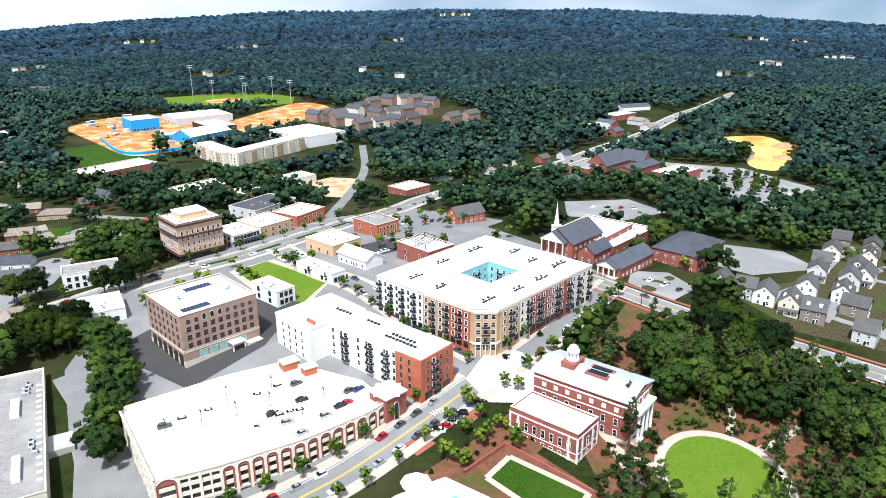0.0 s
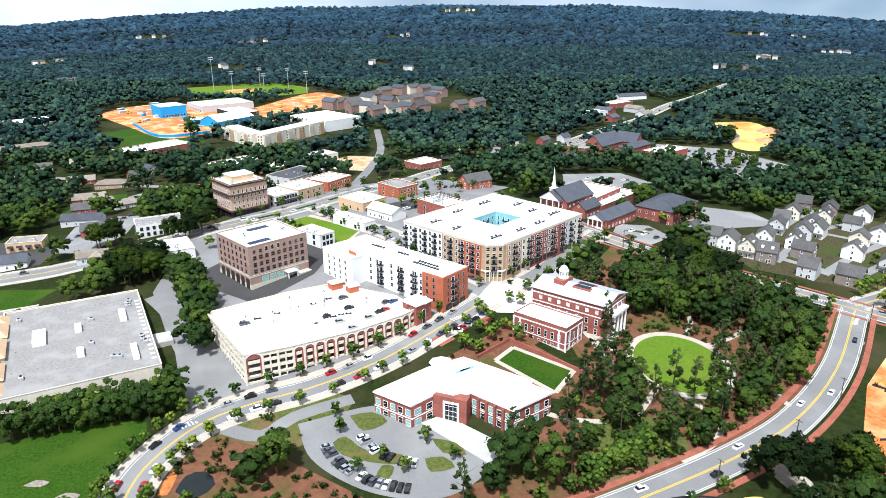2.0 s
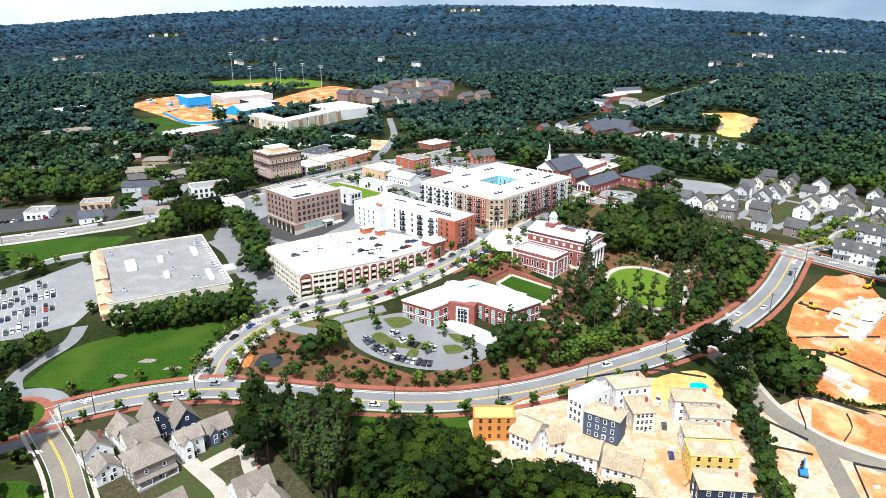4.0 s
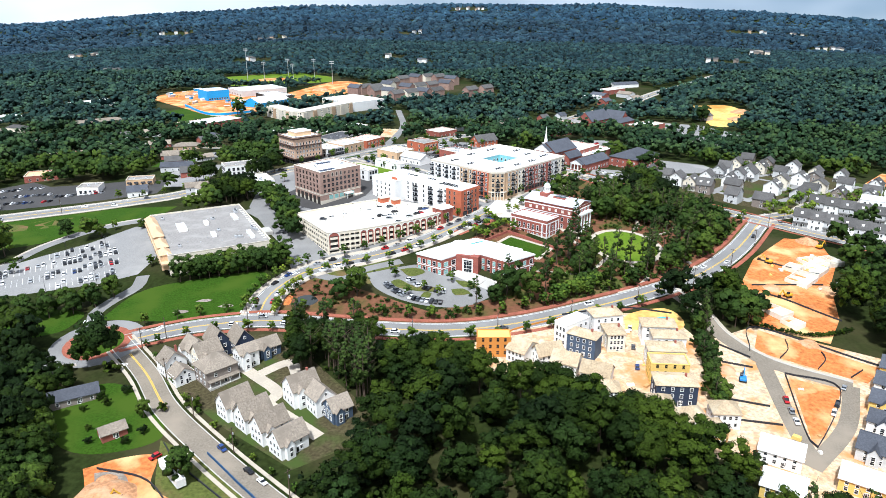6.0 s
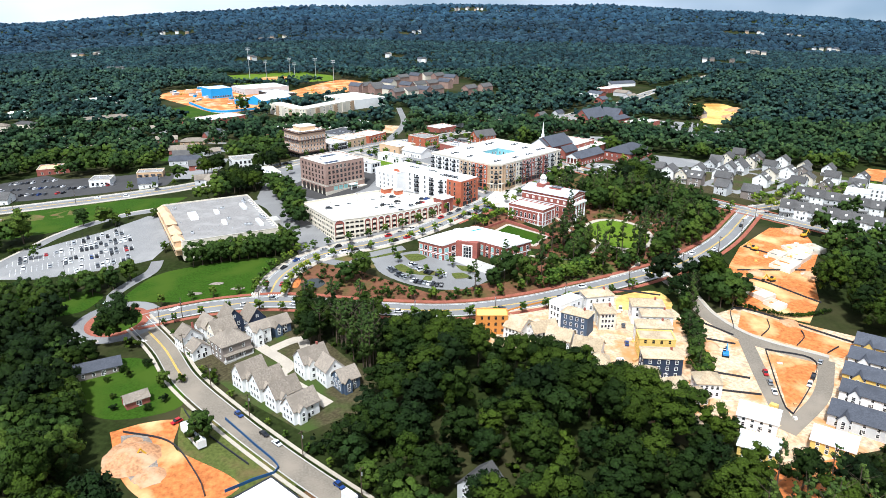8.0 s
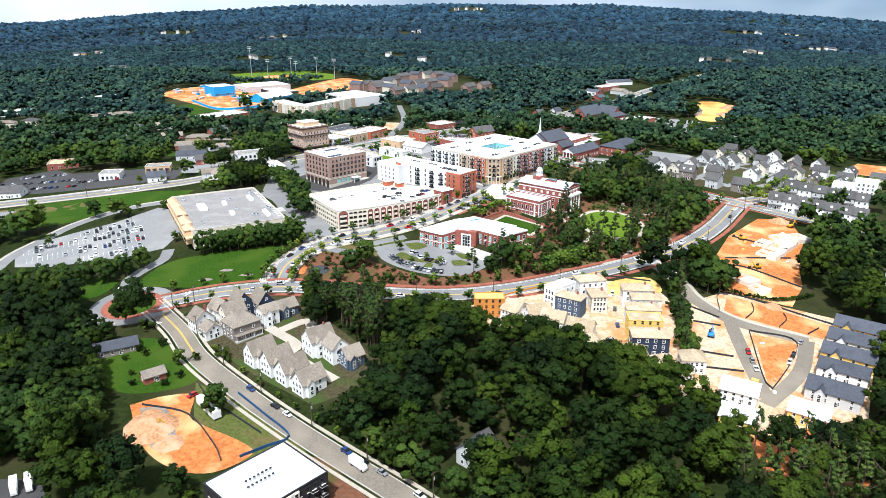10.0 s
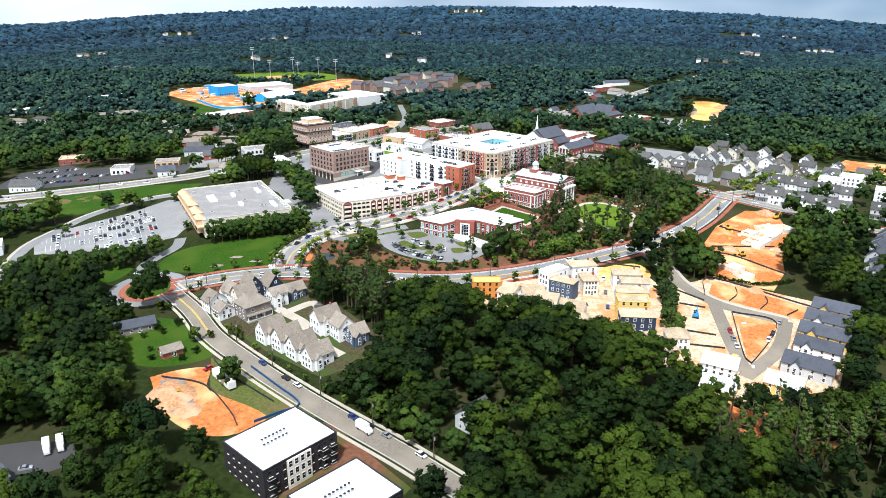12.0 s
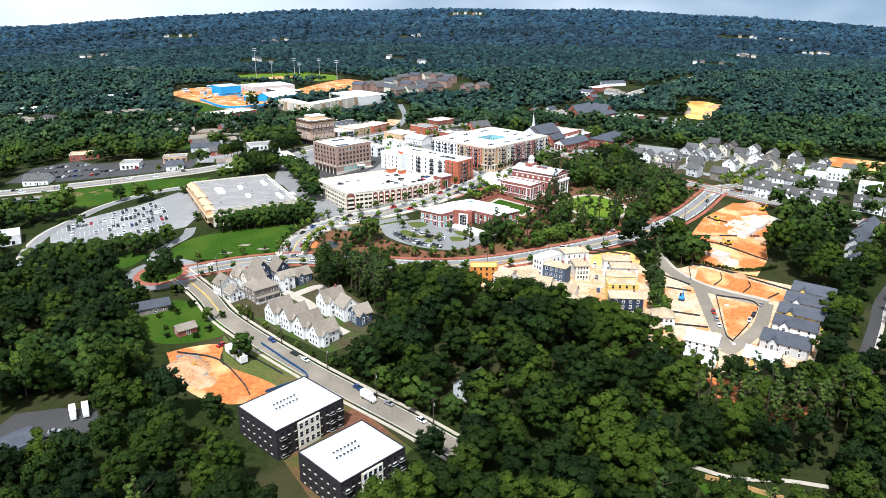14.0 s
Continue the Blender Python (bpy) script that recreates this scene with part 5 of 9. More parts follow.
    segs = [(0, 12, BRICK_TAN), (12, 20, STUCCO), (20, 34, BRICK), (34, 40, BRICK_BROWN), (40, 50, BRICK), (50, 58, GREY_WALL), (58, flen, STUCCO)]
    for u0, u1, mt in segs:
        bm = bmesh.new()
        pr = 0.5 if mt in (BRICK_TAN, BRICK, BRICK_BROWN) else 0.2
        box(bm, x0 + ch + u0, y0 - pr, -4, x0 + ch + u1, y0, h - 0.62)
        part("facade_panel", bm, mt, root)
        n = max(2, int((u1 - u0) / 3.4))
        for f in range(5):
            z = 0.8 + f * 3.3
            for k in range(n):
                u = x0 + ch + u0 + (k + 0.5) * (u1 - u0) / n
                if f and k % 3 == 1:
                    shared("balcony", balcony_mesh(2.6, METAL), root, pose(u, y0 - pr, z - 0.5))
                    shared("balcony_door", window_mesh(1.9, 2.1), root, pose(u, y0 - pr, z - 0.3))
                else:
                    shared("window", window_mesh(1.4, 1.9) if f else window_mesh(2.2, 2.2, GLASS, DARK_METAL), root, pose(u, y0 - pr, z))
    # left side faces the apartment street
    llen = d - ch
    segs = [(0, 14, BRICK_ORANGE), (14, 26, BRICK_TAN), (26, llen, STUCCO)]
    for u0, u1, mt in segs:
        pr = 0.5 if mt is not STUCCO else 0.2
        bm = bmesh.new()
        box(bm, x0 - pr, y0 + ch + u0, -4, x0, y0 + ch + u1, h - 0.62)
        part("facade_panel", bm, mt if mt is not STUCCO else WHITE, root)
        n = max(2, int((u1 - u0) / 3.4))
        for f in range(5):
            z = 0.8 + f * 3.3
            for k in range(n):
                u = y0 + ch + u0 + (k + 0.5) * (u1 - u0) / n
                m = pose(x0 - pr, u, z, 0, 0, -90)
                if f and k % 2 == 1:
                    shared("balcony", balcony_mesh(2.6, METAL), root, m @ pose(0, 0, -0.5))
                    shared("balcony_door", window_mesh(1.9, 2.1), root, m @ pose(0, 0, -0.3))
                else:
                    shared("window", window_mesh(1.4, 1.9) if f else window_mesh(2.2, 2.2, GLASS, DARK_METAL), root, m)
    # rounded corner at the plaza
    mx, my = x0 + ch / 2, y0 + ch / 2
    L = ch * math.sqrt(2)
    m = pose(mx, my, 0, 0, 0, -45)
    bm = bmesh.new()
    prism(bm, [(-L / 2, 0.0), (-L / 2 + 1.5, -1.6), (L / 2 - 1.5, -1.6), (L / 2, 0.0)], -4, h - 0.62)
    part("corner_bay", bm, BRICK_TAN, root, "tan brick corner bay").matrix_basis = m
    bm = bmesh.new()
    prism(bm, [(-L / 2 - 0.3, 0.0), (-L / 2 + 1.4, -2.0), (L / 2 - 1.4, -2.0), (L / 2 + 0.3, 0.0)], h - 0.6, h + 0.5)
    part("corner_cornice", bm, STONE, root).matrix_basis = m
    bm = bmesh.new()
    prism(bm, [(-L / 2 - 0.6, 0.0), (-L / 2 + 1.2, -2.4), (L / 2 - 1.2, -2.4), (L / 2 + 0.6, 0.0)], 3.4, 4.0)
    part("corner_canopy", bm, STONE, root).matrix_basis = m
    for f in range(5):
        for u in (-3, 0, 3):
            shared("window", window_mesh(1.6, 1.9, GLASS, STONE) if f else window_mesh(1.9, 2.6, GLASS, STONE), root, m @ pose(u, -1.62, 0.5 + f * 3.3 + (0.4 if f else 0)))
        if 0 < f < 4:
            shared("balcony", balcony_mesh(3.0, METAL), root, m @ pose(0, -1.62, 0.4 + f * 3.3))
    for i in range(5):
        bm = bmesh.new()
        cyl(bm, -4 + i * 2, -2.4, -2, 3.4, 0.3, 0.25, 8)
        part("column", bm, STONE, root).matrix_basis = m
    z = z0 + h
    spots = []
    for (u, v, n) in ((-28, -22, 5), (-10, -24, 4), (6, -24, 5), (24, -20, 6), (-30, 2, 4), (-30, 18, 5), (-8, 22, 5), (14, 22, 6), (26, 6, 5), (22, -8, 4)):
        for i in range(n):
            spots.append((u + i * 1.7, v + random.uniform(-0.3, 0.3)))
            if i % 2:
                spots.append((u + i * 1.7, v + 1.9))
    units_on(cx, cy, yaw, z, spots, 0.5)


courtyard_block()


# -- city hall: brick wing and temple-fronted main hall with a cupola --
def city_hall():
    z0 = ground_z(44, 212) - 1.5
    w, d, h = 19, 36, 15.5
    r = flat_building("city_hall", "red brick town hall with white trim and a domed cupola", 52, 219, w, d, h, 52, BRICK, METAL_ROOF, WHITE, 0.5, 1.4, STONE, ((9.6, 0.5), (13.6, 0.6)), z=z0)
    # shallow hipped metal roof with a gable at the park end
    bm = bmesh.new()
    gable_roof(bm, w + 0.6, d + 0.6, h + 0.3, 2.6, 0.4, 0.25, "y")
    part("metal_roof", bm, METAL_ROOF, r, "pale standing-seam metal roof")
    bm = bmesh.new()
    for s in (1, -1):
        bm.faces.new([bm.verts.new(p) for p in ((-w / 2, s * d / 2 * 0.999, h), (w / 2, s * d / 2 * 0.999, h), (0, s * d / 2 * 0.999, h + 2.9))])
    part("pediment", bm, BRICK, r)
    for i in range(4):
        bm = bmesh.new()
        cyl(bm, -5.4 + i * 3.6, -d / 2 - 2.2, 0, 10.6, 0.55, 0.48, 10)
        part("column", bm, WHITE, r)
    bm = bmesh.new()
    box(bm, -7, -d / 2 - 3, 10.6, 7, -d / 2 - 0.15, 11.6)
    part("portico", bm, WHITE, r)
    bm = bmesh.new()
    box(bm, -7.5, -d / 2 - 3.2, -3, 7.5, -d / 2 - 0.15, 0.05)
    part("steps", bm, STONE, r)
    for f, hh in ((0, 2.4), (1, 2.4), (2, 1.4)):
        windows(r, "left", w, d, 7, (1.8, 6.0, 11.2)[f], window_mesh(1.3, hh, GLASS if f < 2 else STUCCO, WHITE), 2)
        windows(r, "front", w, d, 4, (1.8, 6.0, 11.8)[f], window_mesh(1.3, hh, GLASS, WHITE, "arch" if f == 2 else "sash"), 1.5)
        windows(r, "back", w, d, 4, (1.8, 6.0, 11.8)[f], window_mesh(1.3, hh, GLASS, WHITE), 1.5)
    # cupola
    bm = bmesh.new()
    box(bm, -4, -2.6, h + 1.6, 4, 2.6, h + 4.2)
    c = part("cupola_base", bm, BRICK, r, "red brick cupola base")
    c.matrix_basis = pose(0, 8, 0)
    bm = bmesh.new()
    cyl(bm, 0, 0, h + 4.2, h + 4.8, 2.4, 2.4, 8)
    for i in range(8):
        a = i * math.pi / 4
        cyl(bm, 1.9 * math.cos(a), 1.9 * math.sin(a), h + 4.8, h + 7.4, 0.25, 0.25, 6)
    cyl(bm, 0, 0, h + 4.8, h + 7.4, 1.3, 1.3, 8)
    cyl(bm, 0, 0, h + 7.4, h + 7.9, 2.4, 2.4, 8)
    part("lantern", bm, WHITE, c)
    bm = bmesh.new()
    for k in range(5):
        a, b = k * 0.314, (k + 1) * 0.314
        cyl(bm, 0, 0, h + 7.9 + 2.2 * math.sin(a), h + 7.9 + 2.2 * math.sin(b), 2.0 * math.cos(a), max(0.05, 2.0 * math.cos(b)), 12)
    cyl(bm, 0, 0, h + 10, h + 11.3, 0.1, 0.04, 6)
    part("dome", bm, METAL_ROOF, c)
    bm = bmesh.new()
    box(bm, -3.6, -7, h + 1.2, 3.6, 1.5, h + 2.9)
    part("skylight_box", bm, BRICK, r)
    bm = bmesh.new()
    box(bm, -2.8, -6.2, h + 2.9, 2.8, 0.7, h + 3.1)
    part("skylight", bm, GLASS, r)
    # lower wing
    w2, d2, h2 = 13, 26, 11
    r2 = flat_building("city_hall_wing", "red brick wing with white trim and flat white roof", 36.5, 204.5, w2, d2, h2, 50, BRICK, WHITE_ROOF, WHITE, 0.9, 1.6, STONE, ((3.6, 0.35), (9.2, 0.55)), z=z0 - 1)
    for z, hh, nm in ((0.9, 1.6, 7), (4.6, 2.9, 7)):
        windows(r2, "left", w2, d2, nm, z, window_mesh(1.2, hh, GLASS, WHITE), 1.6)
        windows(r2, "front", w2, d2, 3, z, window_mesh(1.2, hh, GLASS, WHITE), 1.2)
    for f, n in (("left", 8), ("front", 4)):
        L = d2 if f == "left" else w2
        for i in (0, 1, n - 1, n):
            bm = bmesh.new()
            u = -L / 2 + i * L / n
            box(bm, u - 0.35, -0.2, 0, u + 0.35, 0.0, h2 - 1.2)
            o = part("quoin", bm, WHITE, r2)
            o.matrix_basis = facade(r2, f, w2, d2)


city_hall()


# -- library with a corner entrance --
def library():
    z0 = ground_z(-4, 150) - 1.6
    h = 9.6
    root = tagged(new("library"), "two-storey red brick library with white cornice and corner entrance", "library")
    root.matrix_basis = pose(0, 0, z0)
    poly = [(-33, 153), (-19, 143.5), (-11, 151), (-4.5, 148.5), (2, 152), (16, 140.5), (31, 152), (24, 158), (25, 160), (0, 178), (-14, 170)]
    reserve(poly)
    bm = bmesh.new()
    prism(bm, poly, -4, h)
    part("wall", bm, BRICK, root)
    cxm, cym = -1, 158
    bm = bmesh.new()
    prism(bm, [(cxm + (x - cxm) * 1.018, cym + (y - cym) * 1.03) for x, y in poly], h, h + 0.7)
    part("cornice", bm, WHITE, root)
    bm = bmesh.new()
    big = [(cxm + (x - cxm) * 1.0, cym + (y - cym) * 1.0) for x, y in poly]
    low = [bm.verts.new((x, y, h + 0.72)) for x, y in big]
    top = [bm.verts.new((cxm + (x - cxm) * 0.45, cym + 4 + (y - cym - 4) * 0.35, h + 2.4)) for x, y in big]
    n = len(big)
    for i in range(n):
        j = (i + 1) % n
        bm.faces.new((low[i], low[j], top[j], top[i]))
    bm.faces.new(top)
    part("roof", bm, WHITE_ROOF, root)
    sides = [(0, 1, 5, 0), (1, 2, 2, 1), (4, 5, 5, 0), (5, 6, 4, 0), (6, 7, 2, 0), (10, 0, 6, 0)]
    for i, j, k, big_ in sides:
        p, q = np.array(poly[i]), np.array(poly[j])
        L = np.linalg.norm(q - p)
        m = pose(p[0], p[1], 0, 0, 0, math.degrees(math.atan2(q[1] - p[1], q[0] - p[0])))
        for b in range(k):
            u = (b + 0.5) * L / k
            ww = 1.9 if not big_ else 2.8
            for z, hh in ((1.2, 2.4), (5.4, 2.4)):
                shared("window", window_mesh(ww, hh, GLASS_TEAL if b % 2 == 0 else GLASS, WHITE), root, m @ pose(u, 0, z))
            if i == 4:
                bm = bmesh.new()
                box(bm, u + L / k / 2 - 0.5, -0.8, -2, u + L / k / 2 + 0.5, 0, h - 0.3)
                part("pilaster", bm, BRICK, root).matrix_basis = m
        bm = bmesh.new()
        box(bm, 0, -0.12, 4.3, L, 0, 4.8)
        box(bm, 0, -0.15, -1, L, 0, 0.5)
        part("string_course", bm, WHITE, root).matrix_basis = m
    m = pose(-11, 151, 0, 0, 0, math.degrees(math.atan2(-2.5, 6.5)))
    bm = bmesh.new()
    box(bm, -0.2, -1.2, -3, 12.5, 3, h + 0.9)
    o = part("entrance_bay", bm, BRICK, root, "brick entrance bay")
    o.matrix_basis = m
    bm = bmesh.new()
    box(bm, 3.6, -1.5, -2, 4.3, -1.2, 8.2)
    box(bm, 9.0, -1.5, -2, 9.7, -1.2, 8.2)
    box(bm, 3.6, -1.5, 8.2, 9.7, -1.2, 9.0)
    part("entrance_surround", bm, WHITE, root, "white stone entrance surround").matrix_basis = m
    bm = bmesh.new()
    box(bm, 4.3, -1.25, 0, 9.0, -1.19, 8.2)
    part("entrance_glass", bm, GLASS, root, "tall dark entrance glazing").matrix_basis = m
    for i in range(4):
        bm = bmesh.new()
        box(bm, 4.3, -1.35, 1.2 + i * 2, 9.0, -1.24, 1.32 + i * 2)
        box(bm, 4.25 + i * 1.55, -1.35, 0, 4.37 + i * 1.55, -1.24, 8.2)
        part("mullion", bm, WHITE, root).matrix_basis = m
    for i in range(4):
        bm = bmesh.new()
        box(bm, 0, 0, 0, 0.9, 3.2, 0.35)
        o = part("skylight", bm, SKYLIGHT, root, "pale blue roof light")
        o.matrix_basis = pose(-3.5 + i * 1.3, 163 + i * 0.9, h + 2.35, 0, 0, -55)
    bm = bmesh.new()
    prism(bm, [(4 * math.cos(a * 0.785), 4 * math.sin(a * 0.785)) for a in range(8)], -2, 6.5)
    o = part("rotunda", bm, STONE, root, "white octagonal pavilion")
    o.matrix_basis = pose(-9, 181, 0)
    bm = bmesh.new()
    cyl(bm, 0, 0, 6.5, 8.0, 5, 0.3, 8)
    part("rotunda_roof", bm, WHITE_ROOF, o)


library()


# -- supermarket --
def supermarket():
    cx, cy, w, d, h, yaw = -162, 195.5, 57, 86, 8, 28.5
    w, d = 57, 62
    # long side runs away from the road
    r = flat_building("supermarket", "large tan supermarket with a grey flat roof", cx, cy, 56, 84, h, 28.5, STUCCO, GREY_ROOF, STONE, 0.9, category="supermarket")
    c, s = math.cos(radians(yaw)), math.sin(radians(yaw))
    for i, (wd, hh) in enumerate(((9, 2.2), (14, 3.2), (18, 4.0), (14, 3.2), (9, 2.2))):
        v = (-33, -20, 0, 20, 33)[i]
        bm = bmesh.new()
        box(bm, -31.5, v - wd / 2, -1, -26, v + wd / 2, h + hh - 2.4)
        o = part("entrance_block", bm, STUCCO_TAN, r, "tan stucco front block")
        bm = bmesh.new()
        a = [bm.verts.new(p) for p in ((-32, v - wd / 2 - 0.5, h + hh - 2.4), (-25.5, v - wd / 2 - 0.5, h + hh - 2.4), (-25.5, v + wd / 2 + 0.5, h + hh - 2.4), (-32, v + wd / 2 + 0.5, h + hh - 2.4))]
        t = [bm.verts.new((-28.7, v - wd / 4, h + hh + 0.2)), bm.verts.new((-28.7, v + wd / 4, h + hh + 0.2))]
        bm.faces.new((a[0], a[1], t[0]))
        bm.faces.new((a[1], a[2], t[1], t[0]))
        bm.faces.new((a[2], a[3], t[1]))
        bm.faces.new((a[3], a[0], t[0], t[1]))
        bm.faces.new(a[::-1])
        part("entrance_roof", bm, STUCCO_TAN, r)
        bm = bmesh.new()
        box(bm, -31.6, v - wd / 2 + 1, 0, -31.5, v + wd / 2 - 1, 3.2)
        part("shopfront", bm, GLASS, r, "dark glazed shopfront")
    bm = bmesh.new()
    box(bm, -32, -42, 3.4, -28, 42, 4.2)
    part("arcade", bm, STUCCO_TAN, r)
    z = ground_z(cx, cy) + h - 0.1
    # long plant housings on the roof
    for a, b, l, wd in ((-14, 6, 14, 5.0), (0.8, 8.6, 7, 2.6), (18.9, 13.5, 12, 2.8), (0.7, -16.3, 7, 2.6), (20, -26, 13, 2.4)):
        bm = bmesh.new()
        box(bm, -wd / 2, -l / 2, 0, wd / 2, l / 2, 1.6)
        o = part("roof_housing", bm, WHITE_ROOF, r, "white long roof housing")
        o.matrix_basis = pose(a, b, h - 0.1)
    units_on(cx, cy, yaw, z, ((6, 16), (5, -9), (22, 24), (22, 27), (23, 30), (24, -12), (24, -15), (25, -18), (-22, 30), (-20, -28), (12, -26), (14, -27)), 1.1)
    rnd = random.Random(5)
    for i in range(16):
        bm = bmesh.new()
        box(bm, -0.9, -0.6, 0, 0.9, 0.6, 0.25)
        o = part("roof_hatch", bm, WHITE_ROOF, r)
        o.matrix_basis = pose(26.2, -34 + i * 4.2, h - 0.1)
    for i in range(22):
        bm = bmesh.new()
        cyl(bm, 0, 0, 0, 0.5, 0.25, 0.25, 6)
        o = part("roof_vent", bm, METAL, r)
        o.matrix_basis = pose(rnd.uniform(-24, 20), rnd.uniform(-38, 38), h - 0.1)
    bm = bmesh.new()
    box(bm, 28, -14, -1, 36, -4, 4.4)
    part("loading_dock", bm, CONCRETE, r)


supermarket()


# -- hotel-like tan block with galleries --
def corner_block():
    cx, cy, w, d, h, yaw = -143, 380, 26, 25, 21.5, 43
    # VOID base puts the shade of the ground-floor arcades into its colour
    r = flat_building("corner_building", "five-storey tan brick corner building with dark galleries", cx, cy, w, d, h, yaw, BRICK_HOTEL, WHITE_ROOF, IRON_BROWN, 0.9, 4.2, VOID, ((4.3, 0.4), (14.8, 0.4)))
    for f in range(4):
        z = 5.6 + f * 3.3
        for face in ("front", "left"):
            windows(r, face, w, d, 8, z, window_mesh(1.1, 1.8, GLASS, WHITE, "arch" if f == 3 else "sash"), 1.0)
    for z in (4.2, 14.4):
        for face in ("front", "left"):
            bm = bmesh.new()
            L = w if face == "front" else d
            box(bm, -L / 2 - 1.2, -1.3, z, L / 2, 0, z + 0.25)
            box(bm, -L / 2 - 1.2, -1.3, z + 1.0, L / 2, -1.2, z + 1.1)
            part("gallery", bm, IRON_BROWN, r, "dark brown iron gallery").matrix_basis = facade(r, face, w, d)
    for face in ("front", "left"):
        windows(r, face, w, d, 6, 0.3, window_mesh(2.6, 3.0, GLASS, DARK_METAL), 1.0, 0.1)
    bm = bmesh.new()
    box(bm, -7, -5, h - 0.1, 8, 7, h + 3.4)
    p = part("penthouse", bm, STUCCO_TAN, r, "tan rooftop penthouse")
    for u0, v0, u1, v1 in ((-w / 2 - 0.8, -d / 2 - 0.8, w / 2 + 0.8, -d / 2 - 0.05), (-w / 2 - 0.8, -d / 2 - 0.05, -w / 2 - 0.05, d / 2 + 0.8), (w / 2 + 0.05, -d / 2 - 0.05, w / 2 + 0.8, d / 2 + 0.8)):
        bm = bmesh.new()
        box(bm, u0, v0, h - 1.0, u1, v1, h - 0.15)
        part("cornice", bm, IRON_BROWN, r, "dark brown cornice")
    for i in range(9):
        for u, v in ((-w / 2 + i * w / 8, -d / 2), (-w / 2, -d / 2 + i * d / 8)):
            bm = bmesh.new()
            cyl(bm, u, v, h + 0.75, h + 1.7, 0.3, 0.2, 6)
            part("finial", bm, STONE, r)
    bm = bmesh.new()
    box(bm, -7.4, -5.4, h + 3.4, 8.4, 7.4, h + 3.9)
    part("penthouse_roof", bm, WHITE_ROOF, p)
    units_on(cx, cy, yaw, ground_z(cx, cy) + h - 0.1, ((-9, 8), (-9, -8), (9.5, -8)), 0.9)


corner_block()

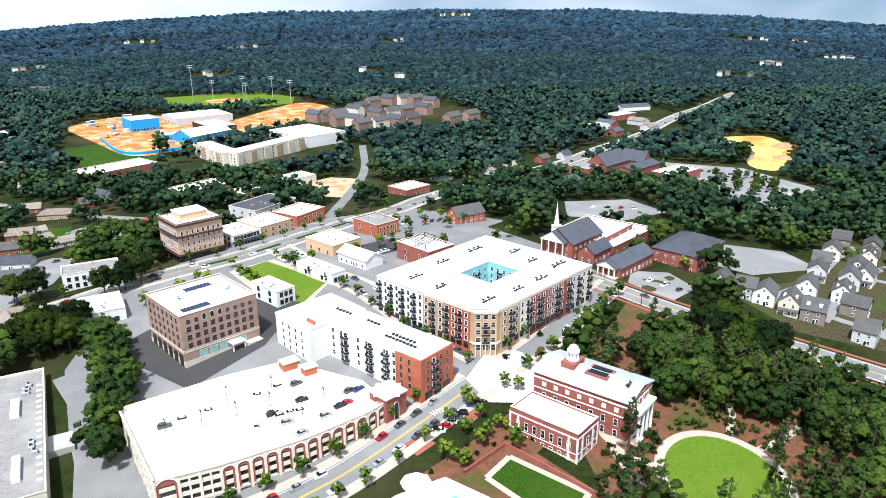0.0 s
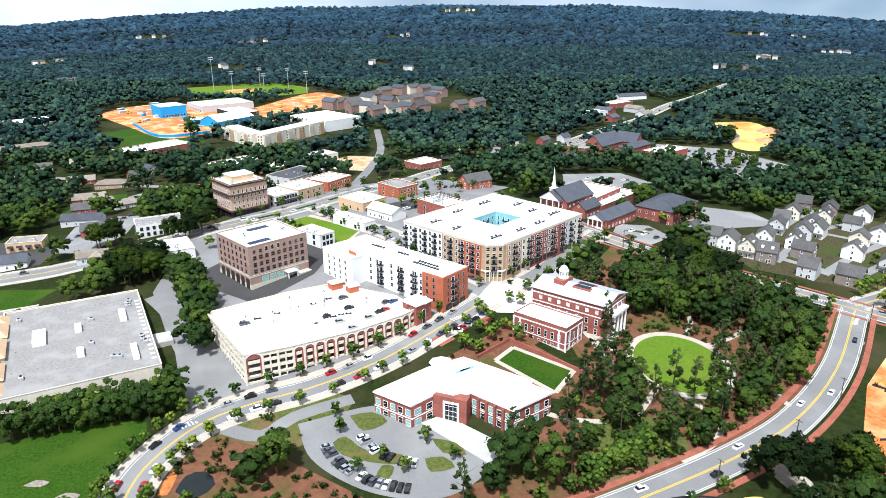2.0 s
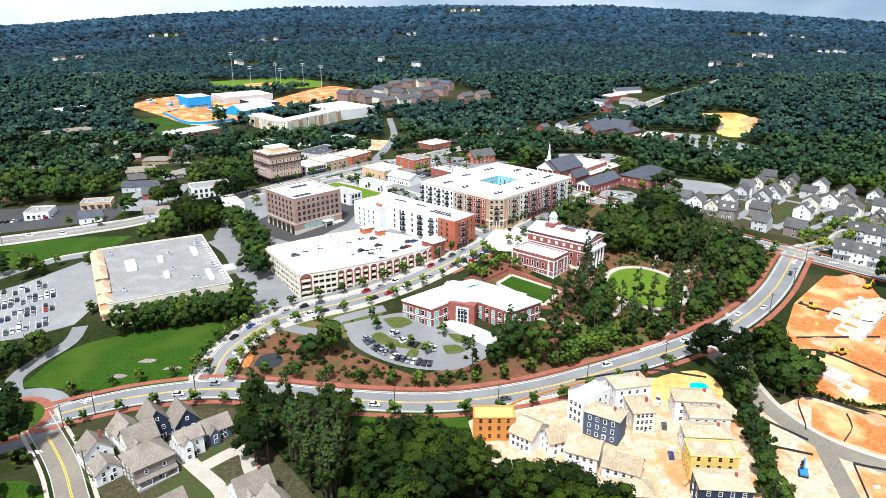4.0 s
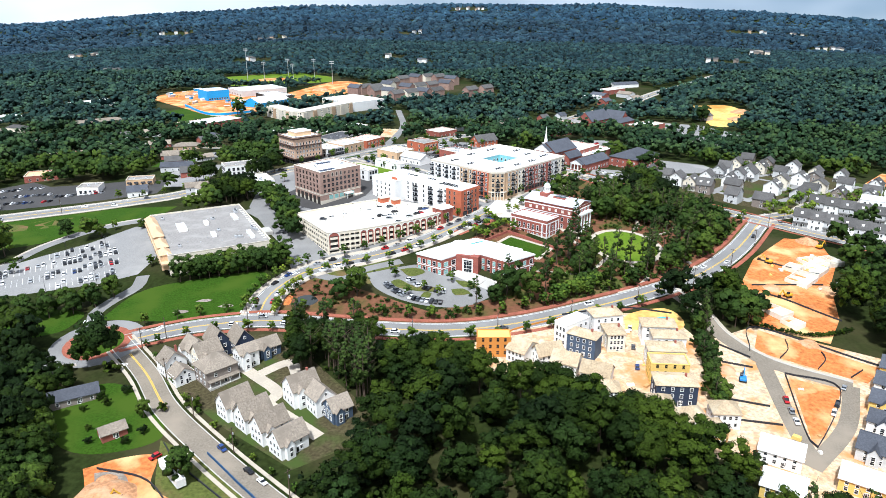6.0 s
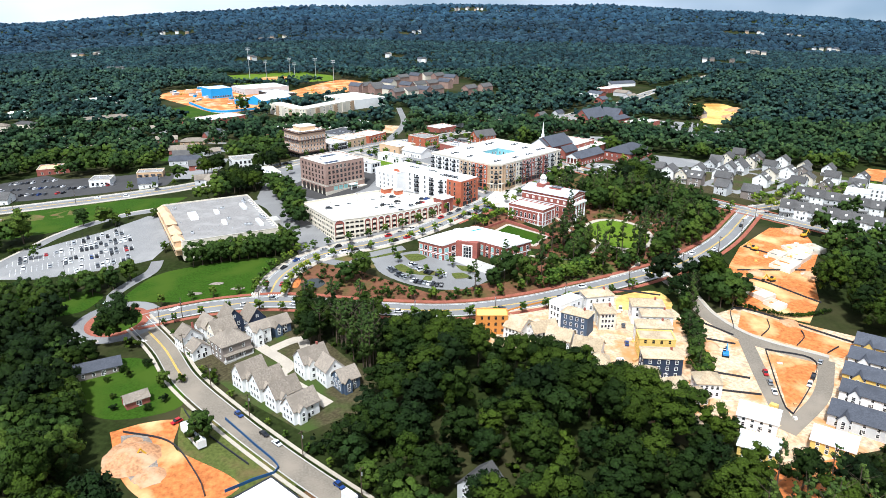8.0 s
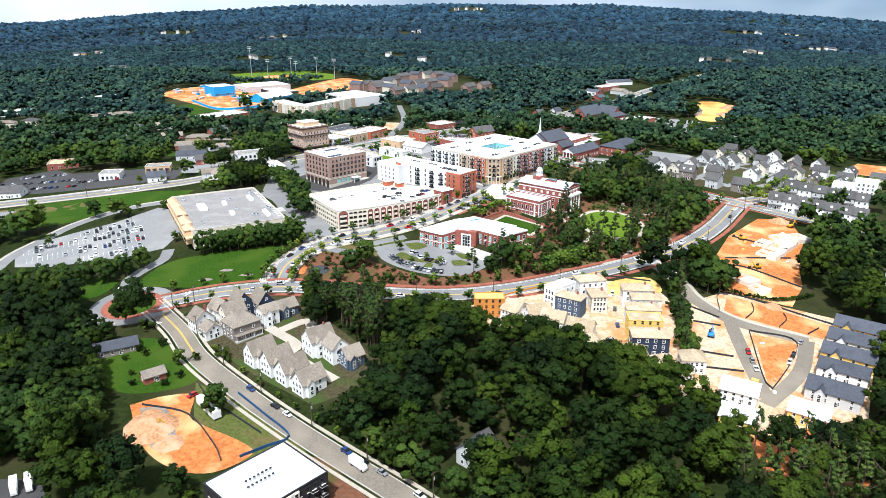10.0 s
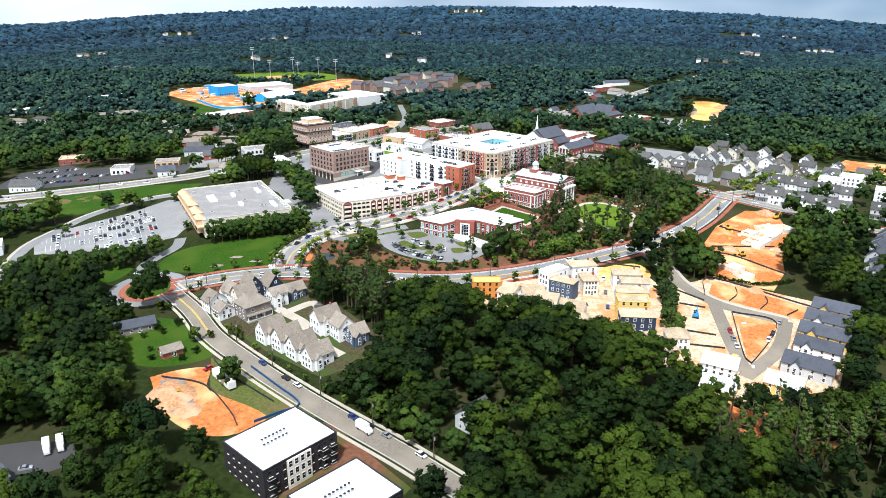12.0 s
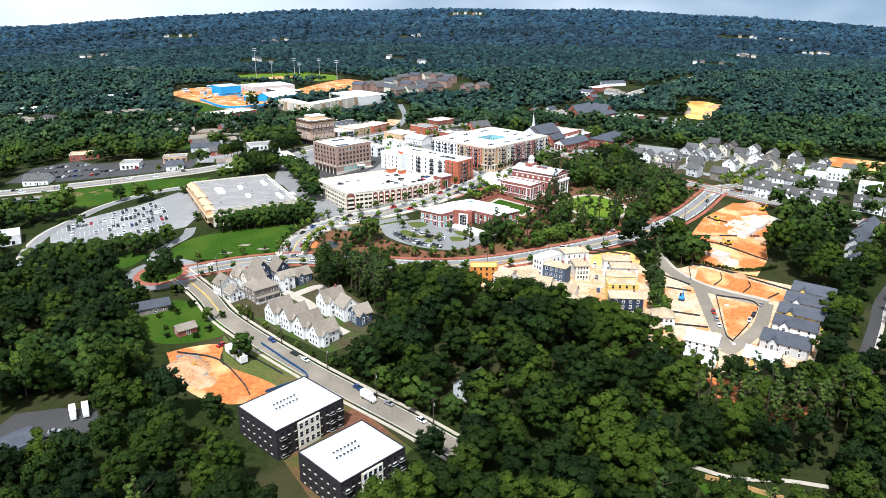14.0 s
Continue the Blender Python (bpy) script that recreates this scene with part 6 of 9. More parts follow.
# -- shops and offices downtown --
SHOPS = [
    ("shop_building", "white brick shop row with dark awnings", -123.4, 400.1, 19.3, 22, 7, 46, WHITE, WHITE_ROOF, 8, True),
    ("shop_building", "grey-brown shop with a white parapet and white roof", -111, 416, 23, 24, 8, 50, BRICK_TAN, WHITE_ROOF, 4, False),
    ("shop_building", "red brick corner shop with a flat white roof", -95, 443, 26, 22, 8, 58, BRICK_ORANGE, WHITE_ROOF, 6, False),
    ("warehouse", "pale brick warehouse with a dark flat roof", -127, 478, 39, 26, 8, 58, GREY_WALL, DARK_ROOF, 7, False),
    ("shop_building", "red brick corner building with a grey roof", -41, 407, 17, 22, 8, 45, BRICK_ORANGE, GREY_ROOF, 5, False),
    ("shop_building", "tan shop row with a pale flat roof", -62, 374, 20, 24, 6, 48, STUCCO_TAN, WHITE_ROOF, 6, False),
    ("pavilion", "long low white building beside the square", -62, 331, 9, 28, 5, 48, WHITE, WHITE_ROOF, 3, False),
    ("restaurant", "red brick restaurant with a roof deck", -10, 352, 18, 25, 9, 44, BRICK, WHITE_ROOF, 5, True),
    ("office_building", "white two-storey office with dark windows", -184, 343, 27, 15, 8, 28, WHITE, GREY_ROOF, 7, False),
    ("shop_building", "low white commercial building with roof units", -158, 297, 19, 22, 6, 30, WHITE, WHITE_ROOF, 3, False),
    ("shop_building", "small white building behind the office", -80, 305, 10, 20, 7, 48, WHITE, WHITE_ROOF, 3, False),
    ("school_building", "long red brick school with a white flat roof", -318, 668, 72, 34, 9, 52, BRICK, WHITE_ROOF, 12, False),
    ("shop_building", "low brick store with a white roof", -205, 575, 44, 26, 7, 50, BRICK, WHITE_ROOF, 6, False),
    ("shop_building", "low brick shop with a flat roof", -160, 548, 30, 20, 6, 50, BRICK_ORANGE, WHITE_ROOF, 5, False),
    ("warehouse", "pale metal warehouse with a white roof", -136, 612, 40, 22, 6, 48, GREY_WALL, METAL_ROOF, 4, False),
    ("shop_building", "low red brick building with a pale roof", -28, 552, 26, 22, 6, 45, BRICK, WHITE_ROOF, 4, False),
    ("church_hall", "white flat-roofed church hall", 104, 392, 48, 16, 6, 47, BRICK, WHITE_ROOF, 6, False),
    ("church_hall", "large hall with a pale white roof", 88, 397, 42, 30, 8, 50, BRICK, WHITE_ROOF, 4, False),
    ("school_building", "red brick school block with a dark roof", 140, 668, 44, 24, 8, 48, BRICK, GREY_ROOF, 7, False),
    ("school_building", "red brick hall with white roof", 215, 640, 44, 24, 8, 40, BRICK, WHITE_ROOF, 6, False),
    ("shop_building", "roadside building with a tan brick front", -370, 384, 26, 20, 5, 20, BRICK, STUCCO_TAN, 4, False),
    ("restaurant", "small roadside restaurant with a grey roof", -262, 334, 20, 13, 5, 14, STUCCO_TAN, GREY_ROOF, 4, True),
    ("shop_building", "white roadside shop beside parked cars", -297, 322, 16, 16, 5, 10, WHITE, GREY_ROOF, 4, False),
    ("shop_building", "pale shop at the lot's edge", -303, 134, 26, 18, 6, 30, WHITE, WHITE_ROOF, 4, False),
    ("shop_building", "low dark-roofed commercial building", -196, -76, 30, 14, 5, 18, BRICK_BROWN, DARK_ROOF, 4, False),
    ("warehouse", "long white building among trees", -560, 860, 60, 34, 7, 50, WHITE, WHITE_ROOF, 5, False),
    ("shop_building", "brick building with a flat brown roof", -395, 470, 34, 20, 6, 30, BRICK, SHINGLE_BROWN, 5, False),
    ("shop_building", "white roadside shop under trees", 205, 930, 40, 24, 7, 40, WHITE, WHITE_ROOF, 4, False),
    ("shop_building", "red brick roadside building", 250, 1010, 46, 24, 7, 40, BRICK, WHITE_ROOF, 4, False),
]
for nm, lb, x, y, w, d, h, yw, wl, rf, nw, aw in SHOPS:
    r = flat_building(nm, lb, x, y, w, d, h, yw, wl, rf, STONE, 0.8)
    floors = 2 if h >= 7 and y < 480 else 1
    for f in range(floors):
        me = window_mesh(1.5, 2.0, GLASS, STONE if wl is not WHITE else DARK_METAL)
        windows(r, "front", w, d, nw, 0.9 + f * 3.5, me, 1.2)
        windows(r, "left", w, d, max(2, nw // 2), 0.9 + f * 3.5, me, 1.2)
    if aw:
        for i in range(nw):
            bm = bmesh.new()
            u = -w / 2 + (i + 0.5) * w / nw
            v = [bm.verts.new(p) for p in ((u - 1.6, -d / 2 - 1.5, 2.7), (u + 1.6, -d / 2 - 1.5, 2.7), (u + 1.6, -d / 2 - 0.02, 3.6), (u - 1.6, -d / 2 - 0.02, 3.6))]
            t = [bm.verts.new((q.co.x, q.co.y, q.co.z + 0.1)) for q in v]
            bm.faces.new(v[::-1]); bm.faces.new(t)
            for k in range(4):
                bm.faces.new((v[k], v[(k + 1) % 4], t[(k + 1) % 4], t[k]))
            part("awning", bm, AWNING, r, "dark canvas awning")
    units_on(x, y, yw, ground_z(x, y) + h - 0.1, [(random.uniform(-w * 0.35, w * 0.35), random.uniform(-d * 0.35, d * 0.35)) for _ in range(3)], 0.8)

# roof deck with pergola on the restaurant
bm = bmesh.new()
for i in range(9):
    box(bm, -7 + i * 1.7, -8, 3.0, -6.8 + i * 1.7, 8, 3.2)
for x in (-7, 7):
    for y in (-8, 0, 8):
        box(bm, x - 0.12, y - 0.12, 0, x + 0.12, y + 0.12, 3.0)
_p = part("pergola", bm, DARK_METAL)
_p.matrix_basis = pose(-10, 352, ground_z(-10, 352) + 8.9, 0, 0, 44)
tagged(_p, "dark metal pergola over a roof deck", "pergola")

# -- church group and gabled halls --
house("church", "brick church with a white portico and dark roof", 72, 376, 30, 20, 9, 7, 47, BRICK, SHINGLE_DARK, wins=(6, 3), category="church")
_r = house("church_wing", "brick church wing with a dark roof and portico", 96, 349, 34, 13, 6, 4, 46, BRICK, SHINGLE_DARK, wins=(8, 3), porch=0, category="church", floors=1)
house("church_hall", "brick church hall with a dark hipped roof", 136, 371, 36, 26, 9, 6, 48, BRICK, SHINGLE_DARK, hip=True, wins=(8, 5), category="church")
house("church_wing", "small gabled church wing with a dark roof", 82, 362, 18, 10, 6, 4, 47, BRICK, SHINGLE_DARK, wins=(4, 2), category="church", floors=1)


def portico(x, y, yaw, w, h, rise):
    root = tagged(empty_at("portico", x, y, yaw), "white columned church portico", "portico")
    bm = bmesh.new()
    box(bm, -w / 2, -2.5, -2, w / 2, 2.5, 0.3)
    part("steps", bm, STONE, root)
    for i in range(4):
        bm = bmesh.new()
        cyl(bm, -w / 2 + 0.7 + i * (w - 1.4) / 3, -1.8, 0.3, h, 0.45, 0.38, 10)
        part("column", bm, WHITE, root)
    bm = bmesh.new()
    box(bm, -w / 2, -2.4, h, w / 2, 2.5, h + 0.7)
    for yy in (-2.4, 2.5):
        bm.faces.new([bm.verts.new(p) for p in ((-w / 2, yy, h + 0.7), (w / 2, yy, h + 0.7), (0, yy, h + 0.7 + rise))])
    part("pediment", bm, WHITE, root)
    bm = bmesh.new()
    gable_roof(bm, w, 4.9, h + 0.7, rise, 0.3, 0.2, "y")
    part("roof", bm, SHINGLE_DARK, root)


portico(60, 364.5, -42, 15, 8.5, 5)
portico(83.5, 336, -44, 11, 5, 3)


def steeple(x, y):
    z = ground_z(x, y)
    root = tagged(empty_at("steeple", x, y, 47), "slim white church steeple", "steeple")
    bm = bmesh.new()
    box(bm, -2, -2, 0, 2, 2, 12)
    box(bm, -2.3, -2.3, 11.6, 2.3, 2.3, 12.2)
    part("tower", bm, WHITE, root)
    bm = bmesh.new()
    cyl(bm, 0, 0, 12.2, 15, 1.5, 1.4, 8)
    part("belfry", bm, WHITE, root)
    bm = bmesh.new()
    cyl(bm, 0, 0, 15, 26, 1.1, 0.06, 8)
    part("spire", bm, WHITE, root)


steeple(64, 383)
for x, y, w, d, h, rs, yw, al in ((160, 676, 40, 22, 9, 10, 45, "x"), (190, 690, 26, 16, 9, 9, -45, "x"), (185, 660, 50, 18, 8, 3, 45, "x"), (102, 586, 34, 22, 5, 4, 48, "x")):
    house("school_building", "brick school hall with a steep dark roof", x, y, w, d, h, rs, yw, BRICK, SHINGLE_DARK, along=al, wins=(6, 3), category="school")
house("shop_building", "red metal-roofed diner under trees", -197, 450, 18, 14, 4, 3.5, 50, WHITE, RED_ROOF, wins=(4, 3), category="restaurant", floors=1)
house("shop_building", "white gabled shop beside parked cars", -44, 348, 22, 12, 5, 3, -42, WHITE, WHITE_ROOF, wins=(5, 3), category="shop", floors=1)
for x, y, w, d, yw in ((-262, 424, 26, 8, 62), (-278, 452, 18, 9, 45), (-205, 300, 16, 10, 20), (-240, 420, 14, 9, 40)):
    house("low_house", "low brown-roofed house in a yard", x, y, w, d, 3.6, 2.6, yw, GREY_WALL, SHINGLE_BROWN, wins=(3, 1), floors=1)
house("brick_house", "brick office house with a grey roof", 14, 436, 22, 12, 6, 5, 35, BRICK_ORANGE, SHINGLE, wins=(5, 2), category="house")

# -- far apartment houses --
for x, y, w, d, h, yw, wl in ((-192, 755, 104, 20, 14, 60, STUCCO), (-240, 740, 72, 18, 14, -49, STUCCO), (-164, 848, 74, 58, 13, -44, WHITE)):
    r = flat_building("apartment_building", "pale four-storey apartment building", x, y, w, d, h, yw, wl, WHITE_ROOF, STONE, 0.8)
    for f in range(4):
        windows(r, "front", w, d, 7, 1.0 + f * 3.3, window_mesh(2.2, 1.9))
        windows(r, "left", w, d, 4, 1.0 + f * 3.3, window_mesh(1.7, 1.9))
    n = int(w / 9)
    for k in range(0, n, 2):
        bay(r, "front", w, d, -w / 2 + k * w / n + 1.0, -w / 2 + (k + 1) * w / n - 1.0, h - 1.0, BRICK_TAN if k % 4 else STONE, 0.9)
    n = int(d / 8)
    for k in range(0, n, 2):
        bay(r, "left", w, d, -d / 2 + k * d / n + 1.0, -d / 2 + (k + 1) * d / n - 1.0, h - 1.0, BRICK_TAN if k % 4 else STONE, 0.9)

# -- school under construction --
for x, y, w, d, h, yw, wl, lb in ((-403, 942, 36, 40, 15, 40, BLUE_WRAP, "blue-wrapped school building under construction"), (-335, 868, 30, 20, 7, 5, BLUE_WRAP, "low blue-wrapped hall under construction"),
                                  (-350, 1010, 60, 80, 9, -52, GREY_WALL, "white-roofed school wing under construction"), (-300, 925, 62, 34, 10, -50, VOID, "steel-framed hall under construction")):
    r = flat_building("school_building", lb, x, y, w, d, h, yw, wl, WHITE_ROOF, METAL, 0.6)
    windows(r, "front", w, d, 8, 1.5, window_mesh(2.4, 2.2, GLASS, METAL))
house("school_building", "blue-walled gym with a white gabled roof", -300, 876, 34, 62, 7, 7, -32, BLUE_WRAP, WHITE_ROOF, along="y", wins=(4, 3), category="school")

# -- brick townhouses on the far rise --
for i, (x, y) in enumerate(((-180, 995), (-165, 1000), (-148, 1000), (-130, 1046), (-125, 1075), (-112, 1130), (-88, 1160), (-66, 1165), (-45, 1160), (-20, 1130), (-105, 920), (-85, 935), (-64, 950), (-44, 958), (-140, 960), (-120, 955), (12, 968), (38, 990), (-95, 1010), (-75, 1020), (-55, 1040), (-30, 1060))):
    house("townhouse", "tall rose brick townhouse with a grey-brown roof", x, y, 26, 14, 12, 5, (-40, 50, 50)[i % 3], (BRICK_ROSE, BRICK_BROWN, BRICK_ROSE, STUCCO)[i % 4], SHINGLE if i % 3 else SHINGLE_DARK, wins=(2, 1), floors=2, group="brick townhouses")

# -- pale houses with grey roofs --
PALE = ((138, 326, -33), (149, 322, -33), (156, 316, -33), (164, 307, -33), (172, 300, -33), (183, 329, -33), (202, 356, -33), (213, 373, -33), (231, 396, -33), (252, 424, -33), (199, 325, -33), (214, 346, -33), (230, 367, -33), (249, 389, -33), (265, 412, -33), (227, 354, -40), (260, 373, 50), (284, 403, 50), (294, 383, -40), (204, 273, 50), (228, 314, 50), (240, 298, -40), (257, 314, 50), (272, 332, 50), (275, 308, -40), (299, 344, 50), (298, 309, 50), (325, 347, -40), (246, 340, 50), (282, 360, 50), (312, 376, -40), (186, 281, -40), (308, 322, 50), (340, 330, 50), (196, 308, 50), (266, 352, 50))
rnd = random.Random(11)
for i, (x, y, yw) in enumerate(PALE):
    w, d = rnd.uniform(9.0, 10.4), rnd.uniform(10.5, 12.5)
    house("pale_house", "pale two-storey house with a grey shingle roof" if i % 4 else "white house with a grey roof and front porch", x, y, w, d, 6.6, rnd.uniform(3.6, 4.4), yw, (WHITE, GREY_WALL, WHITE, STUCCO, TAUPE)[i % 5], SHINGLE, along=rnd.choice("yyx"), wins=(2, 1), porch=2.0 if i % 3 == 0 else 0, dormer=rnd.choice((0, 0, 2)), group="pale houses")
# townhouse rows
for x0, y0, x1, y1, n, yw in ((216, 240, 262, 214, 7, -30), (243, 276, 284, 252, 6, -30), (288, 216, 322, 196, 5, -30)):
    for i in range(n):
        t = i / (n - 1)
        house("row_house", "white row house with a grey roof and dormer", x0 + (x1 - x0) * t, y0 + (y1 - y0) * t, 9.2, 9.5, 7.2, 4.2, yw, WHITE if i % 2 else GREY_WALL, SHINGLE, wins=(2, 1), dormer=1, porch=1.6 if i % 2 == 0 else 0, group="row houses")
for x, y in ((286, 282), (312, 298), (318, 258)):
    r = flat_building("row_house", "white flat-roofed town house", x, y, 16, 16, 10, -32, WHITE, WHITE_ROOF, WHITE, 0.7, category="house")
    for f in range(3):
        windows(r, "front", 16, 16, 4, 1 + f * 3.1, window_mesh(1.2, 1.7))
        windows(r, "left", 16, 16, 4, 1 + f * 3.1, window_mesh(1.2, 1.7))

for x, y, yw in ((246, 140, 45), (238, 126, 45), (230, 112, 45), (256, 152, 45), (266, 164, 45), (222, 98, 45)):
    house("grey_house", "long dark-roofed house beside a lane", x, y, 14, 10, 6.4, 4, yw, GREY_WALL, SHINGLE_DARK, wins=(3, 2), group="dark-roofed houses")

# -- cottages --
COT = ((-133, 57, 9, 8, 5.5, 4, 45, WHITE, "y", SHINGLE_BROWN), (-126, 66, 9, 8, 6, 4, -45, WHITE, "x", SHINGLE_BROWN), (-119, 61, 10, 8, 6.5, 4.5, 45, STUCCO, "x", SHINGLE_BROWN), (-126, 49, 8, 7, 4, 3, 45, WHITE, "y", SHINGLE_BROWN),
       (-112, 51, 13, 11, 6.5, 5, 45, TAUPE, "x", SHINGLE_BROWN), (-117.5, 70.5, 8, 9, 7, 5, 40, NAVY, "y", SHINGLE_BROWN), (-107, 71, 8, 9, 7, 5, 40, NAVY, "y", SHINGLE_BROWN), (-95.5, 70, 9, 8, 4.5, 3, 40, SLATE_BLUE, "x", SHINGLE_BROWN),
       (-102, 61, 8, 7, 7, 2.5, 42, WHITE, "x", SHINGLE_BROWN), (-97, 27, 11, 7.6, 6, 4.6, 47, WHITE, "x", SHINGLE_BROWN), (-88, 20, 11, 7.6, 6, 4.6, 47, WHITE, "x", SHINGLE_BROWN), (-80, 13, 11, 7.6, 6, 4.6, 47, WHITE, "x", SHINGLE_BROWN), (-71.5, 5.5, 11, 7.6, 5.5, 4.4, 47, WHITE, "x", SHINGLE_BROWN),
       (-73, 36, 11, 9, 7, 4.5, 40, WHITE, "x", SHINGLE_BROWN), (-64, 29, 8, 8, 7, 4, 40, WHITE, "y", SHINGLE_BROWN), (-57, 25, 8, 8, 5, 3.5, 40, SLATE_BLUE, "x", SHINGLE_BROWN))
for i, (x, y, w, d, h, rs, yw, wl, al, rf) in enumerate(COT):
    house("cottage", {WHITE: "white cottage with a weathered brown shingle roof", NAVY: "navy blue cottage with a steep brown roof", SLATE_BLUE: "slate blue cottage with a low brown roof", TAUPE: "taupe cottage with a broad hipped roof", STUCCO: "cream cottage with a brown roof"}[wl],
          x, y, w * 1.06, d * 1.06, h * 1.05, rs * 1.05, yw, wl, rf, along=al, hip=wl is TAUPE, wins=(2, 3), sides=True, wing=(3.4 if al == "x" else 0) if wl is not TAUPE else 0, porch=1.8 if i in (4,) else 0, chimney=i in (0, 13), category="cottage", group="cottages")
house("ranch_house", "low house with a dark roof in a green yard", -165, 36, 18, 9, 3.2, 2.4, 30, TAUPE, SHINGLE_DARK, wins=(4, 2), floors=1)
house("shed", "small brick shed with a brown roof", -139, 13, 9, 6, 3, 2, 40, BRICK, SHINGLE_BROWN, wins=(1, 1), floors=1, category="shed")
house("gabled_shop", "white gabled shop with a grey roof beside a dark lot", -359, 282, 20, 14, 4.5, 4, 8, WHITE, SHINGLE, wins=(5, 3), floors=1, category="shop")
house("low_shed", "long low shed with a dark roof in a yard", -171, -80, 22, 11, 4, 2.0, 52, GREY_WALL, SHINGLE_DARK, wins=(3, 1), floors=1, category="shed")
house("hidden_house", "grey-roofed house among tall trees", -4, -38, 12, 9, 6, 4, 50, GREY_WALL, SHINGLE, wins=(2, 2))

# -- houses under construction --
CON = (("box", 5, 71, 14.5, 8, 9, 1, ORANGE_WALL, SHEATHING), ("gab", 17.5, 67, 9, 12, 5.5, -38, WHITE, SHINGLE_TAN), ("gab", 28, 64, 12, 7.5, 5.5, 22, WHITE, SHINGLE_TAN), ("gab", 35, 56, 11, 9, 6.5, -25, WHITE, SHINGLE_TAN),
       ("gab", 46.5, 49, 12, 8.5, 6, -25, WHITE, SHINGLE_TAN), ("box", 41, 82, 15, 7.5, 10.5, 40, WHITE, WHITE_ROOF), ("low", 57, 89, 14, 9, 10.5, 13, WHITE, SHINGLE_TAN), ("low", 45, 71.5, 13, 8, 9.5, -32, SLATE_BLUE, SHINGLE_TAN), ("low", 59, 78, 8, 11, 8, 5, STUCCO, SHINGLE_TAN),
       ("low", 80, 83, 15, 9, 9, -4, WHITE, SHINGLE_TAN), ("low", 82, 73, 14, 8, 9, -4, WHITE, SHINGLE_TAN), ("low", 78, 62.8, 15.5, 9, 9, -4, WHITE, SHINGLE_TAN), ("box", 76.5, 53, 15.5, 9.5, 9, -4, SHEATHING, SHINGLE_TAN), ("low", 75, 38, 16, 10, 9, -4, NAVY, SHINGLE_TAN),
       ("hip", 64, 13, 9, 9, 6, 10, WHITE, SHINGLE_TAN), ("hip", 76, 20, 10, 9, 6, 10, WHITE, SHINGLE_TAN), ("hip", 82, 13, 8, 8, 6, 10, WOOD, SHINGLE_TAN), ("hip", 39, 39, 9, 8, 5, -4, WHITE, SHINGLE_TAN), ("hip", 49, 38.5, 9, 8, 5, -4, WHITE, SHINGLE_TAN), ("hip", 66, 27, 10, 9, 6.5, -4, WHITE, SHINGLE_TAN), ("hip", 90, 24, 10, 9, 6, -4, WHITE, SHINGLE_TAN))
for k, x, y, w, d, h, yw, wl, rf in CON:
    lb = {WHITE: "white new town house with fresh sheathing", ORANGE_WALL: "orange-sheathed house under construction", SLATE_BLUE: "slate blue new town house", SHEATHING: "yellow-sheathed house frame under construction", STUCCO: "cream new town house with a timber stair", NAVY: "navy-sided house under construction", WOOD: "raw timber house under construction"}[wl]
    if k == "box":
        r = flat_building("new_house", lb, x, y, w, d, h, yw, wl, rf, wl if wl is not NAVY else WHITE, 0.5, category="house")
        for f in range(3):
            for face, n in (("front", 4), ("left", 3)):
                windows(r, face, w, d, n, 1 + f * 3.1, window_mesh(1.1, 1.7, GLASS, wl if wl is not NAVY else WHITE), 0.8)
    else:
        house("new_house", lb, x, y, w, d, h, 2.0 if k == "low" else 3.6, yw, wl, rf, hip=k != "gab", wins=(4, 2), floors=2 if h < 7.5 else 3, chimney=k == "low")
for i, (x, y, w, d, yw, wl, rf) in enumerate(((179, 57, 20, 12, -36, SHEATHING, SHINGLE_DARK), (170, 44, 21, 11, -36, WHITE, SHINGLE_DARK), (161, 31, 21, 11, -36, SHEATHING, SHINGLE_DARK), (152, 18, 19, 9, -36, WHITE, SHINGLE_DARK), (141, 3, 20, 13, -36, GREY_WALL, SHINGLE_DARK), (124, -12, 14, 11, -35, SHEATHING, WHITE_ROOF), (103, 3, 14, 11, -30, WHITE, WHITE_ROOF), (96, -15, 13, 11, -30, SHEATHING, WHITE_ROOF))):
    house("new_house", "unfinished house with a dark roof on bare clay" if rf is SHINGLE_DARK else "unfinished white house on bare clay", x, y, w, d, 5.0, 3.2, yw, wl, rf, wins=(4, 2), wing=4.0 if rf is SHINGLE_DARK else 0)


# -- bare foundations --
def foundation(x, y, w, d, yaw, h=2.2):
    root = tagged(empty_at("foundation", x, y, yaw), "pale poured concrete foundation walls on clay", "foundation", "foundations")
    for i, b in enumerate(((-w / 2, -d / 2, w / 2, -d / 2 + 0.3), (-w / 2, d / 2 - 0.3, w / 2, d / 2), (-w / 2, -d / 2 + 0.3, -w / 2 + 0.3, d / 2 - 0.3), (w / 2 - 0.3, -d / 2 + 0.3, w / 2, d / 2 - 0.3), (-0.15, -d / 2 + 0.3, 0.15, d / 2 - 0.3))):
        bm = bmesh.new()
        box(bm, b[0], b[1], -1, b[2], b[3], h)
        part("wall", bm, DECK, root)
    bm = bmesh.new()
    box(bm, -w / 2 + 0.3, -d / 2 + 0.3, -0.5, w / 2 - 0.3, d / 2 - 0.3, 0.15)
    part("slab", bm, DECK, root)


for q in ((176, 150, 15, 12, 44), (188, 163, 15, 12, 44), (193, 176, 12, 9, 20), (204, 177, 11, 12, 20), (146, 113, 15, 9, -58), (178, 165, 10, 8, 44), (150, 101, 9, 7, -58)):
    foundation(*q)


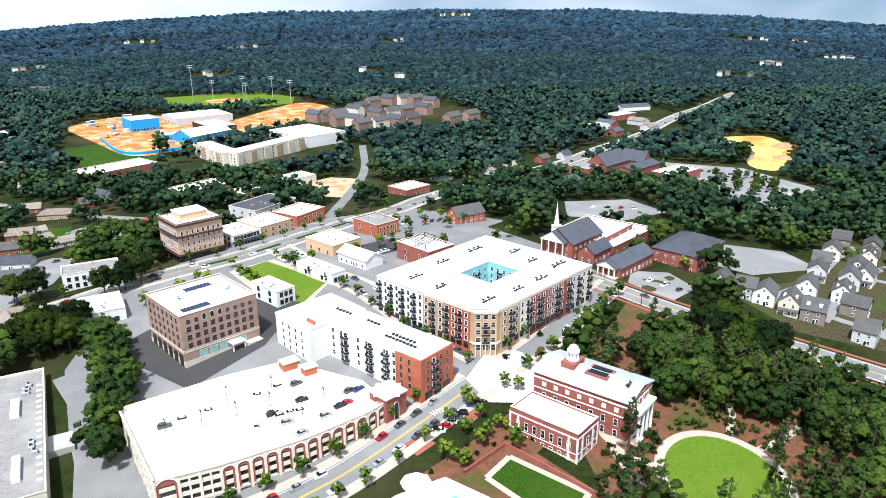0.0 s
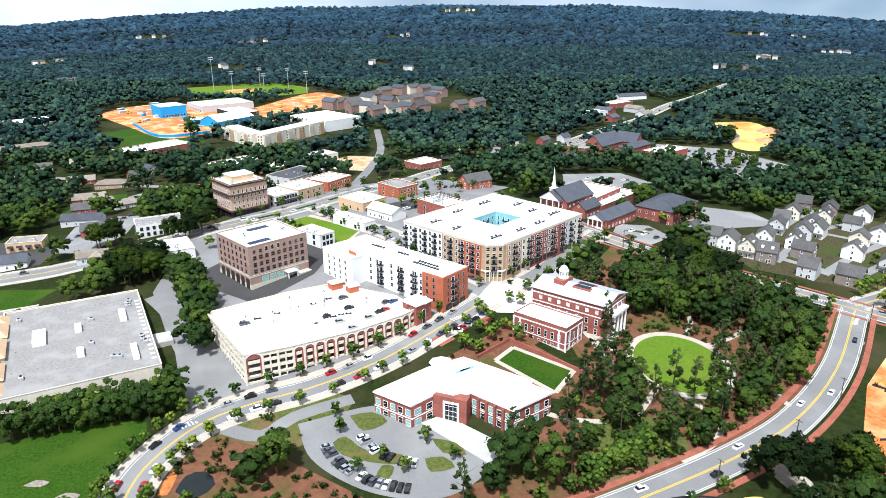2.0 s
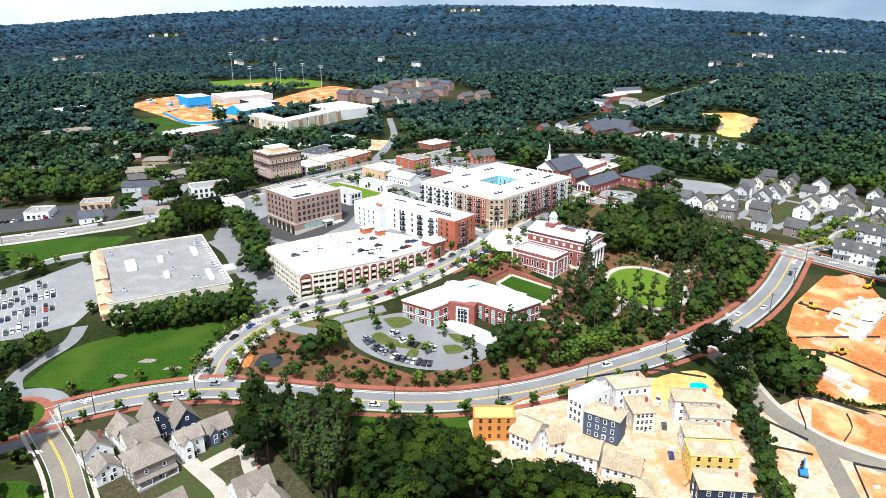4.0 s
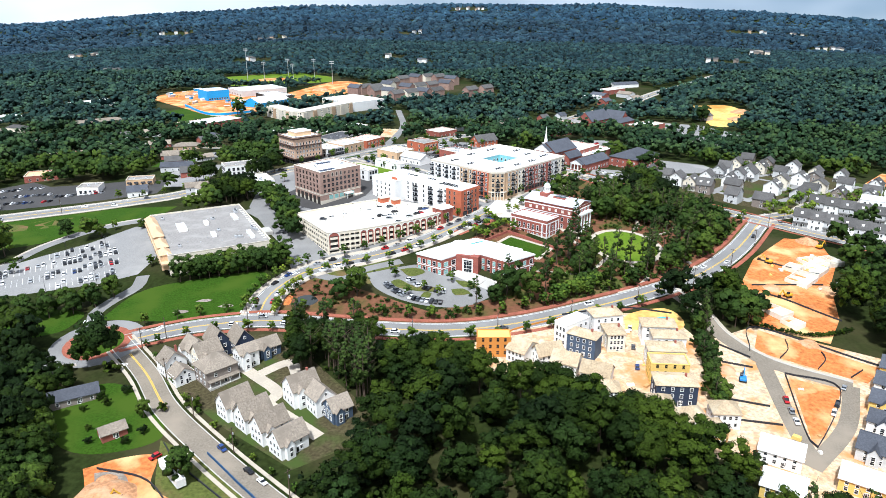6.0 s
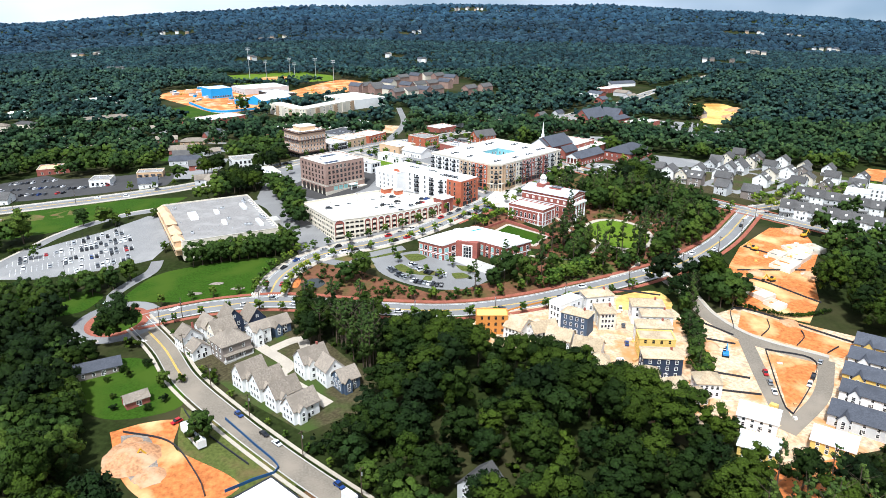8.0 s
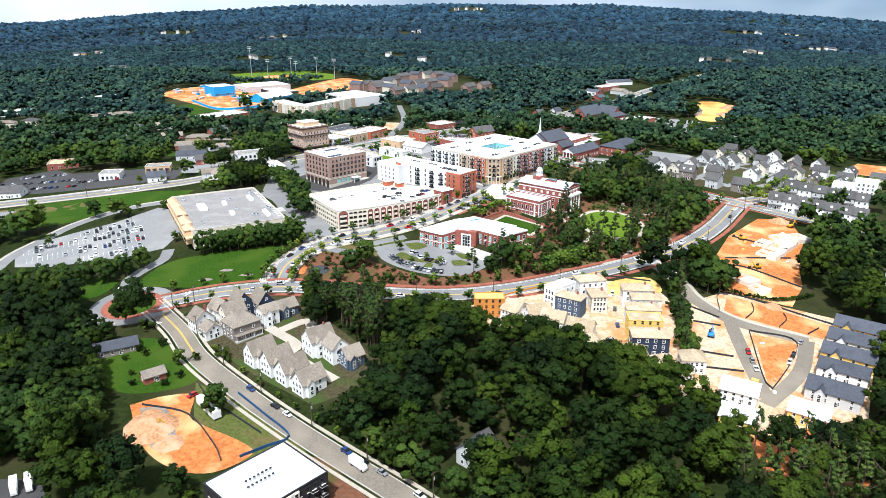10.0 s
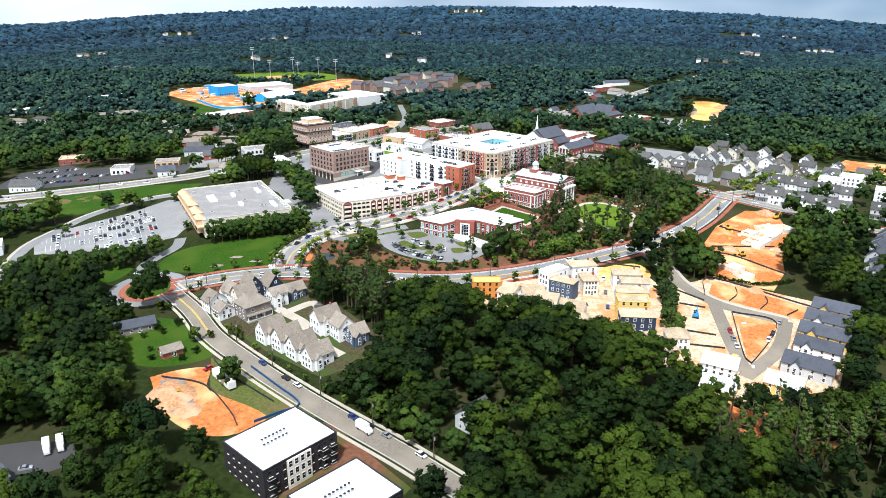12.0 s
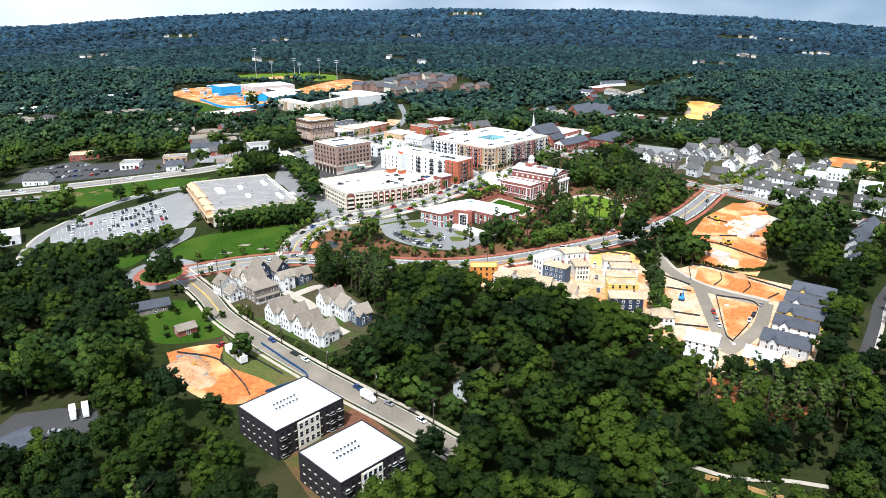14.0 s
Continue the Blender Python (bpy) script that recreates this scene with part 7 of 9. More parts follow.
# -- black brick houses with white roofs --
def black_building(cx, cy, w, d, h, yaw):
    r = flat_building("black_building", "black brick three-storey building with a white roof", cx, cy, w, d, h, yaw, BLACK_BRICK, WHITE_ROOF, DARK_METAL, 0.35)
    bm = bmesh.new()
    box(bm, -0.55, -0.22, -0.16, 0.55, 0.02, 0.0)
    sill = mesh_of("sill", bm, STONE)
    for f in range(3):
        z = 1.2 + f * 3.5
        windows(r, "front", w, d, 10, z, window_mesh(1.1, 2.0, GLASS, BLACK_BRICK), 1.0, skip=(3, 4, 5))
        windows(r, "front", w, d, 10, z - 0.02, sill, 1.0, 0.14, skip=(3, 4, 5), name="sill")
        windows(r, "left", w, d, 6, z, window_mesh(0.75, 1.7, GLASS, BLACK_BRICK), 1.5)
        windows(r, "left", w, d, 6, z - 0.02, sill, 1.5, 0.14, name="sill")
    bm = bmesh.new()
    box(bm, -w * 0.2, -d / 2 - 0.5, -2, w * 0.12, -d / 2, h - 0.6)
    part("pale_bay", bm, STUCCO, r, "cream bay in the dark facade")
    for f in range(3):
        for i in range(4):
            shared("window", window_mesh(1.4, 2.2, GLASS, WHITE), r, pose(-w * 0.2 + 1.2 + i * (w * 0.32 - 2.4) / 3, -d / 2 - 0.5, 1.2 + f * 3.5))
        for u in (-w * 0.42, w * 0.3, w * 0.42):
            shared("balcony", balcony_mesh(2.4, WHITE), r, pose(u, -d / 2, 0.7 + f * 3.5))
    z = ground_z(cx, cy) + h - 0.1
    c, s = math.cos(radians(yaw)), math.sin(radians(yaw))
    for i in range(7):
        for j in range(2):
            u, v = -6 + i * 1.5 - 1.0 * j, 2.0 - j * 3.0
            bm = bmesh.new()
            cyl(bm, 0, 0, 0, 1.0, 0.45, 0.45, 10)
            o = part("roof_vent", bm, METAL)
            bm = bmesh.new()
            cyl(bm, 0, 0, 1.0, 1.15, 0.5, 0.4, 10)
            part("cap", bm, DARK_METAL, o, "dark cap")
            o.matrix_basis = pose(cx + u * c - v * s, cy + u * s + v * c, z)
            tagged(o, "round metal roof vent with dark cap", "roof vent", "roof vents")


black_building(-71.5, -62.5, 30, 24, 11.5, 48)
black_building(-45, -90.5, 27, 23, 11.5, 46)

# ---- trees ----
_G = (1 + 5 ** 0.5) / 2
ICO = np.array([(-1, _G, 0), (1, _G, 0), (-1, -_G, 0), (1, -_G, 0), (0, -1, _G), (0, 1, _G), (0, -1, -_G), (0, 1, -_G), (_G, 0, -1), (_G, 0, 1), (-_G, 0, -1), (-_G, 0, 1)]) / math.hypot(1, _G)
# the hull of the twelve corners: every three that lie one edge apart
_near = [[j for j in range(12) if j != i and np.linalg.norm(ICO[i] - ICO[j]) < 1.1] for i in range(12)]
ICO_F = np.array([(i, j, k) if np.dot(np.cross(ICO[j] - ICO[i], ICO[k] - ICO[i]), ICO[i]) > 0 else (i, k, j) for i in range(12) for j in _near[i] if j > i for k in _near[j] if k > j and k in _near[i]])


def finer(V, F):
    """Each triangle of a ball in four."""
    V, mid, out = [tuple(v) for v in V], {}, []

    def half(i, j):
        key = (min(i, j), max(i, j))
        if key not in mid:
            p = np.array(V[i]) + np.array(V[j])
            mid[key] = len(V)
            V.append(tuple(p / np.linalg.norm(p)))
        return mid[key]
    for i, j, k in F:
        a, b, c = half(i, j), half(j, k), half(k, i)
        out += [(i, a, c), (a, j, b), (c, b, k), (a, b, c)]
    return np.array(V), np.array(out)


BALL, BALL_F = finer(ICO, ICO_F)


def leaf_cloud(rng, n, lobes, size, up=0.35, core=0.74, coarse=False):
    """Leafy lobes (x, y, z, radius) with leaf sprays standing out of them: corners, soft normals, faces."""
    lob = np.array(lobes, float)
    m = len(lob)
    base, faces = (ICO, ICO_F) if coarse else (BALL, BALL_F)
    nb = len(base)
    turn = np.linalg.qr(rng.normal(size=(m, 3, 3)))[0]
    turn[:, :, 0] *= np.sign(np.linalg.det(turn))[:, None]
    dirs = np.einsum("mij,kj->mki", turn, base)
    lump = np.sin(np.einsum("mki,mji->mkj", dirs, rng.normal(size=(m, 3, 3)) * 2.2) + rng.random((m, 1, 3)) * 6.28).mean(2)
    rad = lob[:, 3][:, None] * core * (1 + 0.30 * lump + 0.05 * rng.normal(size=(m, nb)))
    cv = lob[:, None, :3] + dirs * rad[:, :, None] * np.array((1, 1, 0.85))
    cf = (faces[None] + nb * np.arange(m)[:, None, None]).reshape(-1, 3)
    cf = cf[dirs.reshape(-1, 3)[cf][:, :, 2].mean(1) > -0.25]  # nothing sees the undersides
    heart = lob[:, :3].mean(0)
    out = lob[:, None, :3] - heart
    out = out / (np.linalg.norm(out, axis=2)[:, :, None] + 1e-6)
    cn = dirs * 0.7 + 0.85 * out + np.array((0, 0, up * 0.3))
    cn /= np.linalg.norm(cn, axis=2)[:, :, None]
    p = lob[:, 3] ** 2
    k = rng.choice(m, n, p=p / p.sum())
    d = rng.normal(size=(n, 3))
    d[:, 2] = np.where(rng.random(n) < 0.85, np.abs(d[:, 2]), d[:, 2]) + up * 0.3
    d /= np.linalg.norm(d, axis=1)[:, None]
    r = lob[k, 3] * (0.66 + 0.46 * rng.random(n))
    c = lob[k, :3] + d * r[:, None] * np.array((1, 1, 0.85))
    nrm = d + rng.normal(size=(n, 3)) * 0.45
    nrm[:, 2] += up * 0.4
    nrm /= np.linalg.norm(nrm, axis=1)[:, None]
    t = np.cross(nrm, rng.normal(size=(n, 3)))
    t /= np.linalg.norm(t, axis=1)[:, None]
    b = np.cross(nrm, t)
    s = size * (0.5 + 0.8 * rng.random(n))[:, None]
    soft = d * 0.6 + nrm * 0.4 + 0.5 * out[k, 0]
    soft /= np.linalg.norm(soft, axis=1)[:, None]
    q = np.stack([c - t * s - b * s * 0.6, c + t * s - b * s * 0.6, c + b * s * 1.1], 1).reshape(-1, 3)
    V = np.concatenate([cv.reshape(-1, 3), q])
    N = np.concatenate([cn.reshape(-1, 3), np.repeat(soft, 3, axis=0)])
    F = np.concatenate([cf, nb * m + np.arange(3 * n).reshape(-1, 3)])
    used = np.unique(F)
    back = np.zeros(len(V), int)
    back[used] = np.arange(len(used))
    return V[used], N[used], back[F]


def crown_lobes(rng, R, H, base, count):
    """An uneven broadleaf crown: lobes spread over a rough dome, some standing out."""
    out = [(0, 0, base + H * 0.45, R * 0.60)]
    for i in range(count):
        a = i * 2.39996 + rng.normal() * 0.35
        cz = 1 - 1.6 * (i + 0.5) / count
        sr = math.sqrt(max(0.0, 1 - cz * cz))
        k = 0.70 + 0.13 * rng.normal()
        out.append((R * sr * k * math.cos(a), R * sr * k * math.sin(a), base + H * (0.42 + 0.50 * cz * min(k + 0.12, 1.05)), R * (0.20 + 0.17 * rng.random())))
    return out


def pine_lobes(rng, R, H, base, count):
    out = []
    for i in range(count):
        u = (i + 0.5) / count
        a = rng.random() * 6.283
        rr = R * (1 - 0.75 * u) * (0.4 + 0.5 * rng.random())
        out.append((rr * math.cos(a), rr * math.sin(a), base + H * u, R * (0.34 - 0.14 * u)))
    return out


def facet_mesh(name, V, N, F, material):
    n = len(F)
    me = bpy.data.meshes.new(name)
    me.vertices.add(len(V))
    me.vertices.foreach_set("co", V.reshape(-1).astype(np.float32))
    me.loops.add(n * 3)
    me.loops.foreach_set("vertex_index", F.reshape(-1).astype(np.int32))
    me.polygons.add(n)
    me.polygons.foreach_set("loop_start", np.arange(0, n * 3, 3, dtype=np.int32))
    me.polygons.foreach_set("use_smooth", np.ones(n, bool))
    me.update(calc_edges=True)
    me.normals_split_custom_set_from_vertices(N.astype(np.float32))
    me.materials.append(material)
    return me


def trunk_mesh(rng, height, r, limbs):
    bm = bmesh.new()
    pts = [(0, 0, -1.0)]
    x = y = 0.0
    for i in range(1, 5):
        x += rng.normal() * 0.12 * i
        y += rng.normal() * 0.12 * i
        pts.append((x, y, height * i / 4))
    def tube(ps, r0, r1, n=6):
        prev = None
        for i, p in enumerate(ps):
            rr = r0 + (r1 - r0) * i / (len(ps) - 1)
            ring = [bm.verts.new((p[0] + rr * math.cos(6.2832 * k / n), p[1] + rr * math.sin(6.2832 * k / n), p[2])) for k in range(n)]
            if prev:
                for k in range(n):
                    bm.faces.new((prev[k], prev[(k + 1) % n], ring[(k + 1) % n], ring[k]))
            prev = ring
    tube(pts, r, r * 0.35)
    for i in range(limbs):
        a = rng.random() * 6.283
        z = height * (0.45 + 0.4 * rng.random())
        L = height * 0.22
        k = min(3, int(z / height * 4))
        bx, by = pts[k][0], pts[k][1]
        tube([(bx, by, z), (bx + L * 0.5 * math.cos(a), by + L * 0.5 * math.sin(a), z + L * 0.35), (bx + L * math.cos(a), by + L * math.sin(a), z + L * 0.8)], r * 0.4, r * 0.12, 4)
    return mesh_of("trunk", bm, BARK)


rngt = np.random.default_rng(7)
KINDS = {}


def make_kind(kind, count):
    KINDS[kind] = []
    for i in range(count):
        v = 0.88 + 0.24 * rngt.random()
        if kind == "oak":
            R, H, base = 6.3 * v, 14.0 / v, 4.5
            lob = crown_lobes(rngt, R, H, base, 26)
            q, tr, m = leaf_cloud(rngt, 2600, lob, 0.34, core=0.8, coarse=True), trunk_mesh(rngt, 12, 0.38, 5), LEAF
        elif kind == "maple":
            R, H, base = 6.2 * v, 13.5 / v, 1.2
            lob = crown_lobes(rngt, R, H, base, 22)
            q, tr, m = leaf_cloud(rngt, 1000, lob, 0.42, core=0.92, coarse=True), trunk_mesh(rngt, 10, 0.34, 4), LEAF_TOWN
        elif kind == "pine":
            R, H, base = 3.9, 13, 8.5
            lob = pine_lobes(rngt, R, H, base, 22)
            q, tr, m = leaf_cloud(rngt, 420, lob, 0.38, core=0.7, coarse=True), trunk_mesh(rngt, 21, 0.34, 6), NEEDLES
        elif kind == "street":
            R, H, base = 2.2, 4.8, 1.2
            lob = crown_lobes(rngt, R, H, base, 10)
            q, tr, m = leaf_cloud(rngt, 200, lob, 0.26, core=0.95, coarse=True), trunk_mesh(rngt, 4.0, 0.13, 3), LEAF_STREET
        elif kind == "lime":
            R, H, base = 2.3, 4.4, 1.6
            lob = crown_lobes(rngt, R, H, base, 10)
            q, tr, m = leaf_cloud(rngt, 200, lob, 0.26, core=0.92, coarse=True), trunk_mesh(rngt, 4.0, 0.12, 3), LEAF_LIGHT
        else:
            R, H, base = 1.2, 1.5, 0.2
            lob = crown_lobes(rngt, R, H, base, 5)
            q, tr, m = leaf_cloud(rngt, 70, lob, 0.2, core=0.95, coarse=True), trunk_mesh(rngt, 1.0, 0.06, 2), LEAF
        KINDS[kind].append((facet_mesh("crown", *q, m), tr))


for k, n in (("oak", 6), ("maple", 4), ("pine", 4), ("street", 3), ("lime", 2), ("shrub", 3)):
    make_kind(k, n)
NAMES = {"maple": ("maple_tree", "broad dark green town tree with a full crown", "tree"), "oak": ("oak_tree", "tall leafy green tree with a rounded crown", "tree"), "pine": ("pine_tree", "tall slim pine with dark needles", "tree"), "street": ("street_tree", "small round green street tree", "tree"),
         "lime": ("young_tree", "young tree with bright yellow-green leaves", "tree"), "shrub": ("shrub", "low rounded green shrub", "shrub")}
rt = random.Random(3)
PLANTED = []


def tree(kind, x, y, s=1.0, z=None):
    cm, tm = rt.choice(KINDS[kind])
    nm, lb, cat = NAMES[kind]
    root = new(nm, tm)
    root.matrix_basis = pose(x, y, ground_z(x, y) if z is None else z, 0, 0, rt.uniform(0, 360)) @ Matrix.Scale(s, 4)
    c = new("crown", cm)
    c.parent = root
    tagged(root, lb, cat, kind == "shrub" and "shrubs" or "trees")
    PLANTED.append((x, y))
    return root


def along(line, off, step, kind, s0=0.9, s1=1.2, start=2.0, jitter=0.5):
    """Street trees at even steps beside a line."""
    L = offset_line(line, off)
    acc = -start
    for p, q in zip(L, L[1:]):
        d = np.linalg.norm(q - p)
        acc += d
        if acc >= step:
            acc = 0
            tree(kind, q[0] + rt.uniform(-jitter, jitter), q[1] + rt.uniform(-jitter, jitter), rt.uniform(s0, s1))


def spots_in(pts, step):
    """Places at a loose even spacing inside an outline."""
    xs, ys = [p[0] for p in pts], [p[1] for p in pts]
    out = []
    y = min(ys)
    while y < max(ys):
        x = min(xs) + rt.uniform(0, step)
        while x < max(xs):
            px, py = x + rt.uniform(-0.35, 0.35) * step, y + rt.uniform(-0.35, 0.35) * step
            if inside(pts, np.array([px]), np.array([py]))[0]:
                out.append((px, py))
            x += step
        y += step * 0.87
    return out


along(GARAGE_STREET, 8.2, 9.0, "lime", 0.9, 1.25)
along(GARAGE_STREET, -8.2, 9.0, "street", 1.0, 1.4)
along(MAIN_ROAD, 10.5, 10.5, "street", 0.9, 1.4)
along(MAIN_ROAD[:60], -9.6, 11.0, "street", 0.9, 1.4)
along(CROSS_STREET, 7.5, 8.0, "street", 1.0, 1.5)
along(CROSS_STREET, -7.5, 8.0, "street", 1.0, 1.5)
along(APT_STREET, -7.0, 11.0, "street", 0.9, 1.2)
along(MAIN_STREET[70:150], 10, 13.0, "street", 0.9, 1.5)
along(STREET_F[:40], 7.5, 12.0, "street", 0.6, 0.9)
along(GARAGE_STREET[-14:], 8.5, 6.0, "lime", 0.8, 1.1)
along(GARAGE_STREET[-14:], -8.5, 6.0, "lime", 0.8, 1.1)
along(HOUSE_STREET, 6.5, 8.0, "lime", 1.2, 1.8)
along(HOUSE_STREET, -6.5, 8.0, "lime", 1.2, 1.8)
for x, y in ((22, 232), (27, 230), (8, 222), (13, 214), (18, 207), (6, 205), (0, 192), (12, 199), (24, 198), (6, 188)):
    tree("lime", x + rt.uniform(-1, 1), y + rt.uniform(-1, 1), rt.uniform(1.1, 1.6))
for x, y in spots_in([(-6, 186), (8, 200), (26, 218), (38, 206), (30, 198), (18, 200), (8, 188)], 5.0):
    tree(rt.choice(("shrub", "shrub", "lime", "shrub")), x, y, rt.uniform(0.8, 1.3))
for i in range(26):
    t = i / 25
    tree("shrub", 128 + 48 * t, 101 - 22 * math.sin(t * 3.1) * 0.4 - 4 * t, rt.uniform(1.0, 1.9))
for x, y in spots_in([(-186, 262), (-160, 258), (-152, 270), (-160, 284), (-184, 282)], 7) + spots_in([(-205, 312), (-196, 318), (-206, 332), (-216, 322)], 7) + spots_in([(-168, 316), (-158, 318), (-150, 335), (-162, 350)], 7):
    tree("oak", x, y, rt.uniform(0.75, 1.05))
# hedge of big trees behind the supermarket and the parking lot
for i in range(12):
    t = i / 11
    tree("maple", -160 + 54 * t, 141 + 14 * t, rt.uniform(0.8, 0.95))
for i in range(9):
    t = i / 8
    tree("maple", -152 + 44 * t, 149 + 11 * t, rt.uniform(0.85, 1.0))
_row = spline([(-262, 97), (-249, 97), (-226, 100), (-203, 109), (-190, 119)], 4.6)
for k, p in enumerate(_row):
    tree("maple", p[0] + rt.uniform(-1, 1), p[1] + (7.0 if k % 2 else 0.0) + rt.uniform(-1, 1), rt.uniform(0.78, 0.95))
for x, y, k in ((-284, 187, 1.35), (-289, 196, 1.1), (-309, 184, 1.2), (-304, 172, 1.0), (-259, 214, 0.9), (-236, 211, 0.65), (-213, 222, 0.55), (-320, 176, 1.1)):
    tree("maple", x, y, k)
for i in range(10):
    tree("shrub", -284 + 1.6 * i, 171.5 + 0.85 * i, 1.6)
# trees between the alley and the garage
BELT, THICKET = [], []
for x, y in spots_in([(-152, 272), (-142, 280), (-130, 262), (-119, 236), (-108, 206), (-104, 188), (-110, 186), (-119, 204), (-128, 232), (-140, 254)], 6.4):
    BELT.append((x, y))
# parking rows and planted islands
for x, y in ((-206, 228), (-184, 162), (-232, 222), (-262, 160), (-44, 141), (-28, 129), (-20, 122), (-4, 128), (-36, 122), (-14, 136), (-47, 150)):
    tree("street", x, y, rt.uniform(1.2, 1.7) if x < -100 else rt.uniform(0.9, 1.2))
for x, y in ((24, 250), (-3, 206), (45, 262), (40, 268)):
    tree("shrub", x, y, 1.5)
# trees between the pale houses
for x, y, _a in PALE:
    if rt.random() < 0.75:
        a = rt.uniform(0, 6.28)
        px, py = x + 8.5 * math.cos(a), y + 8.5 * math.sin(a)
        if not is_taken(px, py) or rt.random() < 0.3:
            tree(rt.choice(("street", "lime", "street")), px, py, rt.uniform(1.0, 1.7))
# big trees that stand alone
for x, y, s in ((-62, 122, 1.15), (-70, 118, 0.9), (14, 122, 1.2), (20, 128, 1.0), (26, 117, 1.1), (8, 114, 0.8), (-132, 24, 0.55), (56, 146, 1.0), (60, 160, 1.1), (64, 172, 0.9), (118, 105, 1.15), (126, 109, 1.25), (134, 107, 1.1), (121, 97, 1.0), (128, 99, 1.15), (-104, -12, 0.95), (-177, 84, 0.85), (-181, 79, 0.75), (-173, 78, 0.7)):
    tree("maple", x, y, s)
for x, y in ((10, 116), (15, 128), (-2, 104), (34, 122), (36, 146), (44, 158), (50, 166), (58, 176), (62, 150), (70, 142), (54, 140), (66, 160), (46, 170), (100, 178), (104, 188), (108, 176), (112, 168), (96, 166), (116, 190), (110, 196), (60, 196), (62, 208), (66, 222)):
    tree("pine", x, y, rt.uniform(0.7, 1.0))
for x, y in ((92, 161), (84, 156), (77, 160), (61, 167), (53, 171), (98, 158), (101, 172), (70, 158)):
    tree("pine", x, y, rt.uniform(0.8, 1.05))
for x, y in spots_in([(30, 129), (55, 143), (84, 153), (114, 170), (118, 160), (88, 137), (58, 124), (33, 118)], 8.5):
    if not is_taken(x, y):
        tree(rt.choice(("maple", "street", "maple")), x, y, rt.uniform(0.5, 0.8))
# the dark stand of trees in the park
for x, y in spots_in([(72, 228), (92, 220), (112, 214), (124, 196), (120, 172), (128, 168), (146, 194), (158, 214), (156, 224), (136, 240), (108, 258), (92, 268), (80, 260), (70, 246)], 8.2):
    if not is_taken(x, y):
        tree("pine" if rt.random() < 0.35 else "maple", x, y, rt.uniform(0.8, 1.15))
for x, y, k in ((97, 262, 1.2), (105, 259, 1.35), (112, 256, 1.45), (119, 252, 1.45), (126, 247, 1.4), (107, 249, 1.35), (114, 244, 1.4), (121, 240, 1.35), (100, 243, 1.25), (108, 234, 1.25), (116, 231, 1.3), (133, 241, 1.15), (128, 233, 1.2), (138, 226, 1.2), (146, 219, 1.2), (136, 214, 1.25), (148, 208, 1.15), (128, 206, 1.1), (138, 203, 1.2), (94, 232, 1.1), (84, 262, 1.0), (86, 252, 1.0)):
    tree("oak" if k > 1.3 else "maple", x, y, k)
for x, y in ((112, 226), (119, 224), (104, 228), (131, 222), (124, 228)):
    tree("pine", x, y, rt.uniform(0.95, 1.15))
for x, y in spots_in([(112, 156), (122, 166), (118, 190), (108, 162)], 6.5) + spots_in([(50, 232), (64, 226), (72, 246), (62, 256)], 7):
    if not is_taken(x, y):
        tree(rt.choice(("pine", "maple")), x, y, rt.uniform(0.7, 0.95))
for i in range(70):
    x, y = rt.uniform(40, 130), rt.uniform(108, 175)
    if is_sparse(x, y) and not is_taken(x, y) and y > 105 + 0.62 * (x - 45):
        tree(rt.choice(("pine", "street", "shrub", "street", "street", "lime")), x, y, rt.uniform(0.7, 1.1))
# dark hedge mass beside the library path
for i in range(30):
    t = i / 29
    tree("street", 38 + 24 * t + rt.uniform(-2, 2), 116 + 18 * t + rt.uniform(-3, 3), rt.uniform(1.2, 1.7))
# dense trees round the yard and below the junction
for x, y in spots_in([(-330, 74), (-240, 78), (-206, 80), (-196, 64), (-214, 40), (-330, 30)], 10.5) + spots_in([(-200, 56), (-184, 52), (-172, 40), (-168, 22), (-160, 4), (-150, -6), (-178, -14), (-215, 20)], 9.0):
    THICKET.append((x, y))
# a line of slim trees between the town houses and the lane
for i in range(24):
    t = i / 23
    tree("pine" if i % 3 == 0 else "maple", 106 - 17 * t + rt.uniform(-2.5, 2.5), 104 - 76 * t, rt.uniform(0.5, 0.8))
# tall airy trees behind the cottages
for x, y in spots_in([(-84, 58), (-74, 50), (-56, 52), (-54, 78), (-84, 80)], 6.4):
    tree("pine" if rt.random() < 0.6 else "oak", x, y, rt.uniform(0.85, 1.1) if rt.random() < 0.6 else rt.uniform(0.6, 0.8))
# tall thin trees below the subdivision
for x, y in spots_in([(80, -52), (98, -54), (112, -56), (134, -44), (152, -44), (150, -66), (90, -70)], 8.0):
    tree("pine" if rt.random() < 0.8 else "oak", x, y, rt.uniform(0.85, 1.15))
for x, y, k in ((84, -38, 1.1), (93, -36, 1.0), (101, -37, 1.1), (109, -39, 1.0), (116, -40, 1.1), (81, -56, 1.05), (98, -57, 1.0), (104, -53, 1.15), (110, -58, 1.0), (89, -70, 1.1), (76, -74, 1.15), (112, -48, 1.0), (120, -52, 1.15)):
    tree("pine" if k < 1.08 else "oak", x, y, k)
for x, y in spots_in([(-204, -8), (-150, -16), (-144, -38), (-168, -40), (-204, -46)], 8.0):
    tree("maple", x, y, rt.uniform(0.8, 1.1))
along(STREET_F[38:], 10.0, 8.0, "maple", 0.75, 1.05, 0.0, 1.5)
for x, y in spots_in([(250, 560), (300, 580), (300, 640), (250, 660)], 17) + [(-309, 770), (-316, 776), (308, 721), (314, 728)]:
    tree("maple", x, y, rt.uniform(0.5, 0.8) if x > 0 and y < 700 else 1.5)
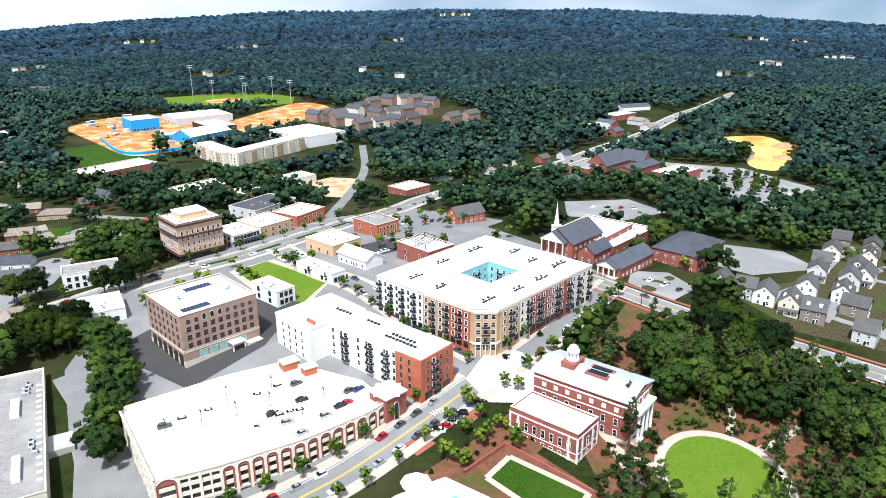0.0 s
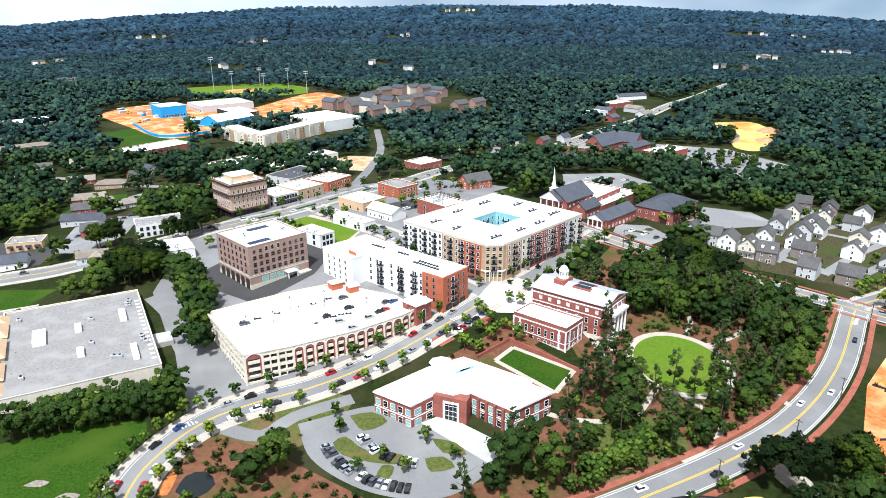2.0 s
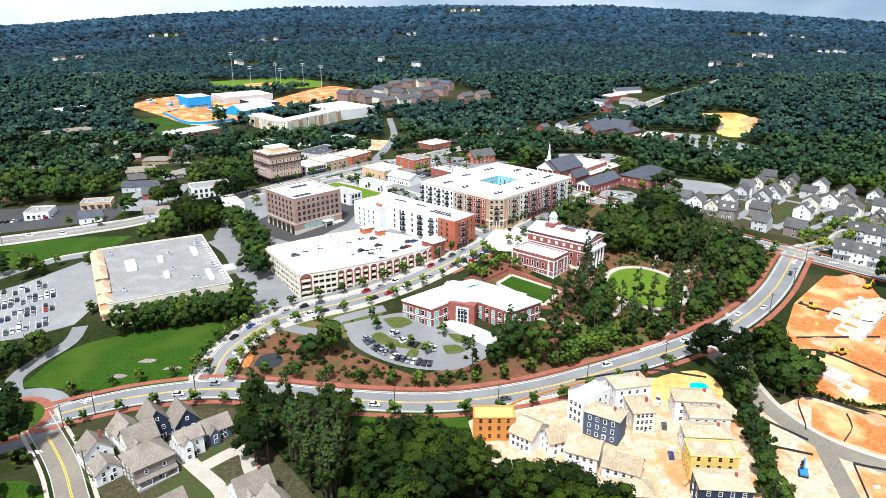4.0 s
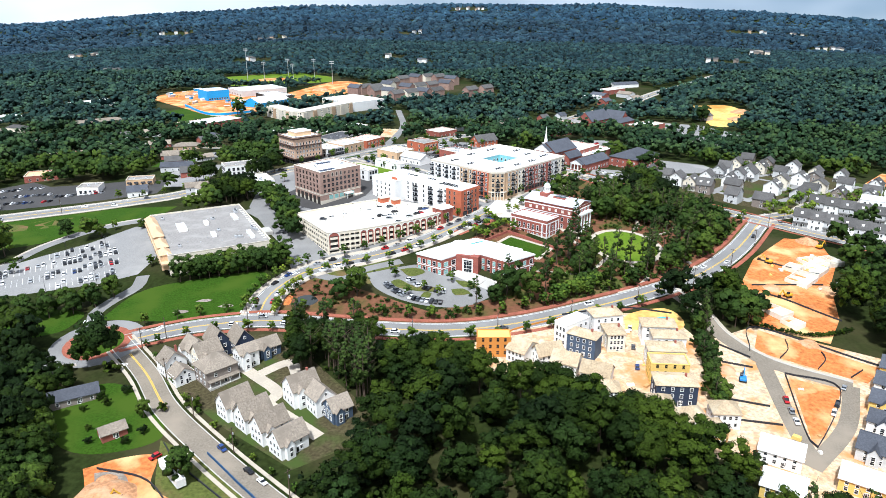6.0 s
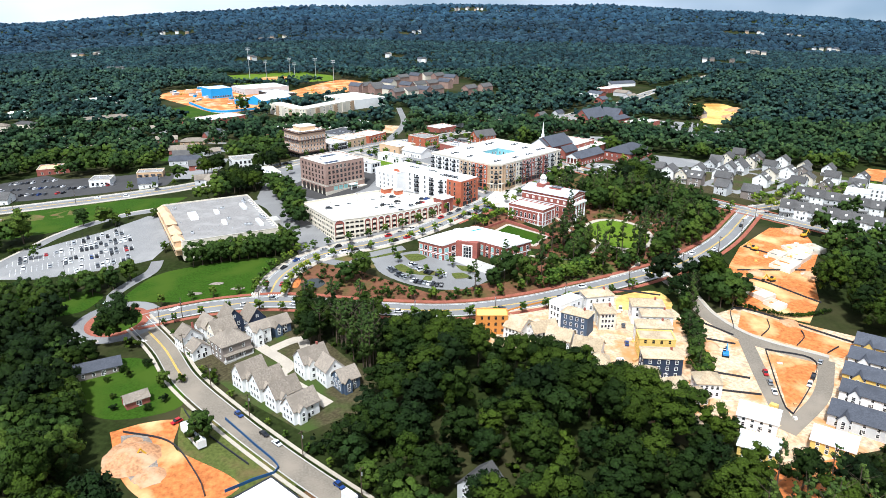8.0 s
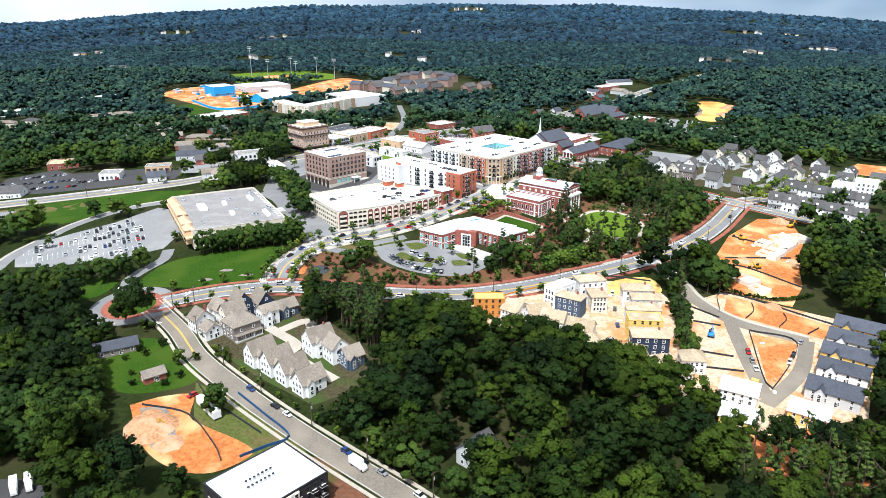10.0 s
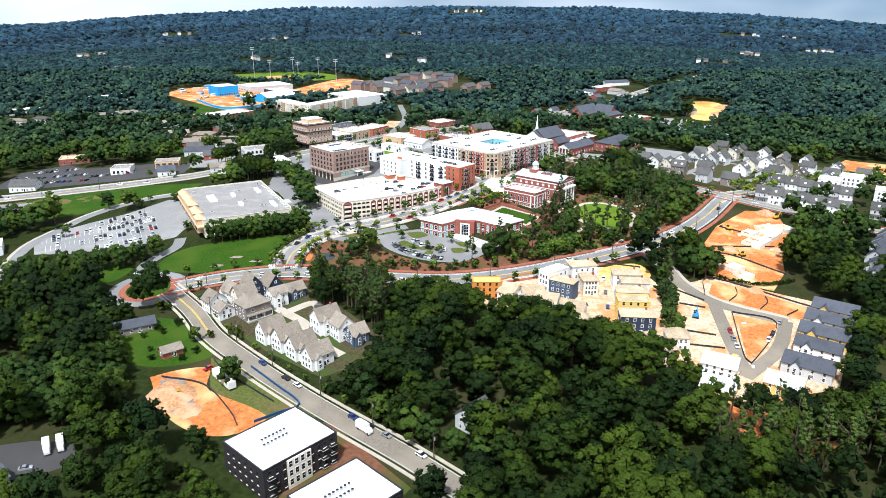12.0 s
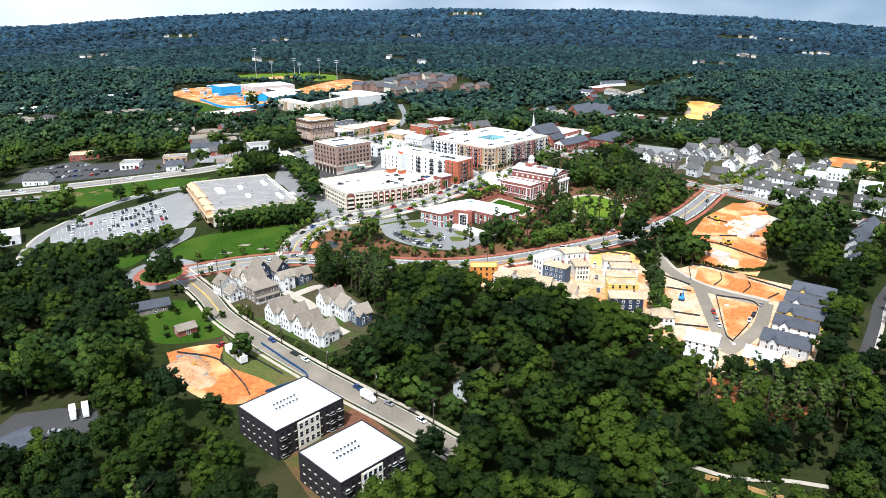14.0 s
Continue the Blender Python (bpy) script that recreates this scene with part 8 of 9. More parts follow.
# trees and bushes round the yard
for x, y in spots_in([(-202, 50), (-180, 42), (-166, 14), (-146, -6), (-158, -20), (-200, 10)], 7.0):
    tree("maple", x, y, rt.uniform(0.6, 0.95))
for x, y, s in ((-154, 36, 2.2), (-150, 32, 1.9), (-158, 28, 1.6), (-146, 40, 2.4), (-172, 46, 2.6), (-178, 36, 2.4), (-132, 8, 1.8), (-128, 14, 2.0), (-146, 8, 1.7), (-150, 16, 1.5), (-126, 28, 2.2)):
    tree("shrub", x, y, s)
for x, y in spots_in([(4, 32), (20, 32), (46, 20), (66, 6), (72, -6), (60, -14), (30, 10)], 8.0):
    tree("oak", x, y, rt.uniform(1.05, 1.3))
for x, y, k in ((-40, 53, 0.95), (-33, 56, 1.0), (-26, 56, 1.05), (-19, 55, 1.05), (-12, 53, 1.0), (-6, 48, 1.05), (-2, 40, 1.1), (-37, 43, 1.1), (-28, 45, 1.15), (-19, 43, 1.2), (-10, 40, 1.15)):
    tree("oak", x, y, k)
# tall pines between the cottages and the ring road
for i in range(34):
    x, y = rt.uniform(-66, -46), rt.uniform(36, 62)
    if not is_taken(x, y) and y > 30 - 0.9 * (x + 60):
        tree("pine", x, y, rt.uniform(0.85, 1.15))

for i in range(9):
    tree("maple", -192 + 6.2 * i + rt.uniform(-1, 1), -37 + rt.uniform(-3, 3), rt.uniform(0.75, 1.0))

# ---- the woods round about ----
_have = {}
for x, y in PLANTED:
    _have.setdefault((int(x // 6), int(y // 6)), 1)


def clear(x, y, m=2.5):
    return not any(is_taken(x + a, y + b) for a, b in ((0, 0), (m, 0), (-m, 0), (0, m), (0, -m)))


def spots(x0, x1, y0, y1, step, keep=1.0):
    y = y0
    row = 0
    while y < y1:
        x = x0 + (step / 2 if row % 2 else 0)
        while x < x1:
            px, py = x + rt.uniform(-0.42, 0.42) * step, y + rt.uniform(-0.42, 0.42) * step
            x += step
            if rt.random() < keep:
                yield px, py
        y += step * 0.87
        row += 1


NEAR = []
for x, y in spots(-380, 380, -150, 135, 12.6):
    if abs(x + 12) > 0.61 * (y + 290) + 46:
        continue
    if clear(x, y, 1.0) and not is_sparse(x, y) and (int(x // 6), int(y // 6)) not in _have:
        NEAR.append((x, y))
NEAR.sort(key=lambda p: math.hypot(p[0] + 12, p[1] + 290))
single, rest = NEAR[:95], NEAR[95:]
for x, y in single:
    tree("pine" if rt.random() < 0.12 else "oak", x, y, rt.choice((rt.uniform(0.8, 1.0), rt.uniform(1.0, 1.35))))


def woods(name, label, places, n_leaf, size, R, H, base, material, lobes=9, s0=0.8, s1=1.25, coarse=False, core=0.8):
    """Many crowns joined into one mesh."""
    rng = np.random.default_rng(len(places))
    temp = [leaf_cloud(rng, n_leaf, crown_lobes(rng, R, H, base, lobes), size, core=core, coarse=coarse) for _ in range(8)]
    vs, ns, fs, tint, start = [], [], [], [], 0
    for x, y in places:
        V, N, F = temp[rng.integers(8)]
        a, s = rng.random() * 6.283, s0 + (s1 - s0) * rng.random() ** 1.3
        c, si = math.cos(a), math.sin(a)
        turn = np.array(((c, si, 0), (-si, c, 0), (0, 0, 1)))
        v = V @ turn * np.array((s, s, s * (0.85 + 0.3 * rng.random())))
        vs.append(v + np.array((x, y, ground_z(x, y))))
        ns.append(N @ turn)
        fs.append(F + start)
        tint.append(np.full(len(V), rng.random(), np.float32))
        start += len(V)
    ob = new(name, facet_mesh(name, np.concatenate(vs), np.concatenate(ns), np.concatenate(fs), material))
    ob.data.attributes.new("tint", 'FLOAT', 'POINT').data.foreach_set("value", np.concatenate(tint))
    return tagged(ob, label, "woods", kind="stuff")


_pick = random.Random(29)
_share = [_pick.random() for _ in rest]
woods("near_woods", "dense green broadleaf woods", [p for p, u in zip(rest, _share) if u < 0.45], 1100, 0.48, 6.6, 14.0, 4.0, LEAF, 22, 0.8, 1.35, coarse=True)
woods("sunny_woods", "lighter yellow-green broadleaf trees in the woods", [p for p, u in zip(rest, _share) if 0.45 <= u < 0.66], 1100, 0.48, 6.0, 16.0, 4.5, LEAF_BRIGHT, 22, 0.8, 1.35, coarse=True)
woods("deep_woods", "deep green shady trees in the woods", [p for p, u in zip(rest, _share) if u >= 0.66], 1000, 0.48, 6.6, 12.0, 4.0, LEAF_DEEP, 20, 0.75, 1.3, coarse=True)
MID = [(x, y) for x, y in spots(-640, 640, 135, 640, 10.4, 0.95) if abs(x + 5) < 0.61 * (y + 290) + 60 and clear(x, y, 7) and (not is_sparse(x, y) or (y > 180 and rt.random() < 0.35 and not (40 < x < 180 and y < 300))) and (int(x // 6), int(y // 6)) not in _have]
woods("town_woods", "green trees between the streets", [p for p in MID if p[1] < 420], 160, 0.6, 6.8, 12.0, 3.0, LEAF_TOWN, 14, 0.65, 1.35, coarse=True, core=0.9)
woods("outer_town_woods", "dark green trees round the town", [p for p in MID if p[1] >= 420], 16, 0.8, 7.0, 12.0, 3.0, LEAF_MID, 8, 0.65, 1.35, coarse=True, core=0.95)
CLUSTERS = ((65, 4300, 9, 102), (-175, 1705, 2, 17), (-91, 1570, 2, 15), (1369, 2550, 8, 66), (872, 1980, 5, 47), (-1196, 2090, 5, 38), (-763, 1365, 4, 21), (-1352, 3290, 4, 72), (-798, 2775, 4, 68), (-734, 2845, 3, 53), (-205, 2950, 2, 41), (-2321, 5000, 3, 112), (274, 4195, 2, 36), (1325, 3225, 4, 85), (1599, 3250, 3, 75), (639, 1610, 3, 43), (-531, 1675, 3, 43))


def open_ground(x, y):
    """Room among the far trees for groups of houses and what lies before them."""
    return any(abs(x - a) < sp + 12 and -sp * 0.5 - 70 < y - b < sp * 0.5 + 12 for a, b, _, sp in CLUSTERS)


# the leaf colours of these belts hold painted haze
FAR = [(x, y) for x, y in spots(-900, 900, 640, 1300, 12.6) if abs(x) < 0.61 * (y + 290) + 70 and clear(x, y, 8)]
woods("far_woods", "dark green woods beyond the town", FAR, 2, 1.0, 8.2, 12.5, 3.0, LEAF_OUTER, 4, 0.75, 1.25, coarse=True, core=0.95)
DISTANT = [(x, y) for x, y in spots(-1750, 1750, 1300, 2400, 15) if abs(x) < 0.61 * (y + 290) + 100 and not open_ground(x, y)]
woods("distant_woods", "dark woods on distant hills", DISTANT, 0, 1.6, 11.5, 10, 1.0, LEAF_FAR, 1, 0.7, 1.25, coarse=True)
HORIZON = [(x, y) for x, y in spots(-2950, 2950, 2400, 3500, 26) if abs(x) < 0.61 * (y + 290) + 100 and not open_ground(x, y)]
woods("horizon_woods", "woods on far hills, haze painted into their leaves", HORIZON, 0, 1.0, 25, 9, 2.0, LEAF_HORIZON, 1, 0.5, 1.2, coarse=True)
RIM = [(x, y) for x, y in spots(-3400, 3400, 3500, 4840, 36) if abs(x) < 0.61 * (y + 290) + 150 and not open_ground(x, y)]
woods("rim_woods", "woods on the horizon ridges, leaves tinted blue for haze", RIM, 0, 1.0, 36, 8, 0.0, LEAF_RIM, 1, 0.5, 1.15, coarse=True)

woods("alley_trees", "dense dark green trees beside the alley", BELT, 500, 0.45, 5.8, 12.0, 2.2, LEAF_TOWN, 20, 0.75, 1.05, coarse=True, core=0.9)
woods("yard_thicket", "dense dark green trees round a yard", THICKET, 500, 0.45, 6.4, 13.0, 2.5, LEAF, 20, 0.85, 1.25, coarse=True, core=0.86)
BEDS = []
rb = random.Random(17)
while len(BEDS) < 760:
    x, y = rb.uniform(-116, 175), rb.uniform(96, 245)
    if is_sparse(x, y) and not is_taken(x, y) and math.hypot((x - 88.5) / 22, (y - 186) / 24) > 1 and rb.random() < (0.9 if x > 20 else 0.75):
        BEDS.append((x, y))
woods("park_shrubs", "low green shrubs in the beds of the park", BEDS, 30, 0.22, 1.5, 1.7, 0.1, LEAF_TOWN, 5, 0.6, 1.7, coarse=True)

UNDER = []
while len(UNDER) < 420:
    x, y = rb.uniform(-230, 230), rb.uniform(-135, 60)
    if not is_taken(x, y) and abs(x + 12) < 0.61 * (y + 290) + 20:
        UNDER.append((x, y))
UNDER += [(72 + 30 * u, -80 - 12 * u + 14 * v) for u, v in [(rb.random(), rb.random()) for _ in range(40)]]
woods("undergrowth", "low green undergrowth between the trunks", UNDER, 30, 0.4, 3.4, 3.2, 0.2, LEAF, 6, 0.6, 1.6, coarse=True)
# small trees on the downtown lots and beside the shops
for x, y in ((-30, 420), (-22, 412), (-12, 424), (2, 416), (12, 428), (20, 440), (-2, 440), (-16, 446), (6, 452), (-52, 384), (-48, 366), (-36, 372), (-30, 384), (-20, 378), (-70, 350), (-78, 344), (-104, 336), (-98, 330), (-92, 322), (-116, 322), (-124, 330), (-112, 348), (-128, 316), (-140, 304), (-26, 366), (0, 372), (10, 360), (22, 372), (30, 384), (38, 396), (48, 404), (128, 352), (138, 360), (150, 368), (96, 352), (122, 318)):
    tree(rt.choice(("street", "street", "lime")), x, y, rt.uniform(1.0, 1.7))
# the woods go on beside and behind the way
SIDE = [(x, y) for x, y in spots(-480, 480, -340, 220, 20.0) if (y < -150 or abs(x + 12) > 0.61 * (y + 290) + 46) and clear(x, y, 2)]
woods("side_woods", "green woods that go on round the town", SIDE, 8, 0.9, 10.0, 11.5, 4.0, LEAF_TOWN, 5, 0.8, 1.3, coarse=True)

# ---- cars ----
PAINTS = [mat("car_white", (0.75, 0.75, 0.74), 0.3, 0.03, 1, 1, 0, spec=0.5), mat("car_black", (0.012, 0.012, 0.014), 0.25, 0.1, 1, 1, 0, spec=0.5), mat("car_silver", (0.42, 0.43, 0.44), 0.3, 0.05, 1, 1, 0, metal=0.5),
          mat("car_grey", (0.10, 0.105, 0.115), 0.3, 0.05, 1, 1, 0, metal=0.3), mat("car_red", (0.36, 0.012, 0.015), 0.3, 0.05, 1, 1, 0, spec=0.5), mat("car_blue", (0.02, 0.05, 0.18), 0.3, 0.05, 1, 1, 0, spec=0.5)]
COLOUR = ("white", "black", "silver", "dark grey", "red", "blue")
TYRE = mat("tyre", (0.012, 0.012, 0.012), 0.9, 0.1)
_cars = {}


def profile_body(prof, half):
    """A car body from a side profile, narrowed towards the top."""
    bm = bmesh.new()
    rows = []
    for x, z in prof:
        k = 1.0 if z < 0.95 else 0.84
        rows.append((bm.verts.new((x, -half * k, z)), bm.verts.new((x, half * k, z))))
    n = len(rows)
    for i in range(n):
        j = (i + 1) % n
        bm.faces.new((rows[i][0], rows[j][0], rows[j][1], rows[i][1]))
    bm.faces.new([r[0] for r in rows][::-1])
    bm.faces.new([r[1] for r in rows])
    bmesh.ops.recalc_face_normals(bm, faces=bm.faces)
    return bm


def car_kind(ci, suv, far=False):
    top = 1.72 if suv else 1.45
    low = 0.02 if far else 0.35
    body = [(-2.25, low), (2.2, low), (2.28, 0.72), (1.2, 0.95), (-2.1 if suv else -1.7, 0.98), (-2.28, 0.9)]
    bm = profile_body(body, 0.92)
    bmesh.ops.bevel(bm, geom=bm.edges[:], offset=0.07, affect='EDGES')
    roof = [(0.32, top - 0.09), (0.2, top), (-1.4 if suv else -0.9, top), (-1.5 if suv else -1.02, top - 0.07)]
    if far:
        bm.from_mesh(mesh_of("roof", profile_body(roof, 0.90)))
    root = part("car", bm, PAINTS[ci])
    cab = [(1.15, 0.92), (0.35, top - 0.06), (-1.5 if suv else -1.0, top - 0.04), (-2.1 if suv else -1.75, 0.95)]
    part("window_glass", profile_body(cab, 0.86), GLASS, root, "dark car glass")
    if not far:
        part("roof", profile_body(roof, 0.90), PAINTS[ci], root)
    bm = bmesh.new()
    cyl(bm, 0, 0, -0.11, 0.11, 0.34, 0.34, 10)
    wm = mesh_of("wheel", bm, TYRE)
    for x in (1.4, -1.4) if not far else ():
        for y in (0.82, -0.82):
            shared("wheel", wm, root, pose(x, y, 0.34, 90))
    tagged(root, ("%s sport utility vehicle parked on asphalt" if suv else "%s saloon car parked on asphalt") % COLOUR[ci], "car", "cars")
    return root


rc = random.Random(21)


def car(x, y, yaw, z=None, ci=None, lift=0.11):
    ci = rc.choices(range(6), (32, 20, 18, 18, 6, 6))[0] if ci is None else ci
    suv = rc.random() < 0.45
    z = ground_z(x, y) + lift if z is None else z
    m = pose(x, y, z, 0, 0, yaw)
    key = (ci, suv, y > 108 or x < -150)
    if key not in _cars:
        _cars[key] = car_kind(*key)
        _cars[key].matrix_basis = m
        return
    copy_thing(_cars[key], m)


def car_row(x0, y0, x1, y1, n, yaw, fill=0.8, lift=0.09):
    for i in range(n):
        if rc.random() < fill:
            t = i / max(1, n - 1)
            car(x0 + (x1 - x0) * t, y0 + (y1 - y0) * t, yaw + rc.choice((0, 180)) + rc.uniform(-2, 2), lift=lift)


# library lot, in arcs
for r, a0, a1, n in ((33, 204, 262, 17), (21.5, 205, 262, 12)):
    for i in range(n):
        if rc.random() < 0.9:
            a = radians(a0 + (a1 - a0) * i / (n - 1))
            car(-14 + r * math.cos(a) * 1.12, 147 + r * math.sin(a), math.degrees(a) + rc.choice((0, 180)))
# supermarket lot: double rows of bays with painted lines
_u, _v = (math.cos(radians(28.5)), math.sin(radians(28.5))), (-math.sin(radians(28.5)), math.cos(radians(28.5)))
for v0, u0, u1, fill in ((-10, 0, 33, 0.45), (6, -30, 38, 0.6), (22, -32, 38, 0.72), (37, 0, 34, 0.6)):
    n = int((u1 - u0) / 2.75)
    bm = bmesh.new()
    for i in range(n + 1):
        for s in (1, -1):
            a = u0 + (i - 0.5) * 2.75
            q = [(-235 + (a + du) * _u[0] + (v0 + s * dv) * _v[0], 150 + (a + du) * _u[1] + (v0 + s * dv) * _v[1]) for du, dv in ((-0.08, 0.2), (0.08, 0.2), (0.08, 5.0), (-0.08, 5.0))]
            bm.faces.new([bm.verts.new((x, y, ground_z(x, y) + 0.085)) for x, y in (q if s > 0 else q[::-1])])
    tagged(part("parking_lines", bm, LINE_WHITE), "white painted bay lines on old asphalt", "parking lines", kind="structure")
    for s in (1, -1):
        x, y = -235 + u0 * _u[0] + (v0 + s * 2.6) * _v[0], 150 + u0 * _u[1] + (v0 + s * 2.6) * _v[1]
        for i in range(n):
            if rc.random() < fill * (0.55 + 0.75 * i / n):
                car(x + i * 2.75 * _u[0], y + i * 2.75 * _u[1], 118.5 + rc.choice((0, 180)) + rc.uniform(-2, 2), lift=0.09)
# garage top deck
for x, y, a in ((-92, 199, 30), (-87, 203, 30), (-80, 208, 25), (-62, 199, 110), (-58, 206, 30), (-55, 205, 30), (-52, 207, 30), (-49, 208, 30), (-52, 201, 30), (-66, 218, 20), (-60, 224, 40), (-54, 226, 40), (-40, 205, 40), (-36, 211, 40), (-34, 213, 40), (-34, 221, 50), (-31, 222, 50), (-46, 195, 40), (-50, 215, 30)):
    car(x, y, a, GARAGE_DECK_Z)
# along the streets


def parked(line, off, step, fill, skip=6):
    L = offset_line(line, off)
    acc = 0
    for p, q in zip(L[skip:-skip], L[skip + 1:-skip + 1]):
        acc += np.linalg.norm(q - p)
        if acc > step:
            acc = 0
            if rc.random() < fill:
                car(q[0], q[1], math.degrees(math.atan2(q[1] - p[1], q[0] - p[0])) + rc.uniform(-2, 2))


parked(GARAGE_STREET, 4.2, 6.5, 0.75, 3)
parked(GARAGE_STREET, -4.2, 6.5, 0.75, 3)
parked(APT_STREET, 3.8, 6.0, 0.8, 2)
parked(APT_STREET, -3.8, 6.0, 0.6, 2)
parked(STREET_F[20:], 3.6, 6.5, 0.7, 4)
parked(CROSS_STREET, 3.4, 6.5, 0.7, 2)
parked(MAIN_STREET, 3.4, 19, 0.55)
parked(MAIN_STREET, -3.4, 23, 0.5)
parked(MAIN_ROAD, 2.8, 40, 0.6)
parked(MAIN_ROAD, -2.8, 24, 0.6)
parked(HIGHWAY, 3.0, 30, 0.6)
parked(SUB_ROAD, -2.6, 9, 0.4, 4)
for x0, y0, x1, y1, n, a in ((-40, 358, -24, 374, 7, 40), (-30, 386, -12, 376, 6, 60), (-2, 206, 12, 222, 8, 0), (230, 690, 300, 640, 14, 40), (236, 600, 300, 580, 12, 40), (-30, 425, 10, 440, 10, 70), (-240, 340, -222, 390, 8, 20), (-258, 455, -212, 450, 9, 80), (104, 332, 116, 322, 3, 40), (-320, 312, -276, 316, 11, 80), (-388, 318, -330, 322, 14, 80), (-384, 340, -350, 346, 9, 80), (-352, 300, -318, 300, 8, 80), (-405, 222, -340, 228, 10, 80), (110, 500, 140, 500, 4, 30), (66, 60, 70, 92, 5, 80), (116, 10, 121, 45, 6, 80), (135, 30, 148, 48, 4, 55), (-170, -52, -160, -66, 2, 20), (-108, 6, -118, 0, 3, 50)):
    car_row(x0, y0, x1, y1, n, a, 0.75)

# ---- far houses, masts and site clutter ----
rf = random.Random(9)


def distant_house(x, y, w, d, h, yaw, wall, roof):
    root = tagged(empty_at("distant_house", x, y, yaw), "small far house showing between treetops", "house", "distant houses")
    bm = bmesh.new()
    box(bm, -w / 2, -d / 2, -6, w / 2, d / 2, h)
    part("wall", bm, wall, root)
    bm = bmesh.new()
    gable_roof(bm, w, d, h, d * 0.3, 0.6, 0.3)
    part("roof", bm, roof, root)


for x, y, n, spread in CLUSTERS:
    for i in range(n):
        s = 0.8 if y < 1900 else 1.0
        distant_house(x + rf.uniform(-1, 1) * spread, y + rf.uniform(-0.4, 0.4) * spread, 14 * s, 10 * s, 11.5 * s, rf.uniform(-40, 40), rf.choice((WHITE, GREY_WALL, STUCCO, BRICK_TAN, TAUPE)), rf.choice((SHINGLE, SHINGLE_DARK, SHINGLE_BROWN, SHINGLE)))
for x, y, w, d, h, yw, wl, rf_, lb in ((-288, 507, 26, 14, 4, 10, BRICK_TAN, SHINGLE_BROWN, "low tan house with a broad brown roof"), (-326, 530, 22, 12, 4, 20, BRICK, SHINGLE_BROWN, "low brick house with a brown roof"),
                                   (-281, 564, 14, 11, 6, -30, WHITE, SHINGLE_DARK, "white gabled house with a dark roof"), (-394, 594, 14, 10, 5, 30, WHITE, SHINGLE, "small white house under trees"),
                                   (-250, 380, 26, 10, 4, 8, GREY_WALL, SHINGLE_DARK, "long low grey shop with a dark roof"), (-468, 684, 60, 16, 7, 40, BRICK_BROWN, SHINGLE_BROWN, "long brown brick building with a shallow roof"),
                                   (-633, 715, 34, 14, 5, 15, WHITE, WHITE_ROOF, "long white-roofed store beside woods"), (-610, 731, 28, 13, 5, 15, WHITE, WHITE_ROOF, "white-roofed store beside woods"),
                                   (-578, 635, 24, 14, 5, 12, STUCCO, SHINGLE_BROWN, "low house with a grey-brown roof"), (-552, 653, 26, 14, 5, -20, STUCCO, SHINGLE, "low house with a grey roof"), (-541, 601, 22, 14, 5, 12, STUCCO, SHINGLE_BROWN, "low house with a hipped brown roof")):
    house("town_house", lb, x, y, w, d, h, 3.2, yw, wl, rf_, hip=d > 12, wins=(4, 2), floors=1)
for x, y, w, d, h in ((217, 938, 26, 16, 7), (214, 880, 18, 14, 6), (264, 960, 24, 18, 6), (267, 918, 22, 14, 5), (290, 1091, 50, 18, 6), (102, 719, 14, 10, 5), (128, 740, 14, 10, 5), (45, 656, 15, 11, 5), (63, 676, 14, 10, 5), (-2, 620, 18, 12, 6), (10, 656, 16, 12, 6), (31, 690, 15, 11, 5), (319, 736, 16, 12, 6),
                      (-283, 448, 16, 10, 4), (-265, 412, 16, 9, 4), (-365, 611, 22, 14, 5), (-278, 535, 16, 12, 6), (-226, 352, 20, 12, 4), (-196, 290, 12, 8, 4), (-330, 470, 20, 12, 5), (-300, 600, 16, 12, 5), (-250, 300, 14, 10, 4)):
    house("small_house", "small pale house among town trees", x, y, w, d, h, 3.5, rf.choice((45, -45, 20)), rf.choice((WHITE, GREY_WALL, BRICK)), rf.choice((SHINGLE, SHINGLE_BROWN, SHINGLE_DARK)), wins=(2, 1), floors=1)


def light_mast(x, y, h):
    root = tagged(empty_at("floodlight_mast", x, y, 20), "tall grey floodlight mast beside a sports field", "light mast", "floodlight masts")
    bm = bmesh.new()
    cyl(bm, 0, 0, -1, h, 0.6, 0.3, 6)
    part("pole", bm, METAL, root)
    for k in range(2):
        bm = bmesh.new()
        box(bm, -4, -0.4, h - 1.5 - 3.4 * k, 4, 0.4, h - 0.3 - 3.4 * k)
        part("lamp_bank", bm, METAL, root)


for x, y, h in ((-422, 1208, 60), (-392, 1220, 34), (-360, 1290, 34), (-300, 1260, 36), (-330, 1200, 32), (-243, 1140, 42)):
    light_mast(x, y, h)


